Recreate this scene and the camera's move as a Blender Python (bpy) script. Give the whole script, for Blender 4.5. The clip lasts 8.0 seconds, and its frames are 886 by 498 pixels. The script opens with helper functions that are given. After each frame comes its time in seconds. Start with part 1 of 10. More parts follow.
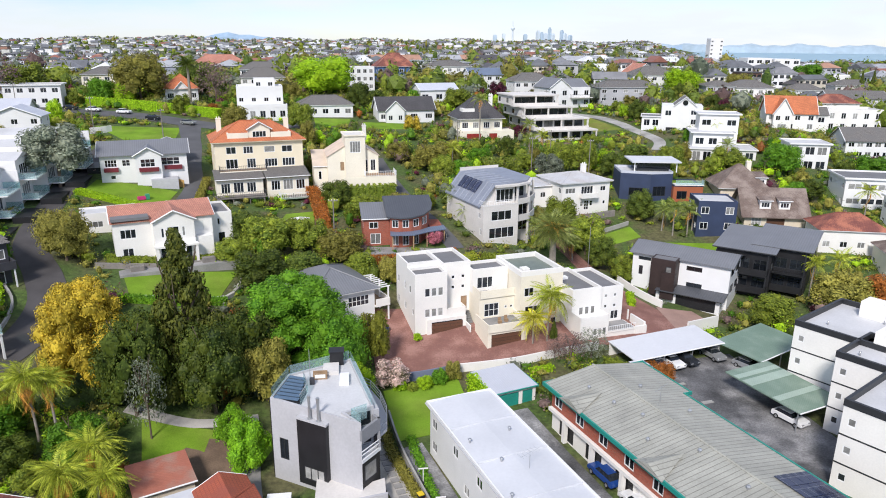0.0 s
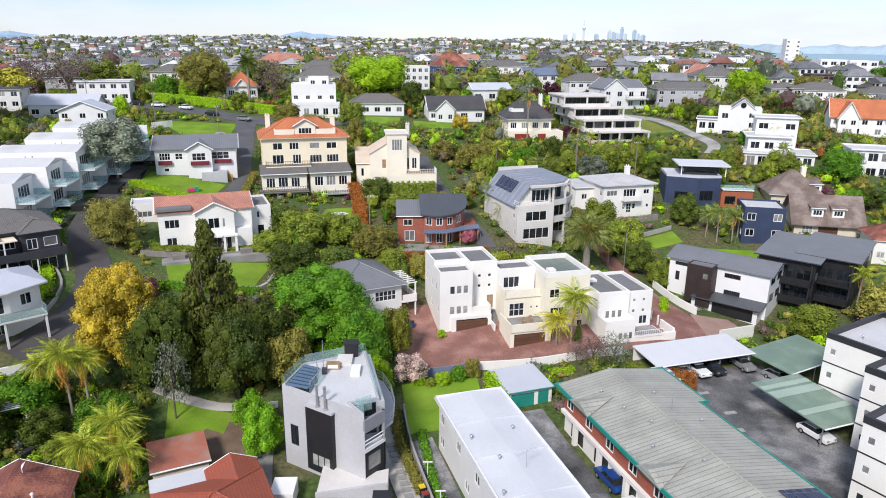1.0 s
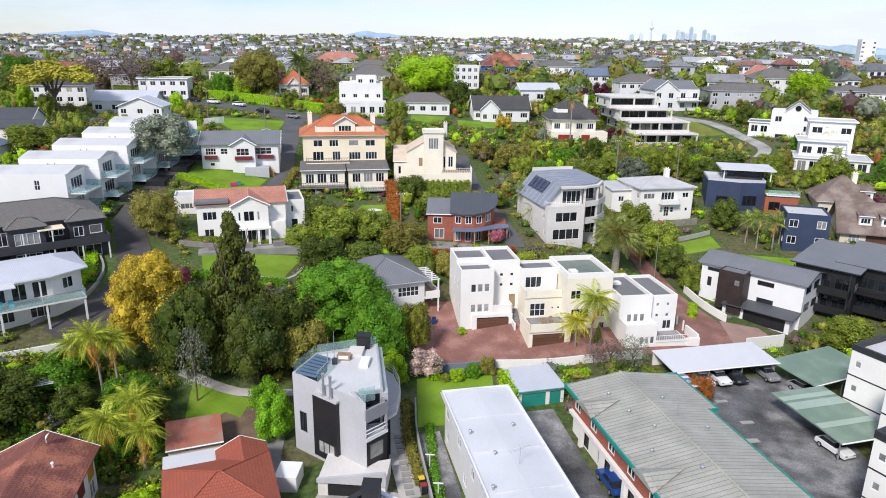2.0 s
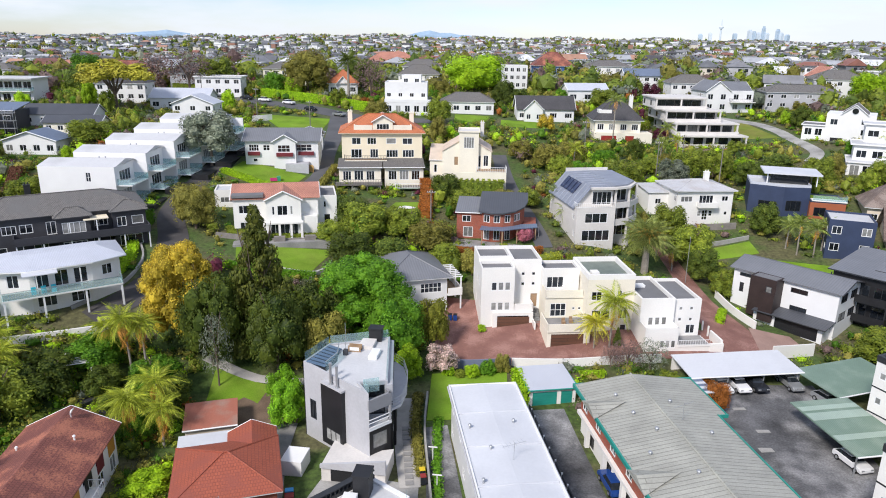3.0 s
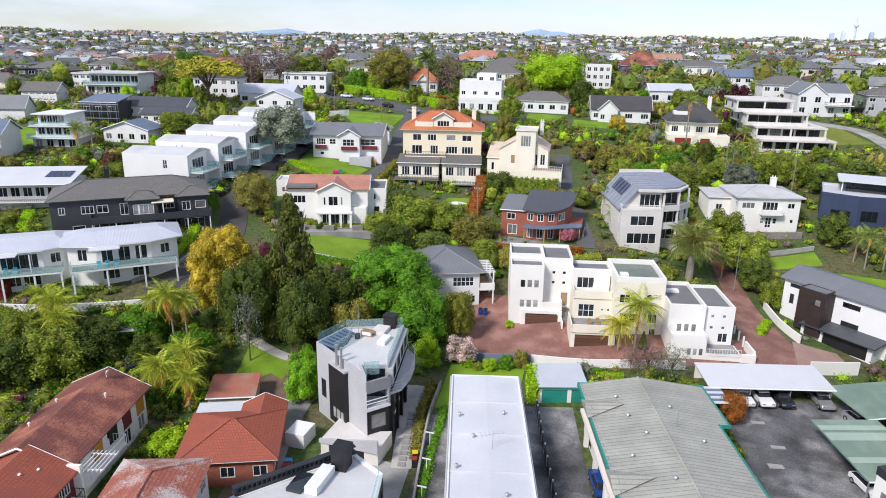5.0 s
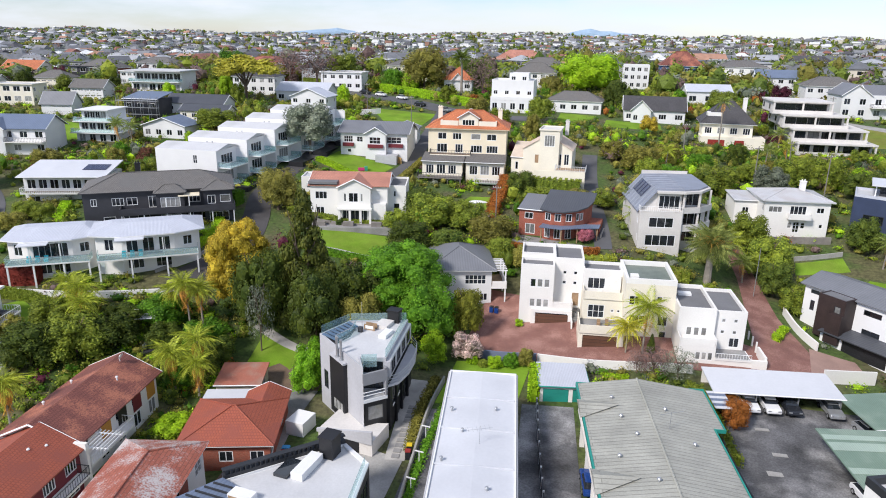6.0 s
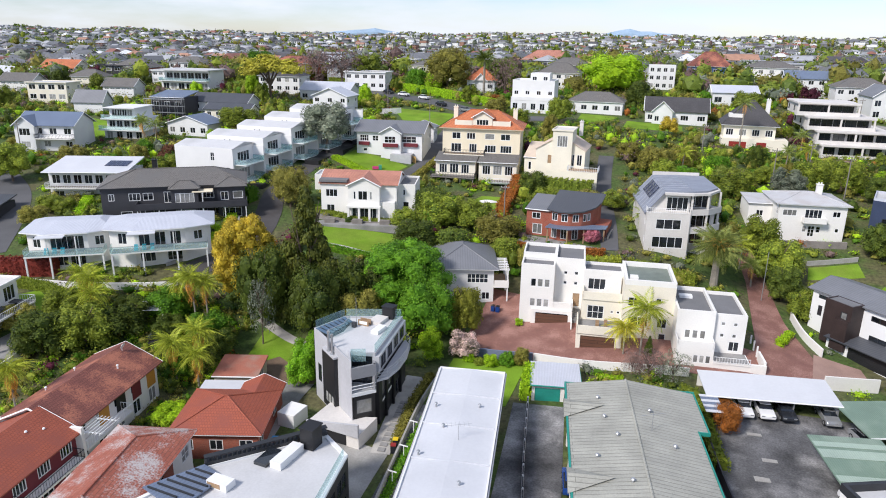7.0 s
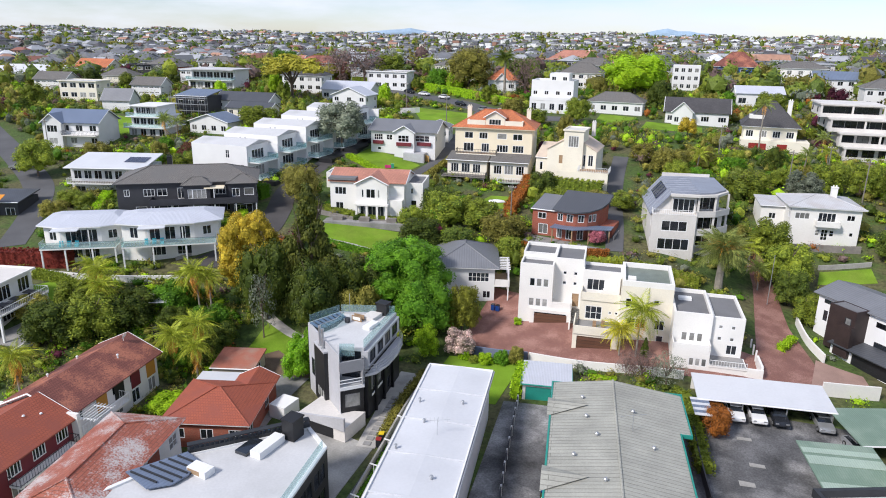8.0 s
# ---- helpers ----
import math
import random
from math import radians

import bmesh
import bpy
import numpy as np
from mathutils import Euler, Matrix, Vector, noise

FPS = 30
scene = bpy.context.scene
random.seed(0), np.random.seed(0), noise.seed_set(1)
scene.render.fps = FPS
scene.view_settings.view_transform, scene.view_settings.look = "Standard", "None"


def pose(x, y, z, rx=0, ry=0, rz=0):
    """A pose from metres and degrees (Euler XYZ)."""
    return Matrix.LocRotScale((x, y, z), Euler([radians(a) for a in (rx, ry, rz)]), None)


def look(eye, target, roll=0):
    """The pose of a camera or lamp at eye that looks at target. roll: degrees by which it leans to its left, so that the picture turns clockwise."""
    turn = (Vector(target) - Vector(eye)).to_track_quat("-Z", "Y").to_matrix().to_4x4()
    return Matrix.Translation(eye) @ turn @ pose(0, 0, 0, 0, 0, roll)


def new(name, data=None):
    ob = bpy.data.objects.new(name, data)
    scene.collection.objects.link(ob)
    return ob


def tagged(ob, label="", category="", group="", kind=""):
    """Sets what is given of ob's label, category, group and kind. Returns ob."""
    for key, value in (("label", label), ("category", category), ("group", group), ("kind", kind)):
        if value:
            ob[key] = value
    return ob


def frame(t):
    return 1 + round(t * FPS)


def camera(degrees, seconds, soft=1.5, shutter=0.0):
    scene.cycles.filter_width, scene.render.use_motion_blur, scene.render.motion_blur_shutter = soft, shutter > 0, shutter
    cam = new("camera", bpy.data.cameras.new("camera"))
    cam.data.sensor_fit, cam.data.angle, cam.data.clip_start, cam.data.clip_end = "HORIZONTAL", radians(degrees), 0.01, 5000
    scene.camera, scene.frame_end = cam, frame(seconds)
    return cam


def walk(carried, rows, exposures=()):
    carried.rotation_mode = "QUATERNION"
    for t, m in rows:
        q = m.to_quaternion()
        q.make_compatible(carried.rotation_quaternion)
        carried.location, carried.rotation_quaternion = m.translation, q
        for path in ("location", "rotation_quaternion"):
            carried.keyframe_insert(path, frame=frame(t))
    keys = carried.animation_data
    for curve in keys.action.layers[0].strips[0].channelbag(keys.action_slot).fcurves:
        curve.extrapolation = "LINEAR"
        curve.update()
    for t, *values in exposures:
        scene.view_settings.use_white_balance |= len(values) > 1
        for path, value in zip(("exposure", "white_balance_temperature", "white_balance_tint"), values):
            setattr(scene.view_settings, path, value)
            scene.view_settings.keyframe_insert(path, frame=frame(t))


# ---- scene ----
cam = camera(65.8, 8.0, 1.0)
PATH = [
    (0, (-5.052, 3.141, 41.015), (-4.797, 5.04, 40.443), 0.4),
    (0.5, (-2.407, 2.366, 41.044), (-2.245, 4.275, 40.471), 0.6),
    (1, (0.295, 1.74, 41.122), (0.365, 3.654, 40.547), 0.6),
    (1.5, (2.945, 1.103, 41.227), (2.93, 3.018, 40.65), 0.7),
    (3, (11.048, -0.19, 41.358), (10.78, 1.705, 40.777), 0.8),
    (3.5, (13.766, -0.397, 41.43), (13.421, 1.485, 40.847), 0.8),
    (4, (16.409, -0.444, 41.456), (15.992, 1.423, 40.871), 0.9),
    (4.5, (19.121, -0.406, 41.516), (18.635, 1.443, 40.929), 0.9),
    (6, (26.983, 0.457, 41.574), (26.304, 2.243, 40.982), 1.0),
    (6.5, (29.513, 0.966, 41.628), (28.784, 2.732, 41.035), 1.0),
    (7, (32.024, 1.565, 41.645), (31.252, 3.312, 41.052), 1.0),
    (7.5, (34.502, 2.273, 41.799), (33.688, 4.0, 41.203), 1.0),
    (8, (36.901, 2.988, 41.732), (36.043, 4.694, 41.137), 1.0),
]
walk(cam, [(t, look(eye, target, roll)) for t, eye, target, roll in PATH])

# ---- world and light ----
world = bpy.data.worlds.new("overcast_sky")
scene.world = world
world.use_nodes = True
wn, wl = world.node_tree.nodes, world.node_tree.links
SUN_UP, SUN_ROUND = 42.0, 205.0
sky = wn.new("ShaderNodeTexSky")
sky.sky_type, sky.sun_disc = "NISHITA", False
sky.dust_density = 0.2
sky.sun_elevation, sky.sun_rotation = radians(SUN_UP), radians(SUN_ROUND)
coord = wn.new("ShaderNodeTexCoord")
stretch = wn.new("ShaderNodeMapping")
stretch.inputs["Scale"].default_value = (2.2, 2.2, 11.0)
wl.new(coord.outputs["Generated"], stretch.inputs["Vector"])
cloud = wn.new("ShaderNodeTexNoise")
cloud.inputs["Scale"].default_value, cloud.inputs["Detail"].default_value = 1.6, 7.0
cloud.inputs["Roughness"].default_value = 0.55
wl.new(stretch.outputs["Vector"], cloud.inputs["Vector"])
ramp = wn.new("ShaderNodeValToRGB")
ramp.color_ramp.elements[0].position, ramp.color_ramp.elements[1].position = 0.42, 0.64
ramp.color_ramp.elements[0].color, ramp.color_ramp.elements[1].color = (0.05, 0.05, 0.05, 1), (1, 1, 1, 1)
wl.new(cloud.outputs["Fac"], ramp.inputs["Fac"])
blend = wn.new("ShaderNodeMix")
blend.data_type = "RGBA"
blend.inputs["B"].default_value = (6.05, 6.45, 7.2, 1)
wl.new(ramp.outputs["Color"], blend.inputs["Factor"])
haze = wn.new("ShaderNodeVectorMath")
haze.operation = "MULTIPLY"
haze.inputs[1].default_value = (0.68, 0.75, 0.99)
wl.new(sky.outputs["Color"], haze.inputs[0])
wl.new(haze.outputs["Vector"], blend.inputs["A"])
wl.new(blend.outputs["Result"], wn["Background"].inputs["Color"])
wn["Background"].inputs["Strength"].default_value = 0.1

sun = new("sun", bpy.data.lights.new("sun", "SUN"))
sun.data.energy, sun.data.angle, sun.data.color = 2.7, radians(11), (1.0, 0.945, 0.90)
_a, _e = radians(SUN_ROUND), radians(SUN_UP)
sun.matrix_basis = look((0, 0, 200), (-math.sin(_a) * math.cos(_e), -math.cos(_a) * math.cos(_e), 200 - math.sin(_e)))
scene.view_settings.exposure = 0.57


# ---- materials ----
def shader(name):
    m = bpy.data.materials.new(name)
    m.use_nodes = True
    return m, m.node_tree.nodes, m.node_tree.links, m.node_tree.nodes["Principled BSDF"]


def noise_of(nodes, links, vector, scale, detail=4.0):
    n = nodes.new("ShaderNodeTexNoise")
    n.inputs["Scale"].default_value, n.inputs["Detail"].default_value = scale, detail
    links.new(vector, n.inputs["Vector"])
    return n.outputs["Fac"]


def spread(nodes, links, fac, low, high, a=0.3, b=0.7):
    n = nodes.new("ShaderNodeMapRange")
    n.inputs["From Min"].default_value, n.inputs["From Max"].default_value = a, b
    n.inputs["To Min"].default_value, n.inputs["To Max"].default_value = low, high
    links.new(fac, n.inputs["Value"])
    return n.outputs["Result"]


def times(nodes, links, a, b):
    n = nodes.new("ShaderNodeMath")
    n.operation = "MULTIPLY"
    links.new(a, n.inputs[0])
    links.new(b, n.inputs[1])
    return n.outputs[0]


def tinted(nodes, links, color, value):
    """A colour (a tuple or a socket) times a brightness."""
    n = nodes.new("ShaderNodeVectorMath")
    n.operation = "SCALE"
    if isinstance(color, tuple):
        n.inputs[0].default_value = color
    else:
        links.new(color, n.inputs[0])
    links.new(value, n.inputs["Scale"])
    return n.outputs[0]


def bumped(nodes, links, bsdf, height, strength, distance):
    n = nodes.new("ShaderNodeBump")
    n.inputs["Strength"].default_value, n.inputs["Distance"].default_value = strength, distance
    links.new(height, n.inputs["Height"])
    links.new(n.outputs["Normal"], bsdf.inputs["Normal"])


def plain(name, color, rough=0.6, var=0.1, scale=0.5, fine=9.0, bump=0.2, metal=0.0, spec=0.4, rand=0.0, stain=None):
    """A painted or mineral surface with stains and grain."""
    m, nd, ln, b = shader(name)
    tc = nd.new("ShaderNodeTexCoord").outputs["Object"]
    big, small = noise_of(nd, ln, tc, scale, 5), noise_of(nd, ln, tc, fine, 3)
    v = times(nd, ln, spread(nd, ln, big, 1 - var, 1 + var), spread(nd, ln, small, 1 - var * 0.6, 1 + var * 0.6))
    if rand:
        oi = nd.new("ShaderNodeObjectInfo").outputs["Random"]
        v = times(nd, ln, v, spread(nd, ln, oi, 1 - rand, 1 + rand, 0, 1))
    base = color
    if stain:
        mx = nd.new("ShaderNodeMix")
        mx.data_type = "RGBA"
        mx.inputs["A"].default_value, mx.inputs["B"].default_value = (*color, 1), (*stain, 1)
        ln.new(spread(nd, ln, noise_of(nd, ln, tc, scale * 0.7, 6), 0, 1, 0.45, 0.68), mx.inputs["Factor"])
        base = mx.outputs["Result"]
    ln.new(tinted(nd, ln, base, v), b.inputs["Base Color"])
    b.inputs["Roughness"].default_value, b.inputs["Metallic"].default_value = rough, metal
    b.inputs["Specular IOR Level"].default_value = spec
    if bump:
        bumped(nd, ln, b, small, bump, 0.02)
    return m


def coursed(name, color, color_b, joint, width, height, gap, rough=0.6, relief=0.03, stain=None, soft=0.0):
    """Tiles, bricks or boards by the surface's own run and rise in metres."""
    m, nd, ln, b = shader(name)
    tc = nd.new("ShaderNodeTexCoord")
    br = nd.new("ShaderNodeTexBrick")
    br.inputs["Scale"].default_value, br.inputs["Brick Width"].default_value = 1.0, width
    br.inputs["Row Height"].default_value, br.inputs["Mortar Size"].default_value = height, gap
    br.inputs["Mortar Smooth"].default_value = soft
    br.inputs["Color1"].default_value, br.inputs["Color2"].default_value = (*color, 1), (*color_b, 1)
    br.inputs["Mortar"].default_value = (*joint, 1)
    ln.new(tc.outputs["UV"], br.inputs["Vector"])
    big, small = noise_of(nd, ln, tc.outputs["Object"], 0.35, 6), noise_of(nd, ln, tc.outputs["Object"], 6, 4)
    base = br.outputs["Color"]
    if stain:
        mx = nd.new("ShaderNodeMix")
        mx.data_type = "RGBA"
        mx.inputs["B"].default_value = (*stain, 1)
        ln.new(base, mx.inputs["A"])
        ln.new(spread(nd, ln, times(nd, ln, big, spread(nd, ln, small, 0.8, 1.2)), 0, 1, 0.46, 0.62), mx.inputs["Factor"])
        base = mx.outputs["Result"]
    v = times(nd, ln, spread(nd, ln, big, 0.85, 1.15), spread(nd, ln, small, 0.9, 1.1))
    ln.new(tinted(nd, ln, base, v), b.inputs["Base Color"])
    b.inputs["Roughness"].default_value = rough
    inv = nd.new("ShaderNodeMath")
    inv.operation = "SUBTRACT"
    inv.inputs[0].default_value = 1.0
    ln.new(br.outputs["Fac"], inv.inputs[1])
    bumped(nd, ln, b, inv.outputs[0], 0.7, relief)
    return m


def ribbed(name, color, period=0.2, rough=0.4, metal=0.2, along="X", var=0.08, stain=None):
    """Profiled sheet metal with ribs up the slope."""
    m, nd, ln, b = shader(name)
    tc = nd.new("ShaderNodeTexCoord")
    wv = nd.new("ShaderNodeTexWave")
    wv.bands_direction = along
    wv.inputs["Scale"].default_value = 0.314 / period
    wv.inputs["Distortion"].default_value = 0.0
    ln.new(tc.outputs["UV"], wv.inputs["Vector"])
    big = noise_of(nd, ln, tc.outputs["Object"], 0.3, 6)
    small = noise_of(nd, ln, tc.outputs["Object"], 5, 3)
    v = times(nd, ln, spread(nd, ln, big, 1 - var, 1 + var), spread(nd, ln, wv.outputs["Fac"], 0.88, 1.03, 0, 0.5))
    v = times(nd, ln, v, spread(nd, ln, small, 0.95, 1.05))
    base = color
    if stain:
        mx = nd.new("ShaderNodeMix")
        mx.data_type = "RGBA"
        mx.inputs["A"].default_value, mx.inputs["B"].default_value = (*color, 1), (*stain, 1)
        ln.new(spread(nd, ln, big, 0, 1, 0.48, 0.64), mx.inputs["Factor"])
        base = mx.outputs["Result"]
    ln.new(tinted(nd, ln, base, v), b.inputs["Base Color"])
    b.inputs["Roughness"].default_value, b.inputs["Metallic"].default_value = rough, metal
    bumped(nd, ln, b, wv.outputs["Fac"], 0.5, 0.03)
    return m


def leafy(name, dark, light, rough=0.55, through_light=0.17):
    """Foliage: each leaf its own tone, each plant a little apart."""
    m, nd, ln, b = shader(name)
    mx = nd.new("ShaderNodeMix")
    mx.data_type = "RGBA"
    mx.inputs["A"].default_value, mx.inputs["B"].default_value = (*dark, 1), (*light, 1)
    ln.new(nd.new("ShaderNodeNewGeometry").outputs["Random Per Island"], mx.inputs["Factor"])
    tc = nd.new("ShaderNodeTexCoord").outputs["Object"]
    v = spread(nd, ln, noise_of(nd, ln, tc, 2.3, 3), 1.15, 2.15)
    v = times(nd, ln, v, spread(nd, ln, nd.new("ShaderNodeObjectInfo").outputs["Random"], 0.75, 1.25, 0, 1))
    c = tinted(nd, ln, mx.outputs["Result"], v)
    ln.new(c, b.inputs["Base Color"])
    b.inputs["Roughness"].default_value, b.inputs["Specular IOR Level"].default_value = rough, 0.18
    tr = nd.new("ShaderNodeBsdfTranslucent")
    ln.new(c, tr.inputs["Color"])
    ms = nd.new("ShaderNodeMixShader")
    ms.inputs["Fac"].default_value = through_light
    ln.new(b.outputs["BSDF"], ms.inputs[1])
    ln.new(tr.outputs["BSDF"], ms.inputs[2])
    ln.new(ms.outputs["Shader"], nd["Material Output"].inputs["Surface"])
    return m


def by_island(name, stops, rough=0.6):
    """One of several colours for each loose piece of a mesh."""
    m, nd, ln, b = shader(name)
    r = nd.new("ShaderNodeValToRGB")
    r.color_ramp.interpolation = "CONSTANT"
    while len(r.color_ramp.elements) < len(stops):
        r.color_ramp.elements.new(0.5)
    for e, (at, c) in zip(r.color_ramp.elements, stops):
        e.position, e.color = at, (*c, 1)
    ln.new(nd.new("ShaderNodeNewGeometry").outputs["Random Per Island"], r.inputs["Fac"])
    tc = nd.new("ShaderNodeTexCoord").outputs["Object"]
    ln.new(tinted(nd, ln, r.outputs["Color"], spread(nd, ln, noise_of(nd, ln, tc, 0.4, 4), 0.85, 1.15)), b.inputs["Base Color"])
    b.inputs["Roughness"].default_value = rough
    return m


WHITE = plain("white_plaster", (0.79, 0.77, 0.73), 0.7, 0.05, 0.25, 5)
WHITE_B = plain("white_weatherboard", (0.73, 0.725, 0.715), 0.6, 0.05, 0.3, 6)
WHITE_CLEAN = plain("white_paint", (0.77, 0.765, 0.755), 0.5, 0.03, 0.4, 8, 0.05)
CREAM = plain("cream_plaster", (0.80, 0.71, 0.53), 0.75, 0.06, 0.3, 6)
IVORY = plain("ivory_plaster", (0.79, 0.735, 0.61), 0.75, 0.06, 0.3, 6)
BEIGE = plain("beige_plaster", (0.66, 0.57, 0.45), 0.75, 0.07, 0.3, 6)
PALE_GREY = plain("pale_grey_render", (0.45, 0.45, 0.465), 0.75, 0.08, 0.3, 4)
STONE_GREY = plain("warm_grey_render", (0.64, 0.61, 0.575), 0.75, 0.08, 0.3, 4)
CHARCOAL = plain("charcoal_boards", (0.045, 0.045, 0.052), 0.6, 0.15, 0.5, 8)
BLACK = plain("black_cladding", (0.016, 0.016, 0.018), 0.5, 0.2, 0.6, 8)
DARK_BROWN = plain("dark_brown_cladding", (0.035, 0.022, 0.02), 0.6, 0.2, 0.7, 8)
NAVY = plain("navy_cladding", (0.035, 0.05, 0.10), 0.6, 0.12, 0.5, 8)
BLUE_WALL = plain("blue_weatherboard", (0.06, 0.13, 0.30), 0.6, 0.1, 0.5, 8)
MAROON = plain("maroon_boards", (0.16, 0.022, 0.03), 0.6, 0.12, 0.6, 8)
OCHRE = plain("ochre_boards", (0.50, 0.24, 0.04), 0.6, 0.1, 0.6, 8)
TEAL = plain("teal_paint", (0.02, 0.25, 0.20), 0.5, 0.1, 0.6, 8)
TIMBER = plain("weathered_timber", (0.33, 0.22, 0.13), 0.75, 0.2, 0.8, 10)
GREY_TIMBER = plain("grey_timber", (0.22, 0.20, 0.18), 0.8, 0.2, 0.8, 10)
BROWN_DOOR = coursed("brown_boarded_door", (0.13, 0.06, 0.035), (0.10, 0.045, 0.025), (0.04, 0.02, 0.012), 5.0, 0.5, 0.02)
RED_DOOR = plain("dark_red_door", (0.28, 0.03, 0.025), 0.5, 0.1, 0.6, 8)
CONCRETE = plain("concrete", (0.36, 0.35, 0.33), 0.85, 0.16, 0.35, 5, 0.3, stain=(0.22, 0.215, 0.2))
PAVED = plain("grey_paving", (0.30, 0.29, 0.28), 0.85, 0.16, 0.3, 5, 0.3, stain=(0.19, 0.19, 0.185))
ASPHALT = plain("worn_asphalt", (0.10, 0.10, 0.104), 0.9, 0.45, 0.3, 5, 0.4, stain=(0.31, 0.305, 0.305))
ROAD_GREY = plain("road_asphalt", (0.10, 0.10, 0.105), 0.9, 0.15, 0.2, 14, 0.4)
BLUESTONE = plain("dark_drive_asphalt", (0.07, 0.065, 0.065), 0.9, 0.2, 0.3, 14, 0.4)
RED_DRIVE = coursed("red_brown_pavers", (0.26, 0.12, 0.095), (0.23, 0.105, 0.083), (0.19, 0.098, 0.08), 0.22, 0.11, 0.008, 0.85, 0.006, stain=(0.30, 0.16, 0.13))
SOIL = plain("bare_earth", (0.16, 0.11, 0.075), 0.95, 0.25, 0.5, 6, 0.6)
GRAVEL = plain("pale_gravel", (0.42, 0.40, 0.37), 0.95, 0.2, 0.6, 18, 0.6)
BRICK = coursed("red_brick", (0.38, 0.085, 0.045), (0.31, 0.065, 0.037), (0.26, 0.15, 0.11), 0.23, 0.086, 0.01, 0.8, 0.01)
TILE_RED = coursed("red_clay_tiles", (0.42, 0.105, 0.055), (0.37, 0.09, 0.048), (0.25, 0.065, 0.038), 0.3, 0.37, 0.03, 0.7, 0.05, stain=(0.26, 0.07, 0.045))
TILE_RUST = coursed("rusty_pressed_tiles", (0.42, 0.13, 0.08), (0.36, 0.10, 0.06), (0.22, 0.08, 0.05), 0.9, 0.37, 0.03, 0.55, 0.04, stain=(0.46, 0.41, 0.39))
TILE_MAROON = coursed("maroon_roof_tiles", (0.25, 0.085, 0.062), (0.22, 0.072, 0.055), (0.14, 0.046, 0.036), 0.3, 0.37, 0.03, 0.7, 0.05, stain=(0.38, 0.14, 0.085))
TILE_ORANGE = coursed("orange_roof_tiles", (0.62, 0.20, 0.08), (0.55, 0.17, 0.07), (0.33, 0.11, 0.05), 0.3, 0.37, 0.035, 0.7, 0.04)
TILE_PINK = coursed("faded_terracotta_tiles", (0.56, 0.26, 0.18), (0.50, 0.21, 0.15), (0.32, 0.14, 0.1), 0.3, 0.37, 0.035, 0.7, 0.04)
TILE_SAND = coursed("sand_metal_tiles", (0.37, 0.365, 0.315), (0.34, 0.335, 0.29), (0.22, 0.215, 0.185), 90.0, 0.55, 0.035, 0.55, 0.05)
SLATE = coursed("dark_slates", (0.085, 0.08, 0.082), (0.065, 0.062, 0.066), (0.035, 0.034, 0.036), 0.3, 0.28, 0.02, 0.7, 0.03)
SHINGLE = coursed("grey_shingles", (0.215, 0.20, 0.185), (0.18, 0.168, 0.156), (0.08, 0.075, 0.07), 0.3, 0.3, 0.025, 0.8, 0.03, stain=(0.13, 0.125, 0.12))
BROWN_SHINGLE = coursed("brown_shingles", (0.22, 0.16, 0.13), (0.18, 0.13, 0.11), (0.09, 0.065, 0.055), 0.3, 0.3, 0.025, 0.8, 0.03, stain=(0.25, 0.2, 0.17))
GREY_IRON = ribbed("grey_longrun_iron", (0.185, 0.19, 0.205), 0.4, 0.5, 0.1)
CHAR_IRON = ribbed("charcoal_longrun_iron", (0.075, 0.08, 0.092), 0.4, 0.5, 0.1)
SEAM_PALE = plain("pale_seam_iron", (0.32, 0.34, 0.39), 0.45, 0.1, 0.5, 4, 0.1)
SEAM_GREY = plain("seamed_grey_iron", (0.23, 0.25, 0.30), 0.45, 0.12, 0.5, 4, 0.1)
BLUE_IRON = ribbed("blue_grey_iron", (0.15, 0.19, 0.27), 0.4, 0.45, 0.1)
PALE_IRON = ribbed("pale_grey_iron", (0.52, 0.54, 0.60), 0.2, 0.45, 0.0, var=0.05)
WEATHERED = ribbed("weathered_white_sheet", (0.52, 0.52, 0.53), 0.3, 0.6, 0.0, var=0.1, stain=(0.42, 0.40, 0.39))
WHITE_IRON = plain("white_roof_sheet", (0.61, 0.62, 0.645), 0.5, 0.04, 0.2, 3, 0.1, stain=(0.55, 0.56, 0.585))
GREEN_IRON = ribbed("faded_green_iron", (0.17, 0.25, 0.19), 0.25, 0.5, 0.0, stain=(0.22, 0.29, 0.23))
MEMBRANE = plain("grey_roof_membrane", (0.17, 0.17, 0.175), 0.8, 0.12, 0.3, 8)
WHITE_DECK = plain("white_roof_membrane", (0.56, 0.56, 0.565), 0.6, 0.07, 0.25, 4, stain=(0.49, 0.49, 0.49))
GREEN_POND = plain("mossy_roof_membrane", (0.14, 0.17, 0.14), 0.35, 0.2, 0.6, 5)
GLASS = plain("dark_window_glass", (0.018, 0.022, 0.028), 0.06, 0.3, 0.4, 2, 0.0, spec=0.8, rand=0.6)
CURTAIN = plain("curtained_glass", (0.26, 0.26, 0.25), 0.12, 0.25, 0.6, 3, 0.0, spec=0.7, rand=0.5)
STEEL = plain("galvanised_steel", (0.42, 0.43, 0.44), 0.4, 0.1, 1, 8, 0.05, 0.6)
DARK_METAL = plain("dark_metal", (0.04, 0.042, 0.046), 0.45, 0.1, 1, 8, 0.05, 0.3)
WHITE_TRIM = plain("white_trim", (0.80, 0.80, 0.79), 0.5, 0.04, 0.6, 8, 0.05)
RUBBER = plain("black_rubber", (0.012, 0.012, 0.012), 0.8, 0.1, 1, 8)
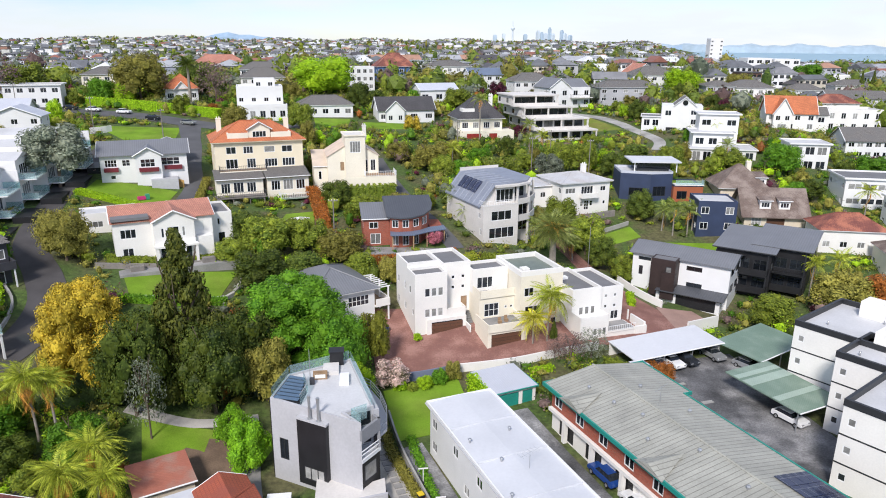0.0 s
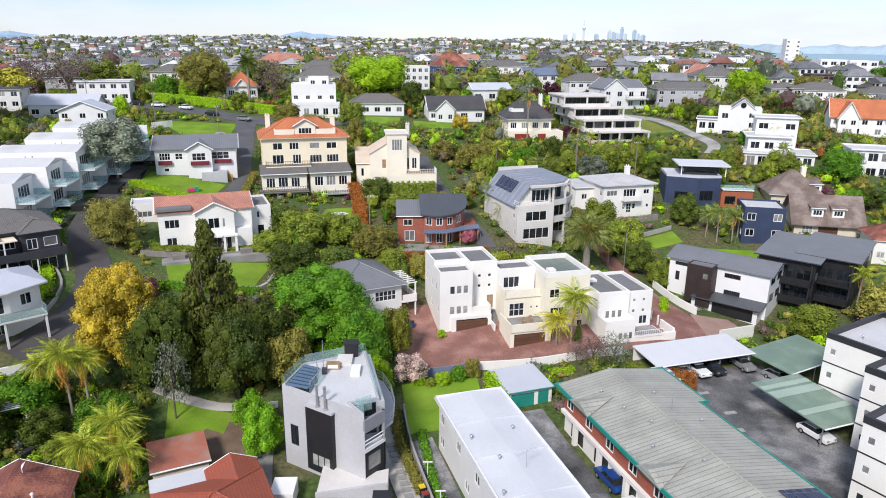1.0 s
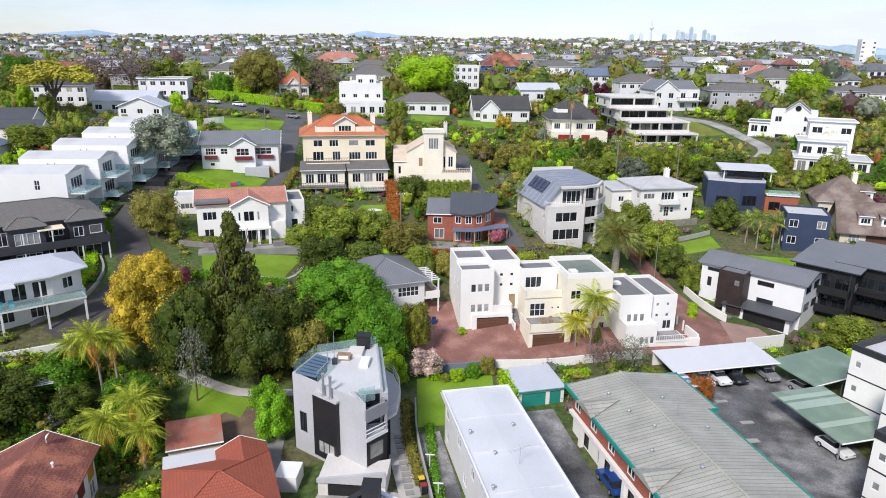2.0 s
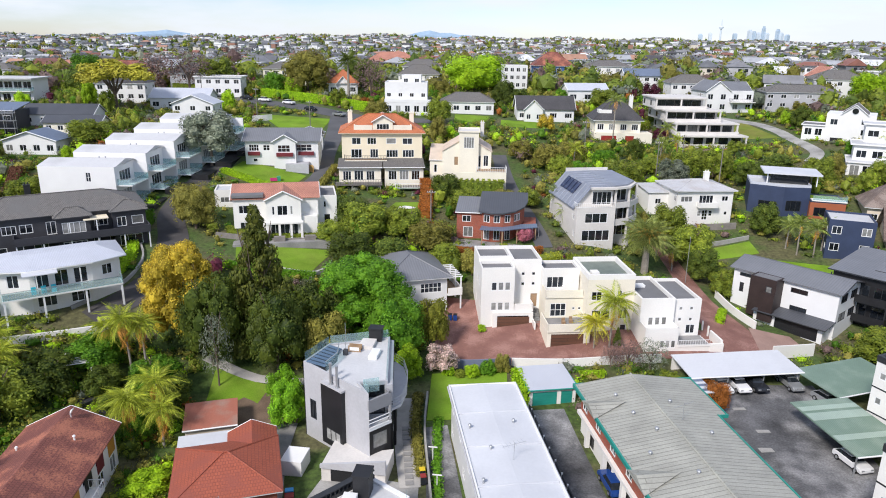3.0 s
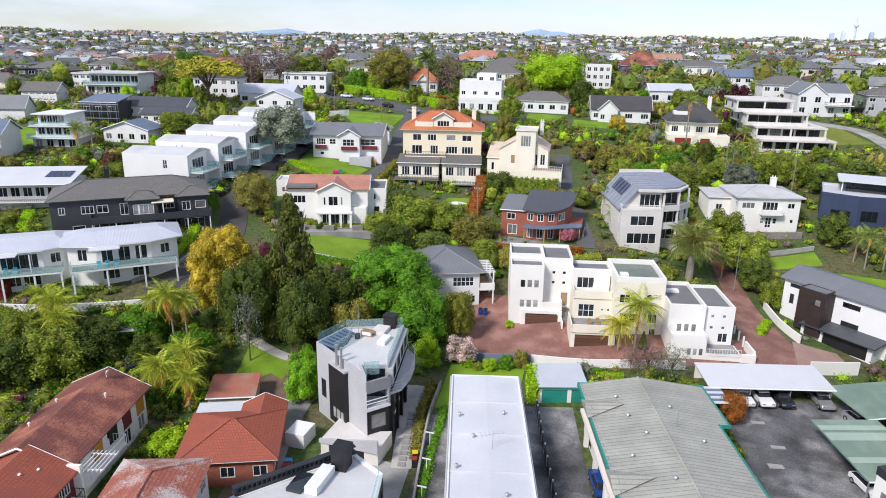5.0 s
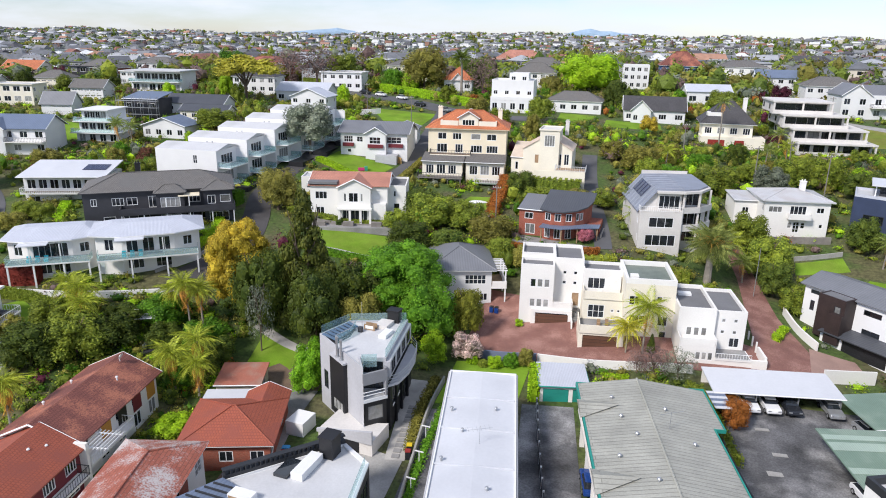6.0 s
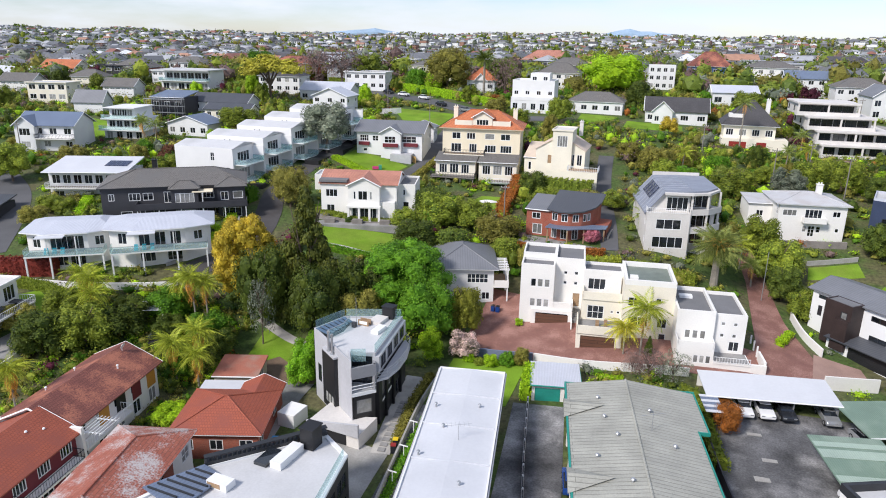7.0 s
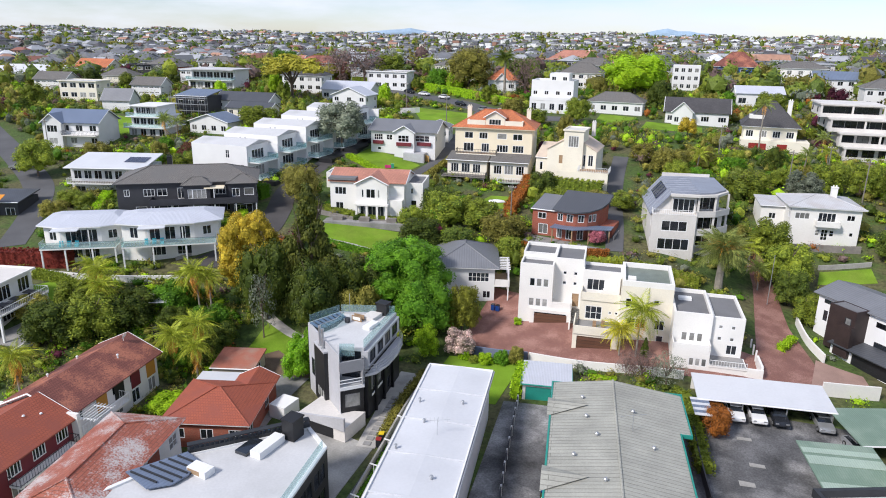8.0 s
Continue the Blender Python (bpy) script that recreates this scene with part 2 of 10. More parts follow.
BARK = plain("tree_bark", (0.14, 0.105, 0.08), 0.9, 0.25, 1.5, 12, 0.6)
PALE_BARK = plain("pale_palm_bark", (0.28, 0.25, 0.21), 0.9, 0.2, 1.5, 12, 0.5)
SOLAR = coursed("solar_cells", (0.012, 0.018, 0.05), (0.015, 0.02, 0.06), (0.16, 0.17, 0.2), 1.0, 1.65, 0.02, 0.15, 0.004)

# balustrade glass: clear, slightly green
GLAZE, _n, _l, _b = shader("clear_balustrade_glass")
_b.inputs["Base Color"].default_value, _b.inputs["Roughness"].default_value = (0.50, 0.64, 0.65, 1), 0.05
_t = _n.new("ShaderNodeBsdfTransparent")
_t.inputs["Color"].default_value = (0.86, 0.95, 0.945, 1)
_m = _n.new("ShaderNodeMixShader")
_m.inputs["Fac"].default_value = 0.22
_l.new(_t.outputs["BSDF"], _m.inputs[1])
_l.new(_b.outputs["BSDF"], _m.inputs[2])
_l.new(_m.outputs["Shader"], _n["Material Output"].inputs["Surface"])

LEAF_GREEN = leafy("bright_green_leaves", (0.031, 0.086, 0.006), (0.09, 0.188, 0.012))
LEAF_DARK = leafy("dark_green_leaves", (0.032, 0.054, 0.010), (0.10, 0.128, 0.018))
LEAF_DEEP = leafy("deep_green_leaves", (0.018, 0.033, 0.006), (0.07, 0.09, 0.012))
LEAF_MID = leafy("mid_green_leaves", (0.060, 0.088, 0.012), (0.18, 0.21, 0.023))
LEAF_OLIVE = leafy("olive_leaves", (0.082, 0.080, 0.016), (0.22, 0.20, 0.04))
LEAF_GOLD = leafy("golden_leaves", (0.145, 0.115, 0.012), (0.40, 0.295, 0.03))
LEAF_LIME = leafy("lime_leaves", (0.115, 0.205, 0.008), (0.27, 0.40, 0.014))
LEAF_YELLOW = leafy("yellow_green_leaves", (0.17, 0.165, 0.018), (0.36, 0.325, 0.042))
LEAF_GREY = leafy("grey_green_leaves", (0.06, 0.075, 0.05), (0.16, 0.175, 0.125))
LEAF_RUST = leafy("rust_brown_leaves", (0.0972, 0.0378, 0.0097), (0.2808, 0.0972, 0.0194))
LEAF_WINE = leafy("purple_leaves", (0.03, 0.008, 0.014), (0.09, 0.02, 0.035))
LEAF_BARE = leafy("bare_brown_twigs", (0.085, 0.055, 0.05), (0.17, 0.12, 0.105))
LEAF_PINK = leafy("pale_pink_blossom", (0.10, 0.09, 0.06), (0.50, 0.36, 0.33))
FROND = leafy("palm_fronds", (0.075, 0.11, 0.02), (0.23, 0.26, 0.06), 0.45)
FROND_GOLD = leafy("golden_palm_fronds", (0.11, 0.15, 0.014), (0.35, 0.37, 0.045), 0.45)
FROND_DRY = leafy("dry_palm_fronds", (0.27, 0.1296, 0.0259), (0.54, 0.2808, 0.0583), 0.7)

# ground and grass
GROUND, _n, _l, _b = shader("overgrown_ground")
_tc = _n.new("ShaderNodeTexCoord").outputs["Object"]
_x = _n.new("ShaderNodeMix")
_x.data_type = "RGBA"
_x.inputs["A"].default_value, _x.inputs["B"].default_value = (0.06, 0.10, 0.018, 1), (0.10, 0.095, 0.04, 1)
_l.new(spread(_n, _l, noise_of(_n, _l, _tc, 0.12, 6), 0, 1, 0.45, 0.6), _x.inputs["Factor"])
_l.new(tinted(_n, _l, _x.outputs["Result"], spread(_n, _l, noise_of(_n, _l, _tc, 1.7, 5), 0.6, 1.4)), _b.inputs["Base Color"])
_b.inputs["Roughness"].default_value = 0.95
bumped(_n, _l, _b, noise_of(_n, _l, _tc, 3, 4), 0.8, 0.15)
LAWN = plain("mown_lawn", (0.16, 0.275, 0.024), 0.9, 0.22, 0.25, 7, 0.5, spec=0.1, stain=(0.18, 0.26, 0.035))
LAWN_DRY = plain("dry_lawn", (0.16, 0.20, 0.035), 0.9, 0.2, 0.25, 7, 0.5, spec=0.1, stain=(0.22, 0.2, 0.06))
WATER = plain("harbour_water", (0.22, 0.36, 0.42), 0.35, 0.06, 0.01, 0.4, 0.1)
FAR_WALL = by_island("far_house_walls", [(0, (0.76, 0.755, 0.75)), (0.45, (0.58, 0.57, 0.55)), (0.66, (0.42, 0.42, 0.43)), (0.80, (0.66, 0.60, 0.50)), (0.87, (0.17, 0.17, 0.18)), (0.95, (0.32, 0.17, 0.12))])
FAR_ROOF = by_island("far_house_roofs", [(0, (0.13, 0.135, 0.145)), (0.3, (0.21, 0.21, 0.22)), (0.55, (0.36, 0.37, 0.39)), (0.70, (0.26, 0.11, 0.08)), (0.75, (0.40, 0.22, 0.15)), (0.80, (0.62, 0.63, 0.64)), (0.88, (0.08, 0.075, 0.08))])
FAR_PANE = by_island("far_house_panes", [(0, (0.02, 0.024, 0.03)), (0.6, (0.06, 0.065, 0.07))], 0.1)
# hills and shore: distance haze is put into their pale blue base colour
HILL = plain("haze_tinted_hill", (0.30, 0.41, 0.53), 0.95, 0.1, 0.004, 0.05, 0)
FAR_SHORE = plain("haze_tinted_shore", (0.34, 0.43, 0.50), 0.95, 0.15, 0.004, 0.03, 0)
# skyline towers: the blue of the haze is mixed into wall and glass colour
TOWER_PALE = plain("haze_tinted_tower_wall", (0.60, 0.67, 0.74), 0.6, 0.05, 0.01, 0.1, 0)
TOWER_BLUE = plain("haze_tinted_tower_glass", (0.44, 0.54, 0.64), 0.5, 0.05, 0.01, 0.1, 0)

# ---- terrain ----
SPOTS_A = [(39, 76, -2.5), (45, 60, -2.5), (12, 76, -2.3), (2, 55, -2.4), (-10, 60, -2.4), (-14, 75, -2), (8, 94, -.5), (22, 90, -.6),
           (38, 92, -.8), (44, 106, -.8), (38, 126, 2), (-8, 98, .5), (-25, 72, -2), (-42, 70, 0), (-58, 78, 4.5), (-48, 92, 6.5),
           (-62, 96, 8.3), (-76, 118, 11.5), (-36, 114, 8.2), (-26, 103, 5.5), (-48, 148, 14.5)]
SPOTS_B = [(-40, 182, 17), (-26, 148, 11.5), (-20, 130, 9), (2, 120, 7), (19, 118, 6.3), (-1, 150, 11), (46, 143, 6), (60, 150, 8),
           (75, 130, 5), (118, 190, 18), (48, 205, 15), (15, 206, 17.5), (26, 182, 14.5), (0, 245, 22), (44, 245, 21), (-90, 190, 20),
           (-154, 190, 22), (-95, 98, 9), (-33, 50, -3), (-15, 40, -3)]
SPOTS_C = [(55, 75, -2.5), (60, 105, -1.5), (95, 95, -1), (90, 160, 12), (-110, 60, 5), (0, 10, -3), (60, 20, -3), (-60, 20, -2),
           (160, 150, 6), (170, 230, 16), (-200, 120, 16), (100, 260, 21), (-70, 55, .5), (-18, 175, 15.5), (70, 175, 12), (-100, 140, 14.5)]
SPOTS = np.array(SPOTS_A + SPOTS_B + SPOTS_C, float)


def swell(d):
    return np.sqrt(d * d + 225.0)


_gap = np.hypot(SPOTS[:, None, 0] - SPOTS[None, :, 0], SPOTS[:, None, 1] - SPOTS[None, :, 1])
_one = np.ones((len(SPOTS), 1))
_sys = np.block([[swell(_gap), _one], [_one.T, np.zeros((1, 1))]])
WEIGHTS = np.linalg.solve(_sys, np.r_[SPOTS[:, 2], 0])


def ease(a, b, v):
    v = np.clip((v - a) / (b - a), 0, 1)
    return v * v * (3 - 2 * v)


def far_land(x, y):
    """The rolling suburb: a far ridge all round, falling to the harbour in the north-east."""
    r, a = np.hypot(x, y), np.degrees(np.arctan2(x, y))
    z = 21 + 4 * np.sin(x / 140 + 1) + 3 * np.sin(y / 170)
    crest = np.interp(a, (-70, -48, -38, -30, -21, -14, -7, 2, 10, 20, 40), (42, 41, 37, 38, 44, 50, 45, 47, 48, 44, 40))
    k = ease(600, 2000, r)
    z = z * (1 - k) + (crest + 3 * np.sin(a * 0.9) + 2.5 * np.sin(r / 160)) * k
    return z - ease(900, 1900, r) * ease(23, 31, a) * 75


def land(x, y):
    """Height of the ground at x, y."""
    x, y = np.asarray(x, float), np.asarray(y, float)
    b = np.maximum(ease(250, 340, y), ease(150, 260, np.abs(x)))
    b = np.where(y < 20, ease(150, 260, np.abs(x)), b)
    f = far_land(x, y) * ease(0, 120, y) - 3 * (1 - ease(0, 120, y))
    cx, cy = np.clip(x, -260, 260), np.clip(y, 0, 340)
    d = np.hypot(cx[..., None] - SPOTS[:, 0], cy[..., None] - SPOTS[:, 1])
    n = (swell(d) * WEIGHTS[:-1]).sum(-1) + WEIGHTS[-1]
    return n * (1 - b) + f * b


def ground_at(x, y):
    return float(land(x, y))


def steps(*spans):
    out = []
    for a, b, s in spans:
        out += list(np.arange(a, b, s))
    return np.array(out + [spans[-1][1]])


xs = steps((-4500, -1500, 150), (-1500, -300, 40), (-300, -140, 8), (-140, 150, 2.5), (150, 300, 8), (300, 1500, 40), (1500, 4500, 150))
ys = steps((-600, 0, 60), (0, 20, 5), (20, 250, 2.5), (250, 420, 8), (420, 1500, 40), (1500, 4600, 150))
gx, gy = np.meshgrid(xs, ys)
gz = land(gx, gy)
_nx, _ny = len(xs), len(ys)
_i = np.arange(_nx * _ny).reshape(_ny, _nx)
_me = bpy.data.meshes.new("ground")
_me.from_pydata(np.c_[gx.ravel(), gy.ravel(), gz.ravel()].tolist(), [], np.stack([_i[:-1, :-1], _i[:-1, 1:], _i[1:, 1:], _i[1:, :-1]], -1).reshape(-1, 4).tolist())
_me.shade_smooth()
_me.materials.append(GROUND)
tagged(new("ground", _me), "hillside earth and rough grass under the gardens", "ground", kind="structure")

# ---- building blocks ----
TAKEN = []      # (x, y, half width, half depth, angle) of what stands on the ground


def unwrap(bm):
    """Lay the surface's run and rise, in metres, into the texture map."""
    uv = bm.loops.layers.uv.verify()
    for f in bm.faces:
        n = f.normal
        u = Vector((1, 0, 0)) if abs(n.z) > 0.98 else Vector((0, 0, 1)).cross(n).normalized()
        v = n.cross(u)
        for lp in f.loops:
            lp[uv].uv = (lp.vert.co.dot(u), lp.vert.co.dot(v))


def mesh_of(name, bm, material):
    bm.normal_update()
    unwrap(bm)
    me = bpy.data.meshes.new(name)
    bm.to_mesh(me)
    bm.free()
    me.materials.append(material)
    return me


def part(name, bm, material, parent, label=""):
    ob = new(name, mesh_of(name, bm, material))
    ob.parent = parent
    return tagged(ob, label)


def thing(name, m, label, category, group="", kind=""):
    ob = new(name)
    ob.matrix_basis = m
    return tagged(ob, label, category, group, kind)


def box(bm, x0, y0, z0, x1, y1, z1):
    v = [bm.verts.new((x, y, z)) for z in (z0, z1) for x, y in ((x0, y0), (x1, y0), (x1, y1), (x0, y1))]
    for f in ((3, 2, 1, 0), (4, 5, 6, 7), (0, 1, 5, 4), (1, 2, 6, 5), (2, 3, 7, 6), (3, 0, 4, 7)):
        bm.faces.new([v[k] for k in f])
    return v


def boxes(*list_of):
    bm = bmesh.new()
    for b in list_of:
        box(bm, *b)
    return bm


def slab(bm, pts, z0, z1):
    """A flat plate of any outline, counterclockwise."""
    lo, hi = [bm.verts.new((x, y, z0)) for x, y in pts], [bm.verts.new((x, y, z1)) for x, y in pts]
    bm.faces.new(hi)
    bm.faces.new(lo[::-1])
    for k in range(len(pts)):
        j = (k + 1) % len(pts)
        bm.faces.new((lo[k], lo[j], hi[j], hi[k]))


def tube(bm, a, b, ra, rb, n=8):
    a, b = Vector(a), Vector(b)
    q = (b - a).to_track_quat("Z", "Y")
    ring = [[bm.verts.new(c + q @ Vector((r * math.cos(6.2832 * k / n), r * math.sin(6.2832 * k / n), 0))) for k in range(n)] for c, r in ((a, ra), (b, rb))]
    for k in range(n):
        j = (k + 1) % n
        bm.faces.new((ring[0][k], ring[0][j], ring[1][j], ring[1][k]))
    bm.faces.new(ring[1])
    bm.faces.new(ring[0][::-1])


def shrunk(pts, t):
    """The outline moved in by t."""
    out, n = [], len(pts)
    for k in range(n):
        a, b, c = Vector(pts[k - 1]), Vector(pts[k]), Vector(pts[(k + 1) % n])
        d1, d2 = (b - a).normalized(), (c - b).normalized()
        n1, n2 = Vector((-d1.y, d1.x)), Vector((-d2.y, d2.x))
        m = (n1 + n2).normalized()
        out.append(tuple(b + m * (t / max(0.3, m.dot(n1)))))
    return out


PANE_MESH, FRAME_MESH = {}, {}


def frame_mesh(w, h, k, rows, mat):
    """One welded frame with its mullions and transoms round the lights."""
    key = (round(w, 2), round(h, 2), k, rows, mat.name)
    if key not in FRAME_MESH:
        def bars(size, n, edge, bar):
            out = [0.0, edge]
            for j in range(1, n):
                out += [size * j / n - bar, size * j / n + bar]
            return out + [size - edge, size]
        us, vs = bars(w, k, 0.1, 0.04), bars(h, rows, 0.1, 0.025)
        bm = bmesh.new()
        P = {(i, j, d): bm.verts.new((u, y, v)) for i, u in enumerate(us) for j, v in enumerate(vs) for d, y in enumerate((0.02, 0.13))}
        solid = {(i, j) for i in range(len(us) - 1) for j in range(len(vs) - 1) if i % 2 == 0 or j % 2 == 0}
        for i, j in solid:
            bm.faces.new((P[i, j, 0], P[i + 1, j, 0], P[i + 1, j + 1, 0], P[i, j + 1, 0]))
            for (di, dj), a, b in (((-1, 0), (i, j + 1), (i, j)), ((1, 0), (i + 1, j), (i + 1, j + 1)), ((0, -1), (i, j), (i + 1, j)), ((0, 1), (i + 1, j + 1), (i, j + 1))):
                if (i + di, j + dj) not in solid:
                    bm.faces.new((P[(*b, 0)], P[(*a, 0)], P[(*a, 1)], P[(*b, 1)]))
        FRAME_MESH[key] = mesh_of("window", bm, mat)
    return FRAME_MESH[key]


def pane_mesh(w, h, mat):
    key = (round(w, 2), round(h, 2), mat.name)
    if key not in PANE_MESH:
        PANE_MESH[key] = mesh_of("pane", boxes((0.03, 0.075, 0.03, w - 0.03, 0.095, h - 0.03)), mat)
    return PANE_MESH[key]


def panes(length, n, w, v, h, k=2, rows=1, start=None, end=None, glass=None):
    """n equal windows spread along a wall of that length: (left, right, bottom, top, lights across, rows, glass)."""
    a, b = (0.6 if start is None else start), (length - 0.6 if end is None else end)
    gap = ((b - a) - n * w) / max(1, n - 1) if n > 1 else 0
    s = a if n > 1 else (a + b - w) / 2
    return [(s + i * (w + gap), s + i * (w + gap) + w, v, v + h, k, rows, glass) for i in range(n)]


class House:
    """A building whose parts hang on one Empty at its base; local x runs along the front, y to the back."""

    def __init__(s, name, x, y, ang, label, z=None, category="house", group="", trim=None):
        s.z = ground_at(x, y) if z is None else z
        s.ob = thing(name, pose(x, y, s.z, 0, 0, ang), label, category, group)
        s.x, s.y, s.ang, s.trim = x, y, ang, trim or WHITE_TRIM
        s.rng = random.Random(int(x * 13 + y * 7))

    def take(s, x0, y0, x1, y1):
        m = pose(s.x, s.y, 0, 0, 0, s.ang) @ Vector(((x0 + x1) / 2, (y0 + y1) / 2, 0))
        TAKEN.append((m.x, m.y, (x1 - x0) / 2, (y1 - y0) / 2, radians(s.ang)))

    def part(s, name, bm, mat, label="", parent=None):
        return part(name, bm, mat, parent or s.ob, label)

    def poly(s, pts, z0, z1, mat, wins=None, name="wall", cap=True, label="", door=None):
        """Walls round an outline (counterclockwise from above), with openings through them. wins: {edge: [window]}."""
        bm = bmesh.new()
        wins = wins or {}
        put = []
        for e in range(len(pts)):
            p, q = Vector(pts[e]), Vector(pts[(e + 1) % len(pts)])
            L = (q - p).length
            d = (q - p) / L
            inn = Vector((-d.y, d.x))
            holes = [w for w in wins.get(e, ()) if w[0] > 0.05 and w[1] < L - 0.05 and w[2] >= z0 and w[3] < z1]

            def at(u, v, deep=0.0):
                c = p + d * u + inn * deep
                return bm.verts.new((c.x, c.y, v))

            us = sorted({0.0, L, *[round(w[0], 3) for w in holes], *[round(w[1], 3) for w in holes]})
            vs = sorted({z0, z1, *[round(w[2], 3) for w in holes], *[round(w[3], 3) for w in holes]})
            for i in range(len(us) - 1):
                run = None
                for j in range(len(vs) - 1):
                    cu, cv = (us[i] + us[i + 1]) / 2, (vs[j] + vs[j + 1]) / 2
                    if any(w[0] < cu < w[1] and w[2] < cv < w[3] for w in holes):
                        continue
                    bm.faces.new((at(us[i], vs[j]), at(us[i + 1], vs[j]), at(us[i + 1], vs[j + 1]), at(us[i], vs[j + 1])))
            for w in holes:
                a, b, c, f = w[0], w[1], w[2], w[3]
                D = 0.14
                for (u1, v1), (u2, v2) in (((a, c), (b, c)), ((b, c), (b, f)), ((b, f), (a, f)), ((a, f), (a, c))):
                    bm.faces.new((at(u1, v1), at(u1, v1, D), at(u2, v2, D), at(u2, v2)))
                put.append((p + d * a, math.atan2(d.y, d.x), w))
        if cap:
            bm.faces.new([bm.verts.new((x, y, z1)) for x, y in pts])
            bm.faces.new([bm.verts.new((x, y, z0)) for x, y in pts][::-1])
        wall = s.part(name, bm, mat, label)
        for c, a, w in put:
            kind = w[6] if len(w) > 6 else None
            wide, high = w[1] - w[0], w[3] - w[2]
            if isinstance(kind, str) and kind.startswith("door:"):
                leaf = {"brown": BROWN_DOOR, "red": RED_DOOR, "black": BLACK, "white": WHITE_TRIM, "teal": TEAL, "timber": TIMBER}[kind[5:]]
                dm = boxes((0.02, 0.07, 0.0, wide - 0.02, 0.12, high - 0.03))
                n = max(3, int(high / 0.55))
                for i in range(n):
                    box(dm, 0.06, 0.05, 0.04 + i * high / n, wide - 0.06, 0.07, (i + 1) * high / n - 0.05)
                o = s.part("garage_door" if wide > 2 else "door", dm, leaf)
                o.location, o.rotation_euler = (c.x, c.y, w[2]), (0, 0, a)
                continue
            o = new("window", frame_mesh(wide, high, w[4] if len(w) > 4 else 2, w[5] if len(w) > 5 else 1, s.trim))
            o.parent = s.ob
            o.location, o.rotation_euler = (c.x, c.y, w[2]), (0, 0, a)
            g = new("pane", pane_mesh(wide, high, kind or (CURTAIN if s.rng.random() < 0.16 else GLASS)))
            g.parent = o
        return wall

    def vol(s, x0, y0, x1, y1, z0, z1, mat, S=(), E=(), N=(), W=(), take=True, **kw):
        if take and z0 < 1.0:
            s.take(x0, y0, x1, y1)
        return s.poly([(x0, y0), (x1, y0), (x1, y1), (x0, y1)], z0, z1, mat, {0: S, 1: E, 2: N, 3: W}, **kw)

    def flat(s, pts, z, up, mat, top, t=0.22, over=0.0):
        """A flat roof behind a parapet."""
        o = shrunk(pts, -over) if over else pts
        i = shrunk(o, t)
        bm = bmesh.new()
        n = len(pts)
        for k in range(n):
            j = (k + 1) % n
            q = [(*o[k], z), (*o[j], z), (*o[j], z + up), (*o[k], z + up), (*i[j], z + up), (*i[k], z + up), (*i[j], z), (*i[k], z)]
            v = [bm.verts.new(c) for c in q]
            bm.faces.new((v[0], v[1], v[2], v[3]))
            bm.faces.new((v[3], v[2], v[4], v[5]))
            bm.faces.new((v[5], v[4], v[6], v[7]))
            bm.faces.new((v[7], v[6], v[1], v[0]))
        s.part("parapet", bm, mat)
        bm = bmesh.new()
        slab(bm, i, z - 0.02, z + 0.06)
        return s.part("roof", bm, top)

    def hip(s, x0, y0, x1, y1, z, h, top, over=0.5, fascia=None, ridge=True):
        x0, y0, x1, y1 = x0 - over, y0 - over, x1 + over, y1 + over
        w, d = x1 - x0, y1 - y0
        k = min(w, d) / 2
        if w >= d:
            r = [(x0 + k, (y0 + y1) / 2), (x1 - k, (y0 + y1) / 2)]
        else:
            r = [((x0 + x1) / 2, y0 + k), ((x0 + x1) / 2, y1 - k)]
        s.part("fascia", boxes((x0, y0, z, x1, y1, z + 0.16)), fascia or s.trim)
        bm = bmesh.new()
        e = 0.06
        b = [bm.verts.new(c) for c in ((x0 - e, y0 - e, z + 0.16), (x1 + e, y0 - e, z + 0.16), (x1 + e, y1 + e, z + 0.16), (x0 - e, y1 + e, z + 0.16))]
        t = [bm.verts.new((*c, z + 0.16 + h)) for c in r]
        if w >= d:
            fs = ((b[0], b[1], t[1], t[0]), (b[1], b[2], t[1]), (b[2], b[3], t[0], t[1]), (b[3], b[0], t[0]))
        else:
            fs = ((b[0], b[1], t[0]), (b[1], b[2], t[1], t[0]), (b[2], b[3], t[1]), (b[3], b[0], t[0], t[1]))
        for f in fs:
            bm.faces.new(f)
        bm.faces.new(b[::-1])
        roof = s.part("roof", bm, top)
        if ridge:
            bm = bmesh.new()
            c = [((x0, y0), 0), ((x1, y0), 1 if w >= d else 0), ((x1, y1), 1), ((x0, y1), 0 if w >= d else 1)]
            for (p, j) in c:
                tube(bm, (*p, z + 0.18), (*r[j], z + 0.2 + h), 0.09, 0.09, 5)
            if (Vector(r[0]) - Vector(r[1])).length > 0.1:
                tube(bm, (*r[0], z + 0.2 + h), (*r[1], z + 0.2 + h), 0.1, 0.1, 5)
            s.part("ridge_capping", bm, top, parent=roof)
        return roof

    def gable(s, x0, y0, x1, y1, z, h, top, wall, along="x", over=0.4, thick=0.14, lift=None, trim=True):
        """A gable roof of two slopes with gable walls; along: the ridge's run. lift: the ridge's place across, 0 to 1."""
        k = 0.5 if lift is None else lift
        flip = along == "y"

        def P(u, v, w):
            return (v, u, w) if flip else (u, v, w)
        a0, a1, c0, c1 = (y0, y1, x0, x1) if flip else (x0, x1, y0, y1)
        m = c0 + (c1 - c0) * k
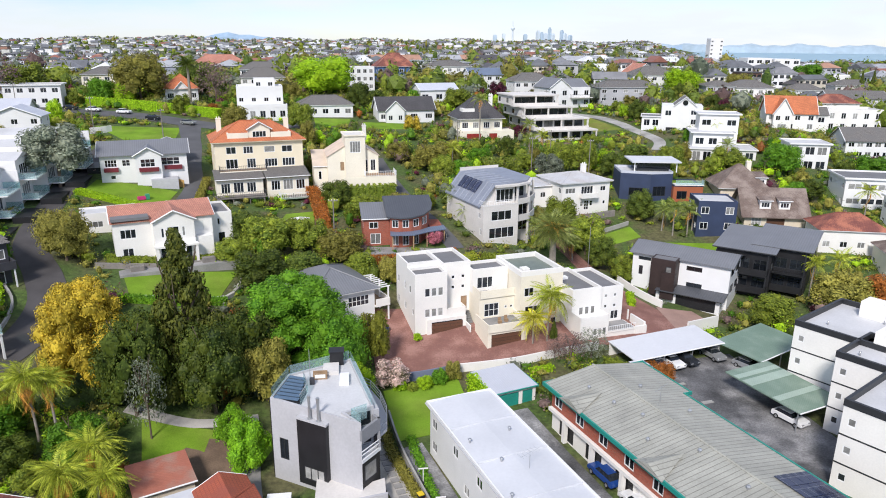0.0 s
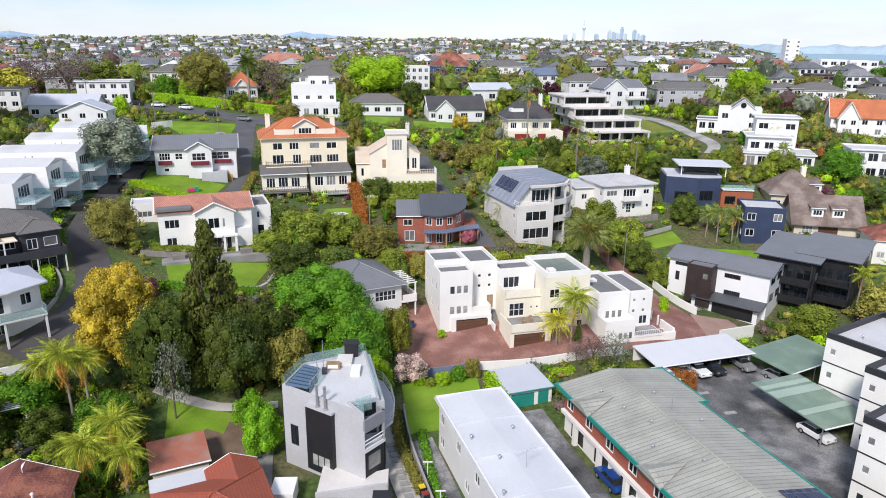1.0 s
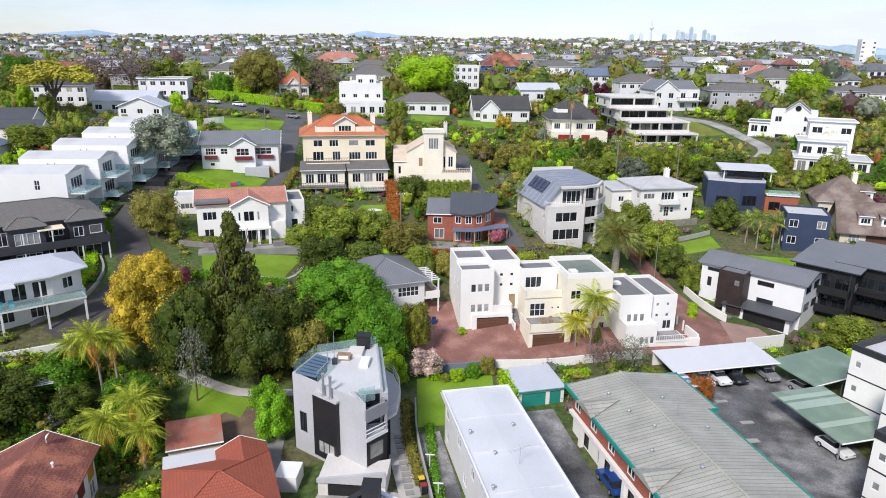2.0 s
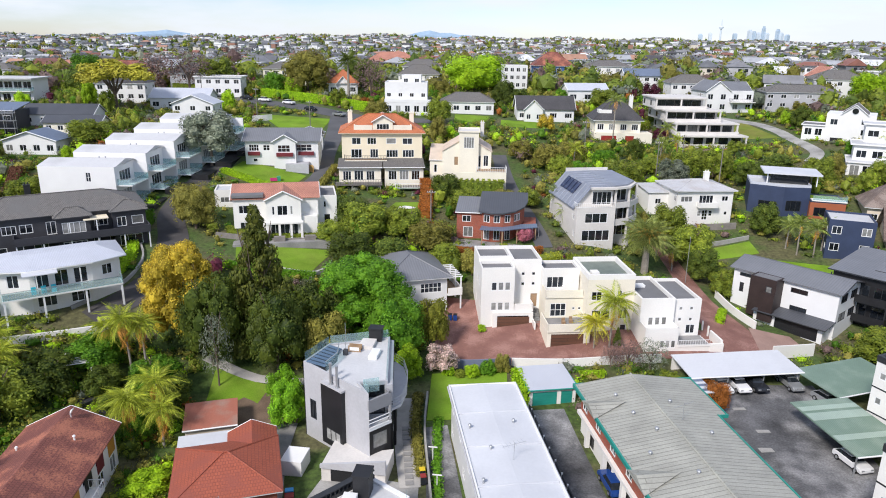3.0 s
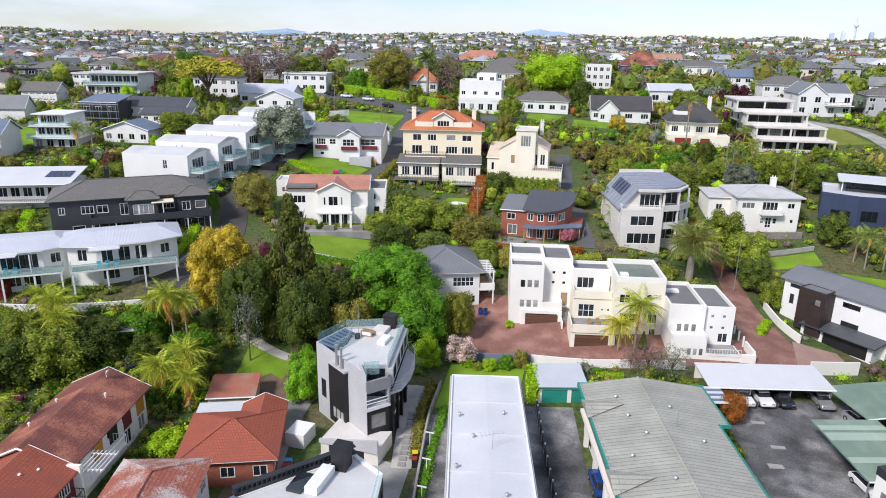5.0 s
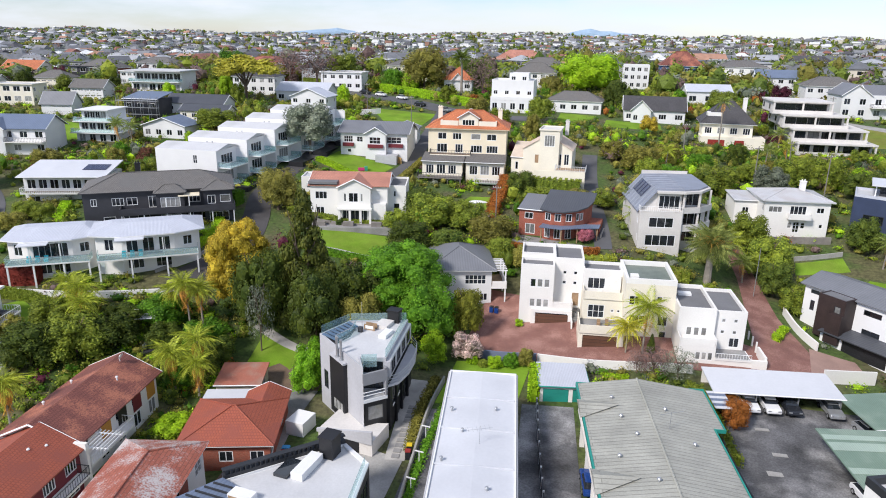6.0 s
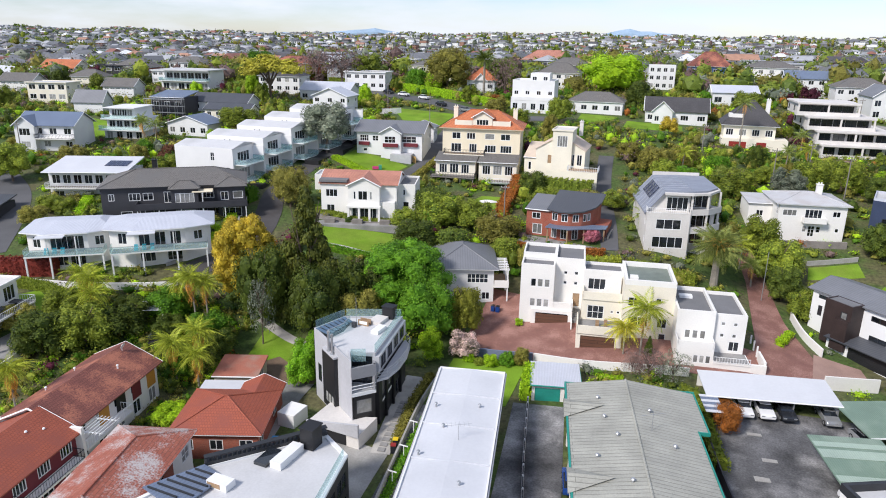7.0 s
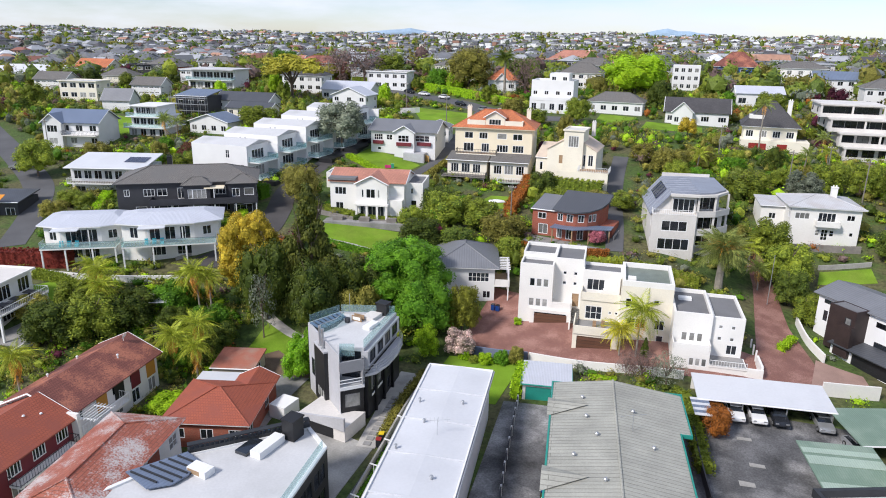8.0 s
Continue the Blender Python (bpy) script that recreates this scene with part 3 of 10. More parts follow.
        for u, t in ((a0 + 0.01, 0.14), (a1 - 0.01, -0.14)):
            gw = bmesh.new()
            o = [gw.verts.new(P(u, v, w)) for v, w in ((c0, z), (c1, z), (m, z + h))]
            i = [gw.verts.new(P(u + t, v, w)) for v, w in ((c0, z), (c1, z), (m, z + h))]
            gw.faces.new(o)
            gw.faces.new(i[::-1])
            for k_ in range(3):
                gw.faces.new((o[k_], o[(k_ + 1) % 3], i[(k_ + 1) % 3], i[k_]))
            bmesh.ops.recalc_face_normals(gw, faces=gw.faces)
            s.part("gable_wall", gw, wall)
        bm = bmesh.new()
        for side, c in ((0, c0), (1, c1)):
            run = abs(m - c)
            drop = h * over / run
            oc = c - over if side == 0 else c + over
            q = [(a0 - over, oc, z - drop), (a1 + over, oc, z - drop), (a1 + over, m, z + h), (a0 - over, m, z + h)]
            lo = [bm.verts.new(P(*p)) for p in q]
            hi = [bm.verts.new(P(p[0], p[1], p[2] + thick)) for p in q]
            bm.faces.new(hi)
            bm.faces.new(lo[::-1])
            for i in range(4):
                j = (i + 1) % 4
                bm.faces.new((lo[i], lo[j], hi[j], hi[i]))
        bmesh.ops.recalc_face_normals(bm, faces=bm.faces)
        roof = s.part("roof", bm, top)
        if trim:
            for u in (a0 - over, a1 + over):
                bm = bmesh.new()
                for c, oc in ((c0, c0 - over), (c1, c1 + over)):
                    drop = h * over / abs(m - c)
                    tube(bm, P(u, oc, z - drop + 0.05), P(u, m, z + h + 0.05), 0.12, 0.12, 4)
                s.part("bargeboard", bm, s.trim, parent=roof)
        return roof

    def mono(s, x0, y0, x1, y1, zs, zn, top, over=0.4, thick=0.2, edge=None):
        """A single slope: zs at the front edge, zn at the back."""
        x0, y0, x1, y1 = x0 - over, y0 - over, x1 + over, y1 + over
        bm = bmesh.new()
        lo = [bm.verts.new(c) for c in ((x0, y0, zs), (x1, y0, zs), (x1, y1, zn), (x0, y1, zn))]
        hi = [bm.verts.new((v.co.x, v.co.y, v.co.z + thick)) for v in lo]
        bm.faces.new(hi)
        bm.faces.new(lo[::-1])
        for i in range(4):
            j = (i + 1) % 4
            bm.faces.new((lo[i], lo[j], hi[j], hi[i]))
        roof = s.part("roof", bm, top)
        g = bmesh.new()
        tube(g, (x0, y0 - 0.06, zs + thick - 0.05), (x1, y0 - 0.06, zs + thick - 0.05), 0.09, 0.09, 6)
        s.part("gutter", g, edge or s.trim, parent=roof)
        return roof

    def plate(s, pts, z0, z1, mat, name="slab", parent=None):
        bm = bmesh.new()
        slab(bm, pts, z0, z1)
        return s.part(name, bm, mat, parent=parent)

    def balcony(s, x0, y0, x1, y1, z, rail="solid", mat=None, high=1.0, floor=None, sides="SEW"):
        mat = mat or WHITE
        bal = s.part("balcony", boxes((x0, y0, z - 0.22, x1, y1, z)), mat)
        if floor:
            s.part("decking", boxes((x0 + 0.15, y0 + 0.15, z + 0.003, x1 - 0.15, y1, z + 0.03)), floor, parent=bal)
        runs = {"S": ((x0, y0), (x1, y0)), "E": ((x1, y0), (x1, y1)), "W": ((x0, y0), (x0, y1)), "N": ((x0, y1), (x1, y1))}
        for k in sides:
            (ax, ay), (bx, by) = runs[k]
            bm = bmesh.new()
            t = 0.08 if rail == "solid" else 0.02
            X0, X1, Y0, Y1 = min(ax, bx), max(ax, bx), min(ay, by), max(ay, by)
            if k in "SN":
                X0, X1 = X0 + 0.09, X1 - 0.09
            if rail in ("solid", "glass"):
                if k in "SN":
                    off = t if k == "S" else -t
                    box(bm, X0, Y0 + off - t, z + 0.002, X1, Y0 + off + t, z + high)
                else:
                    off = -t if k == "E" else t
                    box(bm, X0 + off - t, Y0, z + 0.002, X0 + off + t, Y1, z + high)
                pan = s.part("balustrade", bm, mat if rail == "solid" else GLAZE, parent=bal)
                if rail == "glass":
                    hr = bmesh.new()
                    tube(hr, (X0, Y0 + 0.02, z + high), (X1, Y1 - 0.02, z + high), 0.03, 0.03, 5)
                    s.part("handrail", hr, STEEL, parent=bal)
            else:
                L = max(X1 - X0, Y1 - Y0)
                n = max(2, int(L / 0.35))
                col = s.trim if rail == "bars" else DARK_METAL
                tube(bm, (X0, Y0, z + high), (X1, Y1, z + high), 0.04, 0.04, 5)
                tube(bm, (X0, Y0, z + 0.12), (X1, Y1, z + 0.12), 0.03, 0.03, 5)
                for i in range(n + 1):
                    f = i / n
                    tube(bm, (X0 + (X1 - X0) * f, Y0 + (Y1 - Y0) * f, z), (X0 + (X1 - X0) * f, Y0 + (Y1 - Y0) * f, z + high), 0.025, 0.025, 4)
                s.part("balustrade", bm, col, parent=bal)
        return bal

    def posts(s, spots, z0, z1, mat=None, r=0.09, name="post"):
        for x, y in spots:
            s.part(name, boxes((x - r, y - r, z0, x + r, y + r, z1)), mat or s.trim)

    def chimney(s, x, y, z0, z1, mat, w=0.5, d=0.5):
        c = s.part("chimney", boxes((x - w, y - d, z0, x + w, y + d, z1), (x - w - 0.08, y - d - 0.08, z1, x + w + 0.08, y + d + 0.08, z1 + 0.14)), mat)
        bm = bmesh.new()
        for o in (-w / 2, w / 2):
            tube(bm, (x + o, y, z1 + 0.14), (x + o, y, z1 + 0.5), 0.12, 0.1, 8)
        s.part("chimney_pot", bm, mat, parent=c)
        return c

    def pipe(s, x, y, z, h=0.5, r=0.09, mat=None):
        bm = bmesh.new()
        tube(bm, (x, y, z - 0.2), (x, y, z + h), r, r, 8)
        tube(bm, (x, y, z + h), (x, y, z + h + 0.12), r * 1.9, r * 1.2, 8)
        s.part("roof_vent", bm, mat or STEEL)


def home(name, x, y, ang, w, d, h, roof, rh, wall, top, label, storeys=2, n=4, ww=1.5, wh=1.3, over=0.45, z=None, k=2, rows=1,
         along="x", side=2, trim=None, base=2.0, glass=None, chim=False, group=""):
    """A plain house: walls with rows of windows on each storey and one roof. h: wall height above the ground."""
    s = House(name, x, y, ang, label, z, group=group, trim=trim)
    sh = h / storeys
    S, E, N, W = [], [], [], []
    for i in range(storeys):
        v = i * sh + min(0.95, sh * 0.33)
        S += panes(w, n, ww, v, min(wh, sh - 1.25), k, rows, glass=glass)
        E += panes(d, side, min(1.2, d / side - 0.5), v, min(1.2, sh - 1.3), 2, rows)
        W += panes(d, side, min(1.2, d / side - 0.5), v, min(1.2, sh - 1.3), 2, rows)
    s.vol(-w / 2, -d / 2, w / 2, d / 2, -base, h, wall, S=S, E=E, W=W)
    if roof == "hip":
        s.hip(-w / 2, -d / 2, w / 2, d / 2, h, rh, top, over)
    elif roof == "gable":
        s.gable(-w / 2, -d / 2, w / 2, d / 2, h, rh, top, wall, along, over)
    elif roof == "mono":
        s.mono(-w / 2, -d / 2, w / 2, d / 2, h, h + rh, top, over)
    else:
        s.flat([(-w / 2, -d / 2), (w / 2, -d / 2), (w / 2, d / 2), (-w / 2, d / 2)], h, rh, wall, top, over=over if roof == "slab" else 0)
    if chim:
        s.chimney(w * 0.25, d * 0.1, h - 0.2, h + rh + 0.9, wall, 0.4, 0.4)
    return s


# ---- paving, lawns, walls on the slope ----
def draped(name, quad, mat, label, category, lift=0.06, kind="structure", size=1.5):
    """A sheet between four corners (counterclockwise) that follows the ground."""
    a, b, c, d = [Vector((*p, 0)) for p in quad]
    nu = max(2, int(max((b - a).length, (c - d).length) / size))
    nv = max(2, int(max((d - a).length, (c - b).length) / size))
    pts = [((a * (1 - u) + b * u) * (1 - v) + (d * (1 - u) + c * u) * v) for v in np.linspace(0, 1, nv + 1) for u in np.linspace(0, 1, nu + 1)]
    z = land(np.array([p.x for p in pts]), np.array([p.y for p in pts])) + lift
    bm = bmesh.new()
    v = [bm.verts.new((p.x, p.y, h)) for p, h in zip(pts, z)]
    for j in range(nv):
        for i in range(nu):
            k = j * (nu + 1) + i
            bm.faces.new((v[k], v[k + 1], v[k + nu + 2], v[k + nu + 1]))
    r = bmesh.ops.extrude_face_region(bm, geom=list(bm.edges) and list(bm.faces))
    for e in r["geom"]:
        if isinstance(e, bmesh.types.BMVert):
            e.co.z -= 0.0
    for q in v:
        q.co.z -= 0.25
    bmesh.ops.recalc_face_normals(bm, faces=bm.faces)
    ob = new(name, mesh_of(name, bm, mat))
    for p in pts[::2]:
        TAKEN.append((p.x, p.y, size * 0.6, size * 0.6, 0))
    return tagged(ob, label, category, kind=kind)


def ribbon(pts, step=1.5):
    """Points along a bent line at even steps, with the way across."""
    out = []
    P = [Vector(p[:2]) for p in pts]
    Wd = [p[2] if len(p) > 2 else 0 for p in pts]
    for i in range(len(P) - 1):
        a, b, c, d = P[max(0, i - 1)], P[i], P[i + 1], P[min(len(P) - 1, i + 2)]
        n = max(2, int((c - b).length / step))
        for j in range(n + (1 if i == len(P) - 2 else 0)):
            t = j / n
            q = 0.5 * ((2 * b) + (c - a) * t + (2 * a - 5 * b + 4 * c - d) * t * t + (3 * b - a - 3 * c + d) * t ** 3)
            out.append((q, Wd[i] * (1 - t) + Wd[i + 1] * t))
    res = []
    for i, (q, w) in enumerate(out):
        t = (out[min(i + 1, len(out) - 1)][0] - out[max(0, i - 1)][0]).normalized()
        res.append((q, Vector((-t.y, t.x)), w))
    return res


def lane(name, pts, mat, label, category="road", lift=0.08, kind="structure"):
    """A road or path: points (x, y, width)."""
    bm = bmesh.new()
    rows = []
    for q, side, w in ribbon(pts):
        c = [q + side * (w * (0.5 - k / 4)) for k in range(5)]
        z = land(np.array([p.x for p in c]), np.array([p.y for p in c])) + lift
        rows.append([bm.verts.new((p.x, p.y, h)) for p, h in zip(c, z)])
        TAKEN.append((q.x, q.y, w / 2 + 0.3, w / 2 + 0.3, 0))
    for a, b in zip(rows, rows[1:]):
        for k in range(4):
            bm.faces.new((a[k], a[k + 1], b[k + 1], b[k]))
    bmesh.ops.recalc_face_normals(bm, faces=bm.faces)
    if sum(f.normal.z for f in bm.faces) < 0:
        bmesh.ops.reverse_faces(bm, faces=bm.faces)
    return tagged(new(name, mesh_of(name, bm, mat)), label, category, kind=kind)


def fence(name, pts, high, thick, mat, label, category="wall", z=None, kind="structure", sink=0.6):
    """A low wall or fence along a bent line; its top follows the ground."""
    bm = bmesh.new()
    rows = []
    for q, side, w in ribbon([(*p[:2], 0) for p in pts], 1.2):
        h = ground_at(q.x, q.y) if z is None else z
        a, b = q + side * thick / 2, q - side * thick / 2
        rows.append([bm.verts.new(c) for c in ((a.x, a.y, h - sink), (a.x, a.y, h + high), (b.x, b.y, h + high), (b.x, b.y, h - sink))])
    for a, b in zip(rows, rows[1:]):
        for k in range(4):
            j = (k + 1) % 4
            bm.faces.new((a[k], a[j], b[j], b[k]))
    bm.faces.new(rows[0])
    bm.faces.new(rows[-1][::-1])
    bmesh.ops.recalc_face_normals(bm, faces=bm.faces)
    return tagged(new(name, mesh_of(name, bm, mat)), label, category, kind=kind)


# ---- plants ----
def leaf_cloud(seed, lobes, leaves, size, core=0.72, flat=1.0):
    """A crown of many small leaves round a few dozen lobes; unit radius, from z 0 to about 2 * flat."""
    r = np.random.default_rng(seed)
    V, Fc = [], []
    L = np.array(lobes, float)
    share = L[:, 3] ** 2 / (L[:, 3] ** 2).sum()
    for (cx, cy, cz, cr), p in zip(L, share):
        n = int(leaves * p) + 8
        d = r.normal(size=(n, 3))
        d /= np.linalg.norm(d, axis=1)[:, None]
        d[:, 2] = np.where(d[:, 2] < -0.55, -d[:, 2], d[:, 2])
        pos = np.array([cx, cy, cz]) + d * (cr * r.uniform(0.78, 1.06, (n, 1))) * [1, 1, flat]
        for o in L:
            if o[0] == cx and o[1] == cy and o[2] == cz:
                continue
            q = np.linalg.norm((pos - o[:3]) / [1, 1, flat], axis=1)
            keep = q > o[3] * 0.66
            pos, d = pos[keep], d[keep]
        n = len(pos)
        nor = d + r.normal(size=(n, 3)) * 0.4 + [0, 0, 0.25]
        nor /= np.linalg.norm(nor, axis=1)[:, None]
        t = np.cross(nor, r.normal(size=(n, 3)))
        t /= np.linalg.norm(t, axis=1)[:, None]
        b = np.cross(nor, t)
        s = size * r.uniform(0.6, 1.35, (n, 1))
        base = len(V)
        quad = np.stack([pos - t * s * 0.9, pos - b * s * 0.5 - nor * s * 0.15, pos + t * s * 0.9, pos + b * s * 0.5 - nor * s * 0.15], 1).reshape(-1, 3)
        V += quad.tolist()
        Fc += (base + np.arange(n * 4).reshape(-1, 4)).tolist()
    bm = bmesh.new()
    for cx, cy, cz, cr in L:
        if cr < 0.12:
            continue
        m = Matrix.Translation((cx, cy, cz)) @ Matrix.Diagonal((cr * core, cr * core, cr * core * flat, 1))
        bmesh.ops.create_icosphere(bm, subdivisions=1, radius=1.0, matrix=m)
    base = len(V)
    bm.verts.index_update()
    V += [tuple(v.co) for v in bm.verts]
    Fc += [[base + v.index for v in f.verts] for f in bm.faces]
    bm.free()
    me = bpy.data.meshes.new("crown")
    me.from_pydata(V, [], Fc)
    me.materials.append(LEAF_MID)
    return me


def lobes_of(seed, n, shape):
    r = random.Random(seed)
    out = []
    for i in range(n):
        f = (i + 0.5) / n
        a = i * 2.4 + r.uniform(-0.4, 0.4)
        if shape == "round":
            z = 0.35 + 1.15 * f
            ring = math.sqrt(max(0.02, 1 - ((z - 0.75) / 0.95) ** 2)) * r.uniform(0.45, 0.72)
            rad = r.uniform(0.27, 0.42)
        elif shape == "billow":
            z = 0.22 + 1.45 * f
            ring = math.sqrt(max(0.0, 1 - ((z - 0.85) / 0.92) ** 2)) * r.uniform(0.6, 0.86)
            rad = r.uniform(0.15, 0.25)
        elif shape == "cone":
            z = 0.2 + 1.6 * f
            ring = 0.66 * (1 - f) ** 0.8 * r.uniform(0.6, 1.0)
            rad = 0.2 + 0.2 * (1 - f) * r.uniform(0.8, 1.2)
        elif shape == "conic":
            z = 0.12 + 1.75 * f
            ring = 0.78 * (1 - f ** 1.7) * r.uniform(0.45, 1.0)
            rad = 0.14 + 0.2 * (1 - f) * r.uniform(0.7, 1.2)
        elif shape == "spread":
            z = 0.75 + 0.45 * r.random() + 0.25 * (1 - f)
            ring = 0.8 * math.sqrt(f)
            rad = r.uniform(0.22, 0.34)
        else:
            z = 0.25 + 0.7 * r.random()
            ring = 0.62 * math.sqrt(f) * r.uniform(0.7, 1.1)
            rad = r.uniform(0.28, 0.44)
        out.append((ring * math.cos(a), ring * math.sin(a), z, rad))
    if shape in ("round", "bush", "billow"):
        out.append((0, 0, 0.5 if shape == "bush" else 0.75, 0.55))
    if shape == "billow":
        out.append((0, 0, 1.2, 0.5))
    return out


CROWNS = {
    "round": [leaf_cloud(10 + i, lobes_of(10 + i, 20, "round"), 5200, 0.05) for i in range(3)],
    "fine": [leaf_cloud(20 + i, lobes_of(20 + i, 34, "round"), 8500, 0.036, 0.66) for i in range(2)],
    "billow": [leaf_cloud(80 + i, lobes_of(80 + i, 90, "billow"), 20000, 0.027, 0.8, 0.8) for i in range(2)],
    "cone": [leaf_cloud(30 + i, lobes_of(30 + i, 24, "cone"), 4200, 0.055) for i in range(2)],
    "conic": [leaf_cloud(35, lobes_of(35, 40, "conic"), 8500, 0.04, 0.7, 0.6)],
    "spread": [leaf_cloud(40 + i, lobes_of(40 + i, 22, "spread"), 4500, 0.05, 0.55, 0.8) for i in range(2)],
    "airy": [leaf_cloud(50 + i, lobes_of(50 + i, 26, "round"), 2600, 0.045, 0.0) for i in range(2)],
    "mid": [leaf_cloud(60 + i, lobes_of(60 + i, 15, "round"), 3600, 0.055) for i in range(4)],
    "bush": [leaf_cloud(70 + i, lobes_of(70 + i, 11, "bush"), 1700, 0.07) for i in range(4)],
}
SWAYS = random.Random(5)
TRUNKS = {}


def trunk_mesh(seed, mat, spread_at=0.5, limbs=7):
    """A tapered trunk with limbs, one unit high and reaching one unit out."""
    key = (seed, mat.name, spread_at, limbs)
    if key not in TRUNKS:
        r = random.Random(seed)
        bm = bmesh.new()
        p, q = Vector((0, 0, -0.06)), Vector((r.uniform(-0.03, 0.03), r.uniform(-0.03, 0.03), spread_at))
        tube(bm, p, p.lerp(q, 0.4), 0.075, 0.055, 8)
        tube(bm, p.lerp(q, 0.4), q, 0.055, 0.045, 8)
        for i in range(limbs):
            a = i * 2.4 + r.random()
            s = p.lerp(q, r.uniform(0.6, 1.0))
            e = s + Vector((math.cos(a) * 0.3, math.sin(a) * 0.3, r.uniform(0.18, 0.36)))
            tube(bm, s, e, 0.034, 0.02, 6)
            if limbs < 5:
                continue
            f = e + Vector((math.cos(a + 0.5) * 0.22, math.sin(a + 0.5) * 0.22, r.uniform(0.1, 0.26)))
            tube(bm, e, f, 0.02, 0.008, 5)
            f = e + Vector((math.cos(a - 0.6) * 0.2, math.sin(a - 0.6) * 0.2, r.uniform(0.05, 0.2)))
            tube(bm, e, f, 0.016, 0.007, 5)
        TRUNKS[key] = mesh_of("trunk", bm, mat)
    return TRUNKS[key]


def tree(x, y, high, r, leaf, label, shape="round", name="tree", bare=0.22, sink=0.1, group="", bark=None, base=None):
    """A tree of that height and crown radius; bare: the share of its height below the crown."""
    z = (ground_at(x, y) if base is None else base) - sink
    t = thing(name, pose(x, y, z, 0, 0, SWAYS.uniform(0, 360)), label, "tree" if high > 2.2 else "shrub", group)
    k = SWAYS.randrange(99)
    tr = new("trunk", trunk_mesh(k % 4, bark or BARK, 0.6 if bare > 0.3 else 0.5, 7 if shape not in ("mid", "bush") else 3))
    tr.parent = t
    tr.scale = (r * 0.8 if high > 4 else r * 0.6, r * 0.8 if high > 4 else r * 0.6, high * 0.95)
    cr = new("crown", CROWNS[shape][k % len(CROWNS[shape])])
    cr.parent = t
    cr.material_slots[0].link = "OBJECT"
    cr.material_slots[0].material = leaf
    b = high * bare
    cr.location = (0, 0, b)
    cr.scale = (r, r * SWAYS.uniform(0.9, 1.1), (high - b) / 1.85)
    return t


def shrub(x, y, high, r, leaf, label, name="shrub", group="", base=None):
    return tree(x, y, high, r, leaf, label, "bush" if r < 1.6 else "mid", name, 0.0, 0.1, group, base=base)


def hedge(pts, high, thick, leaf, label, base=None):
    """A clipped hedge: a tight row of leafy mass along a line."""
    rows = ribbon([(*p, 0) for p in pts], max(0.35, thick * 0.4))
    r = np.random.default_rng(int(abs(pts[0][0] * 7 + pts[0][1])))
    V, Fc = [], []
    c = rows[len(rows) // 2][0]
    z0 = ground_at(c.x, c.y) if base is None else base
    n_row = int(40 * high + 30 * thick)
    s0 = 0.13 + 0.02 * high
    for q, side, w in rows:
        h = (ground_at(q.x, q.y) if base is None else base) - z0
        for i in range(n_row):
            u, v = r.uniform(-0.5, 0.5), r.uniform(0, 1)
            if r.random() < high / (high + thick * 0.7):
                u = (0.5 if r.random() < 0.5 else -0.5) * r.uniform(0.88, 1.1)
            else:
                v = r.uniform(0.94, 1.04)
            p = Vector((q.x - c.x + side.x * u * thick + r.uniform(-0.3, 0.3), q.y - c.y + side.y * u * thick + r.uniform(-0.3, 0.3), h + v * high))
            a, b = Vector(r.normal(size=3)).normalized() * s0, Vector(r.normal(size=3)).normalized() * s0 * 0.6
            k = len(V)
            V += [tuple(p - a), tuple(p - b), tuple(p + a), tuple(p + b)]
            Fc.append((k, k + 1, k + 2, k + 3))
    prev = None
    for q, side, w in rows:
        h = (ground_at(q.x, q.y) if base is None else base) - z0
        k = len(V)
        for u, v in ((0.45, -0.3), (0.45, 0.93 * high), (-0.45, 0.93 * high), (-0.45, -0.3)):
            V.append((q.x - c.x + side.x * u * thick, q.y - c.y + side.y * u * thick, h + v))
        if prev is not None:
            for j in range(3):
                Fc.append((prev + j, prev + j + 1, k + j + 1, k + j))
        else:
            Fc.append((k, k + 1, k + 2, k + 3))
        prev = k
    Fc.append((prev + 3, prev + 2, prev + 1, prev))
    me = bpy.data.meshes.new("hedge")
    me.from_pydata(V, [], Fc)
    me.materials.append(leaf)
    ob = new("hedge", me)
    ob.matrix_basis = pose(c.x, c.y, z0)
    return tagged(ob, label, "hedge")


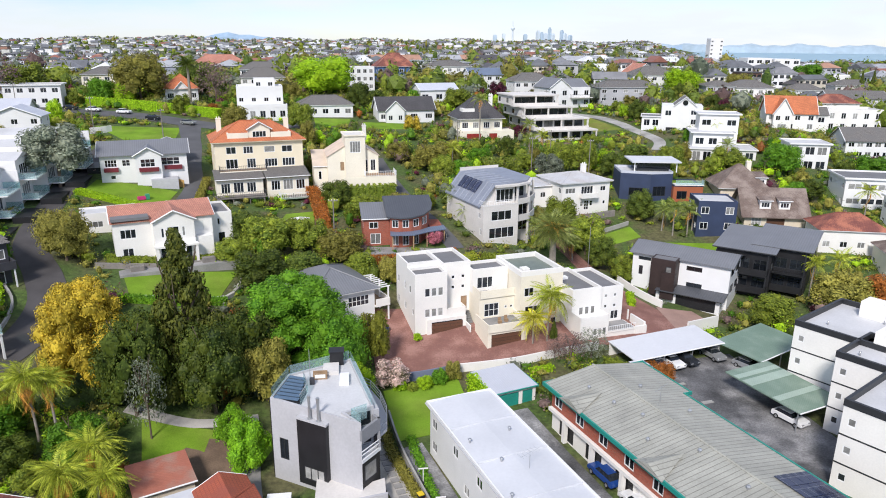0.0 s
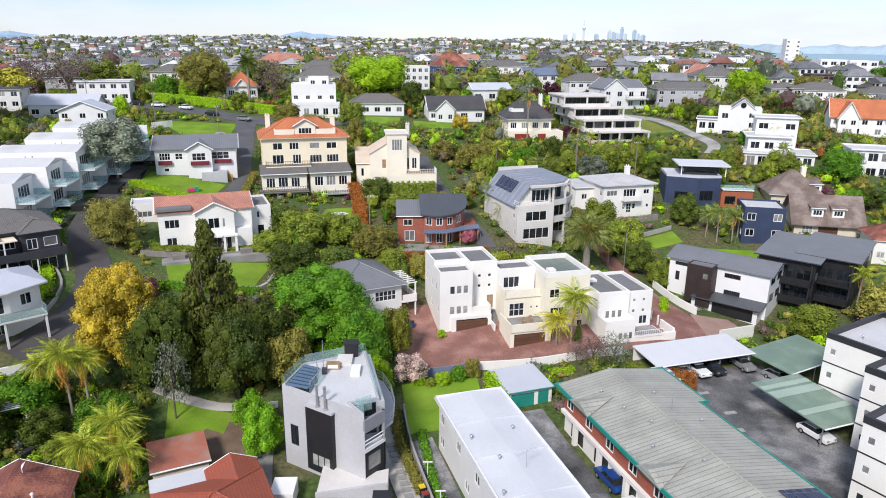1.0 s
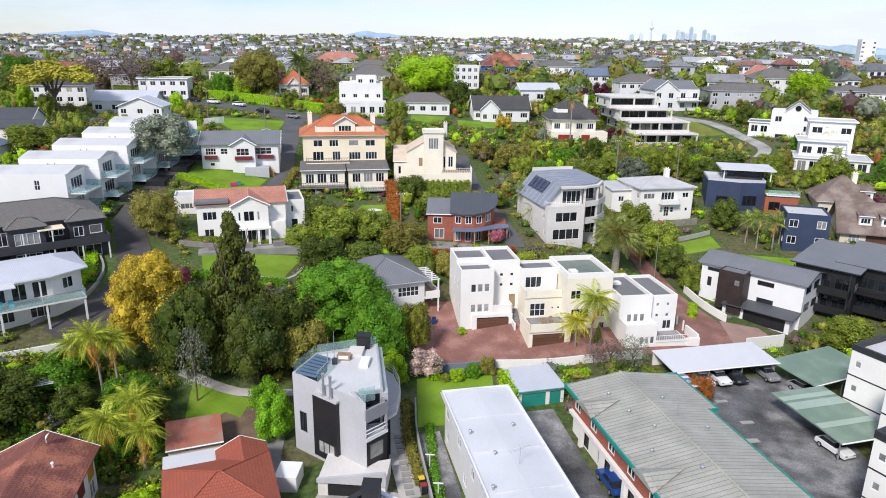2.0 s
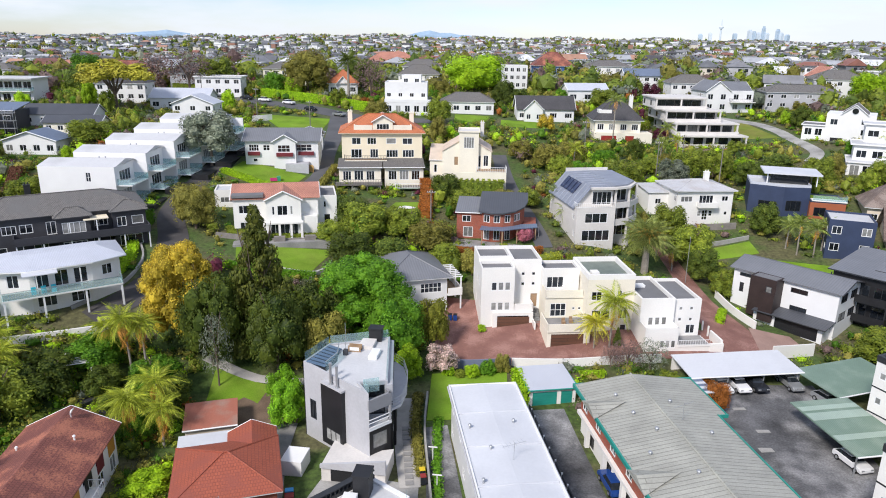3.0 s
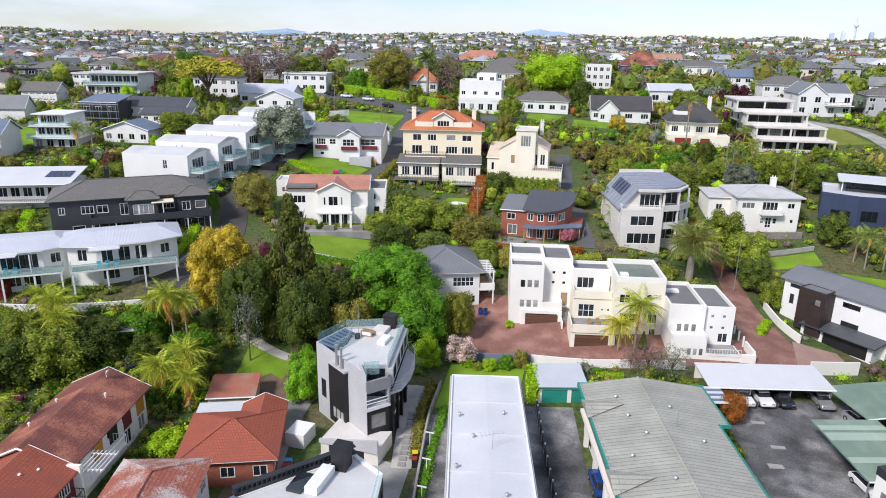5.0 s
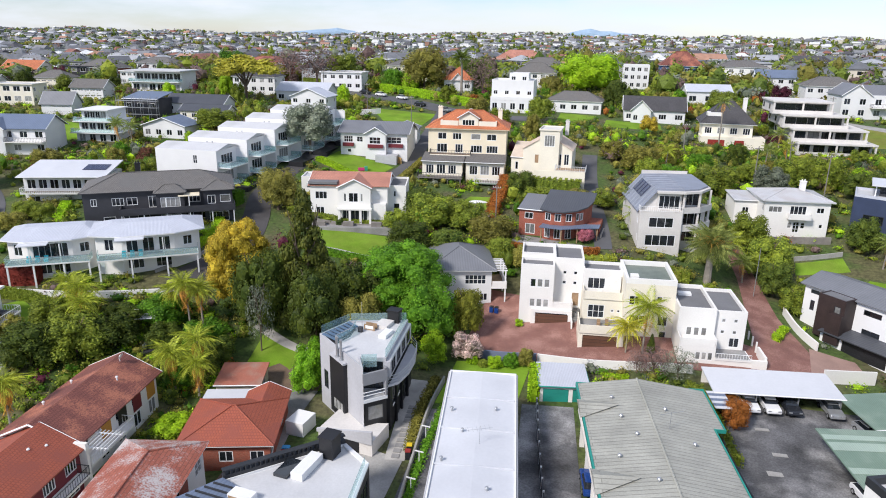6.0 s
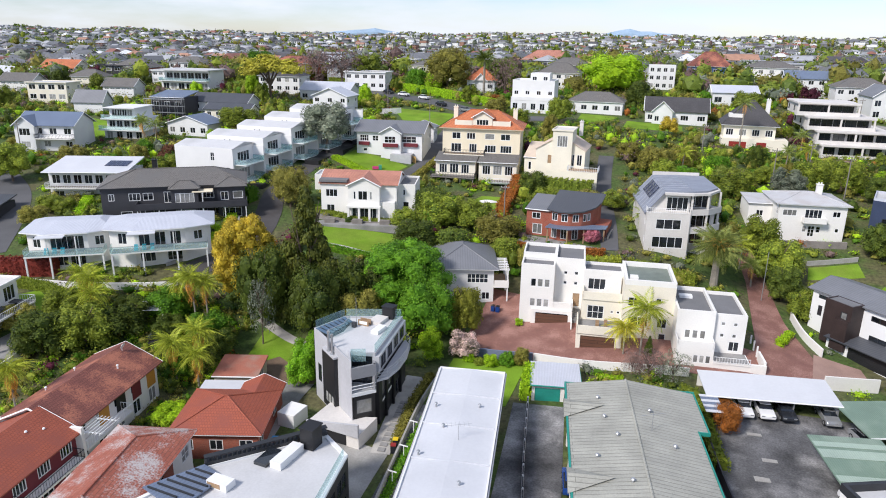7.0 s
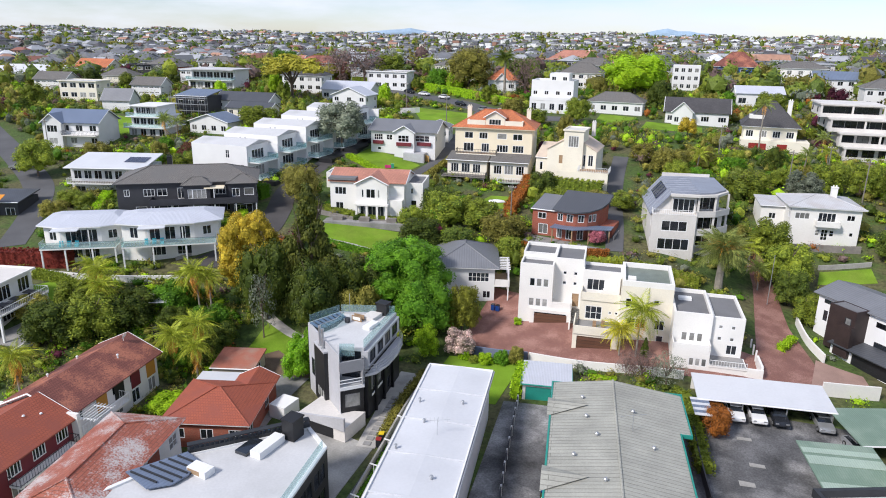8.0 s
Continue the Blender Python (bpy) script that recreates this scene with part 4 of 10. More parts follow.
def frond_mesh(seed, droop, mat, leaflets=46, width=0.22):
    """An arching feathered frond, one unit long, growing along x."""
    r = random.Random(seed)
    V, Fc = [], []

    def spine(t):
        return Vector((t * (1 - 0.25 * droop * t), 0, 0.42 * t - (0.35 + droop) * t * t))
    for i in range(6):
        a, b = spine(i / 6), spine((i + 1) / 6)
        k = len(V)
        w = 0.012 * (1 - i / 7)
        V += [(a.x, -w, a.z), (a.x, w, a.z), (b.x, w * 0.85, b.z), (b.x, -w * 0.85, b.z)]
        Fc.append((k, k + 1, k + 2, k + 3))
    for i in range(leaflets):
        t = 0.12 + 0.88 * i / leaflets
        c = spine(t)
        L = width * math.sin(math.pi * min(1, 0.2 + 0.76 * t)) * r.uniform(0.8, 1.2) + 0.03
        for sgn in (-1, 1):
            hang = r.uniform(0.5, 1.0)
            mid = c + Vector((0.04, sgn * L * 0.55, -0.12 * L))
            tip = c + Vector((0.08 + 0.05 * t, sgn * L * 0.9, -hang * L))
            k = len(V)
            V += [tuple(c + Vector((-0.005, 0, 0))), tuple(mid + Vector((-0.008, 0, 0.01))), tuple(tip), tuple(mid + Vector((0.008, 0, 0.01)))]
            Fc.append((k, k + 1, k + 2, k + 3))
    me = bpy.data.meshes.new("frond")
    me.from_pydata(V, [], Fc)
    me.materials.append(mat)
    return me


FRONDS = {}


def palm(x, y, high, reach, label, mat=None, n=17, droop=0.45, dry=0, thick=0.17, lean=(0, 0), group="", name="palm_tree"):
    mat = mat or FROND
    z = ground_at(x, y) - 0.1
    t = thing(name, pose(x, y, z, 0, 0, SWAYS.uniform(0, 360)), label, "palm", group)
    bm = bmesh.new()
    for i in range(5):
        f, e = i / 5, (i + 1) / 5
        tube(bm, (lean[0] * f * f, lean[1] * f * f, high * f), (lean[0] * e * e, lean[1] * e * e, high * e), thick * (1.25 - 0.35 * f), thick * (1.2 - 0.35 * e), 9)
    part("trunk", bm, PALE_BARK, t)
    for i in range(n + dry):
        m = mat if i < n else FROND_DRY
        d = droop if i < n else 1.1
        key = (i % 3, round(d, 2), m.name)
        if key not in FRONDS:
            FRONDS[key] = frond_mesh(i % 3, d, m)
        o = new("frond", FRONDS[key])
        o.parent = t
        up = 76 - 105 * ((i % n) / n) + SWAYS.uniform(-9, 9) if i < n else -48
        o.location = (lean[0], lean[1], high)
        o.rotation_euler = Euler((0, radians(-up), 2.399 * i + SWAYS.uniform(-0.2, 0.2)), "XYZ")
        o.scale = (reach * SWAYS.uniform(0.85, 1.1),) * 3
    return t


# ---- vehicles ----
CAR_MESHES = {}


def car(x, y, ang, paint, label, lift=0.09, z=None, group="parked cars"):
    t = thing("car", pose(x, y, (ground_at(x, y) if z is None else z) + lift, 0, 0, ang), label, "car", group)
    if not CAR_MESHES:
        bm = bmesh.new()
        prof = [(-2.1, 0.32), (-2.15, 0.62), (-1.95, 0.86), (-0.95, 0.98), (1.45, 1.0), (2.05, 0.92), (2.12, 0.55), (2.05, 0.3)]
        L, R = [bm.verts.new((px, -0.86, pz)) for px, pz in prof], [bm.verts.new((px, 0.86, pz)) for px, pz in prof]
        bm.faces.new(L)
        bm.faces.new(R[::-1])
        for i in range(len(prof)):
            j = (i + 1) % len(prof)
            bm.faces.new((L[i], R[i], R[j], L[j]))
        bmesh.ops.recalc_face_normals(bm, faces=bm.faces)
        bmesh.ops.bevel(bm, geom=list(bm.edges), offset=0.07, segments=2, affect="EDGES")
        CAR_MESHES["body"] = mesh_of("body", bm, WHITE_TRIM)
        bm = bmesh.new()
        lo = [bm.verts.new(c) for c in ((-0.8, -0.78, 0.96), (1.75, -0.78, 0.97), (1.75, 0.78, 0.97), (-0.8, 0.78, 0.96))]
        hi = [bm.verts.new(c) for c in ((-0.35, -0.62, 1.4), (1.15, -0.62, 1.42), (1.15, 0.62, 1.42), (-0.35, 0.62, 1.4))]
        bm.faces.new(hi)
        for i in range(4):
            j = (i + 1) % 4
            bm.faces.new((lo[i], lo[j], hi[j], hi[i]))
        bm.faces.new(lo[::-1])
        CAR_MESHES["glass"] = mesh_of("glasshouse", bm, GLASS)
        CAR_MESHES["roof"] = mesh_of("car_roof", boxes((-0.4, -0.64, 1.395, 1.2, 0.64, 1.46)), WHITE_TRIM)
        bm = bmesh.new()
        tube(bm, (0, -0.1, 0), (0, 0.1, 0), 0.32, 0.32, 14)
        CAR_MESHES["wheel"] = mesh_of("wheel", bm, RUBBER)
        bm = bmesh.new()
        tube(bm, (0, -0.112, 0), (0, 0.112, 0), 0.19, 0.19, 10)
        CAR_MESHES["rim"] = mesh_of("rim", bm, STEEL)
        CAR_MESHES["lamp"] = mesh_of("headlight", boxes((-0.06, -0.18, -0.07, 0.06, 0.18, 0.07)), STEEL)
    for k in ("body", "roof", "glass"):
        o = new({"body": "body", "roof": "car_roof", "glass": "glasshouse"}[k], CAR_MESHES[k])
        o.parent = t
        if k != "glass":
            o.material_slots[0].link = "OBJECT"
            o.material_slots[0].material = paint
    for px in (-1.3, 1.3):
        for py in (-0.8, 0.8):
            o = new("wheel", CAR_MESHES["wheel"])
            o.parent, o.location = t, (px, py, 0.32)
            r = new("rim", CAR_MESHES["rim"])
            r.parent = o
    for py in (-0.58, 0.58):
        o = new("headlight", CAR_MESHES["lamp"])
        o.parent, o.location = t, (-2.06, py, 0.68)
    return t


CAR_WHITE = plain("white_car_paint", (0.75, 0.75, 0.75), 0.2, 0.02, 1, 4, 0, 0, 0.6)
CAR_SILVER = plain("silver_car_paint", (0.42, 0.43, 0.44), 0.25, 0.02, 1, 4, 0, 0.5, 0.6)
CAR_DARK = plain("dark_car_paint", (0.03, 0.033, 0.04), 0.2, 0.02, 1, 4, 0, 0.2, 0.6)
CAR_BLUE = plain("blue_car_paint", (0.02, 0.07, 0.28), 0.2, 0.02, 1, 4, 0, 0.2, 0.6)


def pole(x, y, high, label, name="power_pole", mat=None, arm=1.6, r=0.13):
    t = thing(name, pose(x, y, ground_at(x, y) - 0.1), label, "pole")
    bm = bmesh.new()
    tube(bm, (0, 0, 0), (0, 0, high), r, r * 0.7, 8)
    part("shaft", bm, mat or GREY_TIMBER, t)
    if arm:
        part("crossarm", boxes((-arm / 2, -0.06, high - 0.6, arm / 2, 0.06, high - 0.45)), GREY_TIMBER, t)
        for k in (-0.45, -0.15, 0.15, 0.45):
            bm = bmesh.new()
            tube(bm, (k * arm, 0, high - 0.45), (k * arm, 0, high - 0.25), 0.05, 0.04, 6)
            part("insulator", bm, WHITE_TRIM, t)
    return t

# ---- the white stepped townhouses and their red drive ----
SQ = 0.62


def townhouses():
    s = House("townhouse_block", 3.6, 96.5, 13, "white plastered stepped townhouses with flat roofs and roof terraces", z=-0.8)
    W, I = WHITE, IVORY
    # first house
    s.vol(-0.4, -0.6, 4.6, 3.0, -1.5, 9.6, W, S=[(u, u + 0.86, v, v + 1.35, 1, 1, CURTAIN if u > 2 else None) for v in (6.5, 3.3) for u in (1.5, 2.52, 3.54)], W=[(0.8, 1.6, 6.6, 7.8, 1), (2.2, 2.9, 3.6, 4.6, 1)])
    s.flat([(-0.4, -0.6), (4.6, -0.6), (4.6, 3.0), (-0.4, 3.0)], 9.6, 0.5, W, MEMBRANE)
    s.vol(1.4, -0.9, 7.6, -0.6, -1.5, 3.0, W, S=[(0.6, 5.6, 1.56, 2.6, 1)], take=False, name="garage_wall")
    s.part("garage_door", boxes((2.1, -0.96, 0.05, 7.0, -0.9, 2.35)), BROWN_DOOR, "brown boarded garage door")
    s.vol(4.6, 1.2, 9.0, 8.6, -1.5, 10.2, W, S=[(1.3, 1.3 + SQ, 6.6, 7.2, 1), (2.9, 2.9 + SQ, 6.6, 7.2, 1), (1.3, 1.3 + SQ, 8.2, 8.8, 1), (2.9, 2.9 + SQ, 8.2, 8.8, 1), (2.9, 3.9, 3.2, 5.3, 1, 1, "door:timber")])
    s.flat([(4.6, 1.2), (9.0, 1.2), (9.0, 8.6), (4.6, 8.6)], 10.2, 0.6, W, MEMBRANE)
    s.vol(-0.4, 3.0, 4.6, 8.6, -1.5, 10.2, W, W=panes(5.6, 2, 1.0, 6.5, 1.2) + panes(5.6, 2, 1.0, 3.3, 1.2))
    s.flat([(-0.4, 3.0), (4.6, 3.0), (4.6, 8.6), (-0.4, 8.6)], 10.2, 0.6, W, MEMBRANE)
    s.vol(4.6, -0.6, 7.4, 1.2, -1.5, 3.1, W, take=False, name="terrace_wall")
    s.balcony(4.6, -0.6, 7.6, 1.2, 3.3, "solid", W, 1.0)
    # entry stair between the houses
    for i in range(12):
        s.part("step", boxes((7.65, -2.6 + i * 0.3, -1.0, 8.75, -2.3 + i * 0.3, 0.2 + i * 0.25)), PAVED)
    s.part("stair_wall", boxes((7.45, -2.7, -1.0, 7.65, 1.2, 2.0)), W)
    # second house
    s.vol(8.3, -7.2, 14.6, -2.6, -1.5, 2.5, I, S=[(0.6, 5.4, 0.0, 2.15, 1, 1, "door:brown")], W=[])
    s.balcony(8.3, -7.4, 14.6, -2.6, 2.75, "solid", I, 1.0, PAVED)
    s.vol(8.9, -2.6, 14.6, 4.0, -1.5, 6.0, I, S=[(0.8, 3.2, 3.0, 5.1, 3, 2), (4.1, 4.6, 4.0, 4.5, 1), (5.0, 5.5, 4.0, 4.5, 1)])
    s.balcony(8.9, -2.8, 14.6, 0.0, 6.2, "solid", I, 1.0, PAVED, sides="SW")
    s.vol(8.9, 0.0, 14.6, 4.0, 6.0, 9.2, W, S=[(0.7, 3.3, 6.6, 8.4, 3), (4.6, 5.2, 6.4, 8.4, 1)])
    s.flat([(8.9, 0.0), (14.6, 0.0), (14.6, 4.0), (8.9, 4.0)], 9.2, 0.5, W, MEMBRANE)
    for i in range(10):
        s.part("roof_step", boxes((11.4 + i * 0.3, -0.6, 6.2, 11.7 + i * 0.3, -0.02, 6.5 + i * 0.27)), W)
    s.vol(14.6, -4.6, 21.6, 4.2, -1.5, 9.4, I, S=[(0.6, 2.2, 6.2, 7.6, 2), (4.4, 5.2, 7.0, 7.7, 1), (0.8, 3.6, 3.2, 4.7, 2), (4.8, 6.2, 3.2, 4.7, 2), (5.2, 6.2, 0.4, 2.4, 1)], E=panes(8.8, 2, 1.2, 6.4, 1.2))
    s.flat([(14.6, -4.6), (21.6, -4.6), (21.6, 4.2), (14.6, 4.2)], 9.4, 0.75, W, GREEN_POND, 0.4)
    s.part("roof_hatch", boxes((15.3, -3.8, 9.46, 16.4, -2.6, 10.3)), W)
    # third house
    s.vol(21.6, -7.6, 26.6, 2.2, -1.8, 6.9, W, S=[(1.2, 2.0, 3.4, 4.7, 1, 1, CURTAIN), (2.2, 3.0, 3.4, 4.7, 1, 1, CURTAIN), (3.2, 4.0, 3.4, 4.7, 1, 1, CURTAIN)])
    s.flat([(21.6, -7.6), (26.6, -7.6), (26.6, 2.2), (21.6, 2.2)], 6.9, 0.6, W, MEMBRANE, 0.3)
    s.part("skylight", boxes((22.6, -1.5, 6.96, 24.4, -0.4, 7.3)), WHITE_TRIM)
    s.vol(26.6, -7.0, 30.8, 2.2, -1.8, 6.6, W, S=[(0.9, 1.5, 5.4, 6.0, 1, 1, CURTAIN), (2.5, 3.1, 5.4, 6.0, 1, 1, CURTAIN), (0.9, 1.5, 3.7, 4.3, 1, 1, CURTAIN), (2.5, 3.1, 3.7, 4.3, 1, 1, CURTAIN), (2.2, 3.6, 1.75, 3.2, 2)], E=panes(9.2, 3, 0.8, 4.2, 0.8, 1))
    s.flat([(26.6, -7.0), (30.8, -7.0), (30.8, 2.2), (26.6, 2.2)], 6.6, 0.5, W, MEMBRANE, 0.3)
    s.vol(21.6, -10.2, 26.4, -7.6, -1.8, 3.0, W, S=[(2.2, 2.9, 1.0, 2.2, 1, 1, CURTAIN), (3.0, 3.7, 1.0, 2.2, 1, 1, CURTAIN), (3.8, 4.5, 1.0, 2.2, 1, 1, CURTAIN), (1.6, 2.4, -1.0, -0.3, 1, 1, CURTAIN), (3.6, 4.4, -1.0, -0.3, 1, 1, CURTAIN)])
    s.balcony(21.6, -10.2, 26.4, -7.6, 3.2, "solid", W, 0.9)
    s.vol(26.4, -10.2, 31.2, -7.0, -1.8, 1.2, W)
    s.balcony(26.4, -10.3, 31.2, -7.0, 1.4, "bars", W, 0.8, PAVED, sides="S")
    # terrace wall and low posts beside the drive
    s.part("terrace_wall", boxes((31.21, -10.3, -1.8, 33.2, -9.95, 1.5), (32.9, -9.94, -1.8, 33.2, -6.4, 1.9)), W)
    for i in range(3):
        s.part("post", boxes((32.9, -5.8 + i * 1.9, -1.5, 33.1, -5.6 + i * 1.9, 2.3)), W)
    for x, y in ((11.2, -5.0), (12.4, -4.6)):
        bm = boxes((x - 0.25, y - 0.25, 2.79, x + 0.25, y + 0.25, 3.25), (x - 0.25, y + 0.2, 3.25, x + 0.25, y + 0.26, 3.7))
        s.part("terrace_seat", bm, TIMBER)
    return s


townhouses()
draped("red_drive", [(-2.6, 85.4), (33.0, 90.8), (48, 99), (-3.5, 103)], RED_DRIVE, "red-brown paved shared driveway before the townhouses", "driveway", 0.05)
lane("red_lane", [(40, 92, 11), (41, 100, 8.5), (38.5, 112, 5.0), (36.5, 124, 3.6), (33, 138, 3.2)], RED_DRIVE, "red-brown paved lane climbing past the palm", "driveway", 0.07)
fence("wall_drive_south", [(8.6, 86.6), (16, 86.9), (23, 88.2), (29, 89.4)], 1.2, 0.25, WHITE, "white plastered boundary wall below the red drive")
fence("wall_drive_blue", [(-1.2, 85.0), (3, 85.4), (8.5, 86.5)], 1.3, 0.2, plain("blue_grey_paint", (0.16, 0.19, 0.27), 0.7), "blue-grey painted retaining wall")
draped("garage_paving", [(44.0, 95.6), (51.6, 98.4), (50.4, 103.4), (44.6, 104.6)], plain("pink_paving", (0.34, 0.22, 0.18), 0.85, 0.12, 0.4, 6), "pinkish paving before the modern garage", "driveway", 0.08)
fence("wall_lane_east", [(45.6, 104.5), (43.4, 109), (41.8, 115)], 1.3, 0.25, WHITE, "white plastered wall beside the red lane")
fence("wall_court_east", [(45.2, 94.6), (51.8, 97.6)], 1.9, 0.25, WHITE, "white plastered wall behind the carports")


# ---- the grey and black tower house ----
MID_GREY = plain("mid_grey_render", (0.25, 0.25, 0.26), 0.7, 0.08, 0.4, 5)
STEEL_BLUE = plain("blue_steel", (0.10, 0.16, 0.24), 0.5)


def along(ob, a, b):
    """Stand a part that was built along x on the line from a to b."""
    ob.location, ob.rotation_euler = (a[0], a[1], 0), (0, 0, math.atan2(b[1] - a[1], b[0] - a[0]))
    return ob


def tower_house():
    s = House("tower_house", -8, 67, 0, "tall pale-grey and black modern house with a white roof deck", z=-2.4, trim=DARK_METAL)
    A, B, C, D = (3.0, -6.4), (4.9, -4.2), (4.3, -3.3), (1.5, -4.2)
    pts = [(-6.0, -0.4), A, D, C, (2.1, 7.8), (-4.6, 4.6)]
    s.take(-5.5, -6, 5, 9)
    s.poly(pts, -1.0, 9.0, PALE_GREY, {0: [(0.9, 2.0, 2.6, 5.0, 2)], 2: [(0.2, 2.6, 7.4, 8.85, 3), (0.2, 2.6, 5.4, 7.2, 2), (0.3, 2.5, 2.6, 4.6, 2)]}, label="pale grey rendered walls")
    s.flat(pts, 9.0, 0.28, PALE_GREY, WHITE_DECK, 0.25)
    # black cladding on the garden side
    L = math.hypot(1.4, 5.0)
    along(s.part("cladding", boxes((0.0, -0.09, -0.9, L, -0.01, 8.95)), BLACK, "black clad garden wall"), (-4.6, 4.6), (-6.0, -0.4))
    # black and glazed storeys on the sunny side
    e = [(4.25, -3.5), (4.8, -3.3), (2.6, 7.6), (2.15, 7.7)]
    s.poly(e, 0.2, 5.9, BLACK, {1: [(1.0, 4.6, 3.2, 5.4, 4, 1, CURTAIN), (6.2, 9.8, 3.4, 5.2, 3), (6.6, 8.2, 0.6, 2.4, 2)]}, name="cladding")
    s.poly([(x + 0.02, y) for x, y in e], 6.9, 8.9, PALE_GREY, {1: panes(10.9, 4, 1.9, 7.1, 1.55, 2)}, name="upper_wall")
    for y in (-1.2, 1.6, 4.6):
        x = 5.0 - (y + 3.3) * 0.2
        s.part("column", boxes((x - 0.14, y - 0.14, -1.0, x + 0.14, y + 0.14, 6.0)), BLACK)
    along(s.part("bay", boxes((0, -0.02, 2.6, 3.6, 0.02, 2.9)), WHITE_TRIM), (4.62, -2.2), (3.9, 1.3))
    # curved balcony along the same side
    pl = [(4.8, -3.9), (5.6, -2.7), (5.7, 0.0), (5.2, 3.0), (4.2, 5.8), (2.9, 7.2)]
    bal = s.plate(pl + [(2.75, 7.0), (4.75, -3.1)], 6.0, 6.3, PALE_GREY, "balcony")
    for h in (6.65, 7.0, 7.35):
        cu = bpy.data.curves.new("balcony_rail", "CURVE")
        cu.dimensions, cu.bevel_depth, cu.bevel_resolution = "3D", 0.035, 1
        sp = cu.splines.new("POLY")
        sp.points.add(len(pl) - 1)
        for q, p in zip(sp.points, pl):
            q.co = (*p, h, 1)
        cu.materials.append(STEEL)
        o = new("balcony_rail", cu)
        o.parent = bal
    for p in pl:
        bm = bmesh.new()
        tube(bm, (*p, 6.28), (*p, 7.37), 0.035, 0.035, 6)
        s.part("rail_post", bm, STEEL, parent=bal)
    # open corner terraces facing the drive: a grey frame above, a white floor with rails, a black storey below
    corner = [(A[0] + 0.03, A[1] - 0.05), B, (C[0] + 0.02, C[1] - 0.1), (D[0] + 0.1, D[1] - 0.02)]
    s.poly(corner, 7.05, 7.3, MID_GREY, name="terrace_floor")
    for p, q in ((corner[0], corner[1]), (corner[1], corner[2])):
        n = math.hypot(q[0] - p[0], q[1] - p[1])
        along(s.part("terrace_parapet", boxes((0.0, 0.0, 7.3, n, 0.28, 8.45)), MID_GREY, "grey rendered terrace frame"), p, q)
    s.part("corner_post", boxes((4.55, -4.45, 5.3, 4.85, -4.1, 7.05)), MID_GREY)
    s.poly(corner, 4.85, 5.25, WHITE_TRIM, name="terrace_floor")
    for h in (5.75, 6.15):
        bm = bmesh.new()
        tube(bm, (3.0, -6.4, h), (4.88, -4.2, h), 0.05, 0.05, 6)
        s.part("terrace_rail", bm, WHITE_TRIM)
    s.poly([(3.0, -6.2), (4.75, -4.2), (4.3, -3.5), (1.8, -4.3)], 1.0, 4.82, BLACK, {0: [(0.35, 2.3, 2.4, 4.3, 1)]}, name="lower_wall", label="black clad lower storey")
    for p, q in (((2.1, -5.0), (3.0, -6.3)), ((2.1, -5.0), (3.6, -4.2))):
        n = math.hypot(q[0] - p[0], q[1] - p[1])
        along(s.part("glass_screen", boxes((0, -0.01, 8.5, n, 0.01, 10.1)), GLAZE), p, q)
    # black chimney panel with a window and two steel flues on a pale cap
    s.poly([(-3.28, -2.82), (-0.38, -4.76), (-0.05, -4.2), (-2.95, -2.25)], 0.9, 8.1, BLACK, {0: [(0.6, 3.1, 1.5, 3.0, 3, 1, CURTAIN)]}, name="chimney_panel", label="black clad chimney panel")
    s.poly([(-3.34, -2.85), (-0.36, -4.84), (0.06, -4.2), (-2.92, -2.2)], 8.1, 8.32, PALE_GREY, name="chimney_cap")
    for k in (0.35, 0.65):
        bm = bmesh.new()
        c = (-2.95 + 2.9 * k, -2.7 - 1.94 * k)
        tube(bm, (*c, 8.3), (*c, 8.42), 0.26, 0.26, 10)
        tube(bm, (*c, 8.42), (*c, 10.6), 0.14, 0.14, 10)
        tube(bm, (*c, 10.6), (*c, 10.85), 0.18, 0.18, 10)
        s.part("flue", bm, STEEL, "brushed steel flue")
    # louvred corner, glass screens and deck things on the roof
    # dark plate on the deck paints the shade of a void below the slats
    void_shade = s.poly([(-5.6, -0.45), (-2.9, -2.15), (-2.4, 0.6), (-2.9, 3.0), (-4.4, 4.2)], 9.07, 9.1, DARK_METAL, name="louvre_well")
    for i in range(7):
        f = i / 6
        bm = bmesh.new()
        box(bm, 0, -0.22, 9.32, 2.6 - 0.7 * f, 0.22, 9.42)
        along(part("slat", bm, STEEL_BLUE, void_shade), (-5.5 + 1.1 * f, -0.4 + 4.2 * f), (-2.9 + 1.2 * f, -1.4 + 3.9 * f))
    for p, q in (((-2.9, -2.0), (-2.3, 0.6)), ((-2.3, 0.6), (-2.9, 3.1))):
        n = math.hypot(q[0] - p[0], q[1] - p[1])
        along(s.part("glass_screen", boxes((0, -0.01, 9.1, n, 0.01, 10.2)), GLAZE), p, q)
        bm = bmesh.new()
        tube(bm, (*p, 10.22), (*q, 10.22), 0.05, 0.05, 6)
        s.part("handrail", bm, STEEL)
    inner = shrunk(pts, 0.12)
    for k in (3, 4, 5):
        a, b = inner[k], inner[(k + 1) % len(inner)]
        n = math.hypot(b[0] - a[0], b[1] - a[1])
        along(s.part("glass_screen", boxes((0.1, -0.01, 9.29, n - 0.1, 0.01, 10.3)), GLAZE), a, b)
    s.part("skylight", boxes((0.9, 1.6, 9.07, 1.9, 3.8, 9.5)), WHITE_TRIM)
    s.part("stair_hood", boxes((-0.9, 4.2, 9.07, 0.8, 6.4, 9.5)), STONE_GREY)
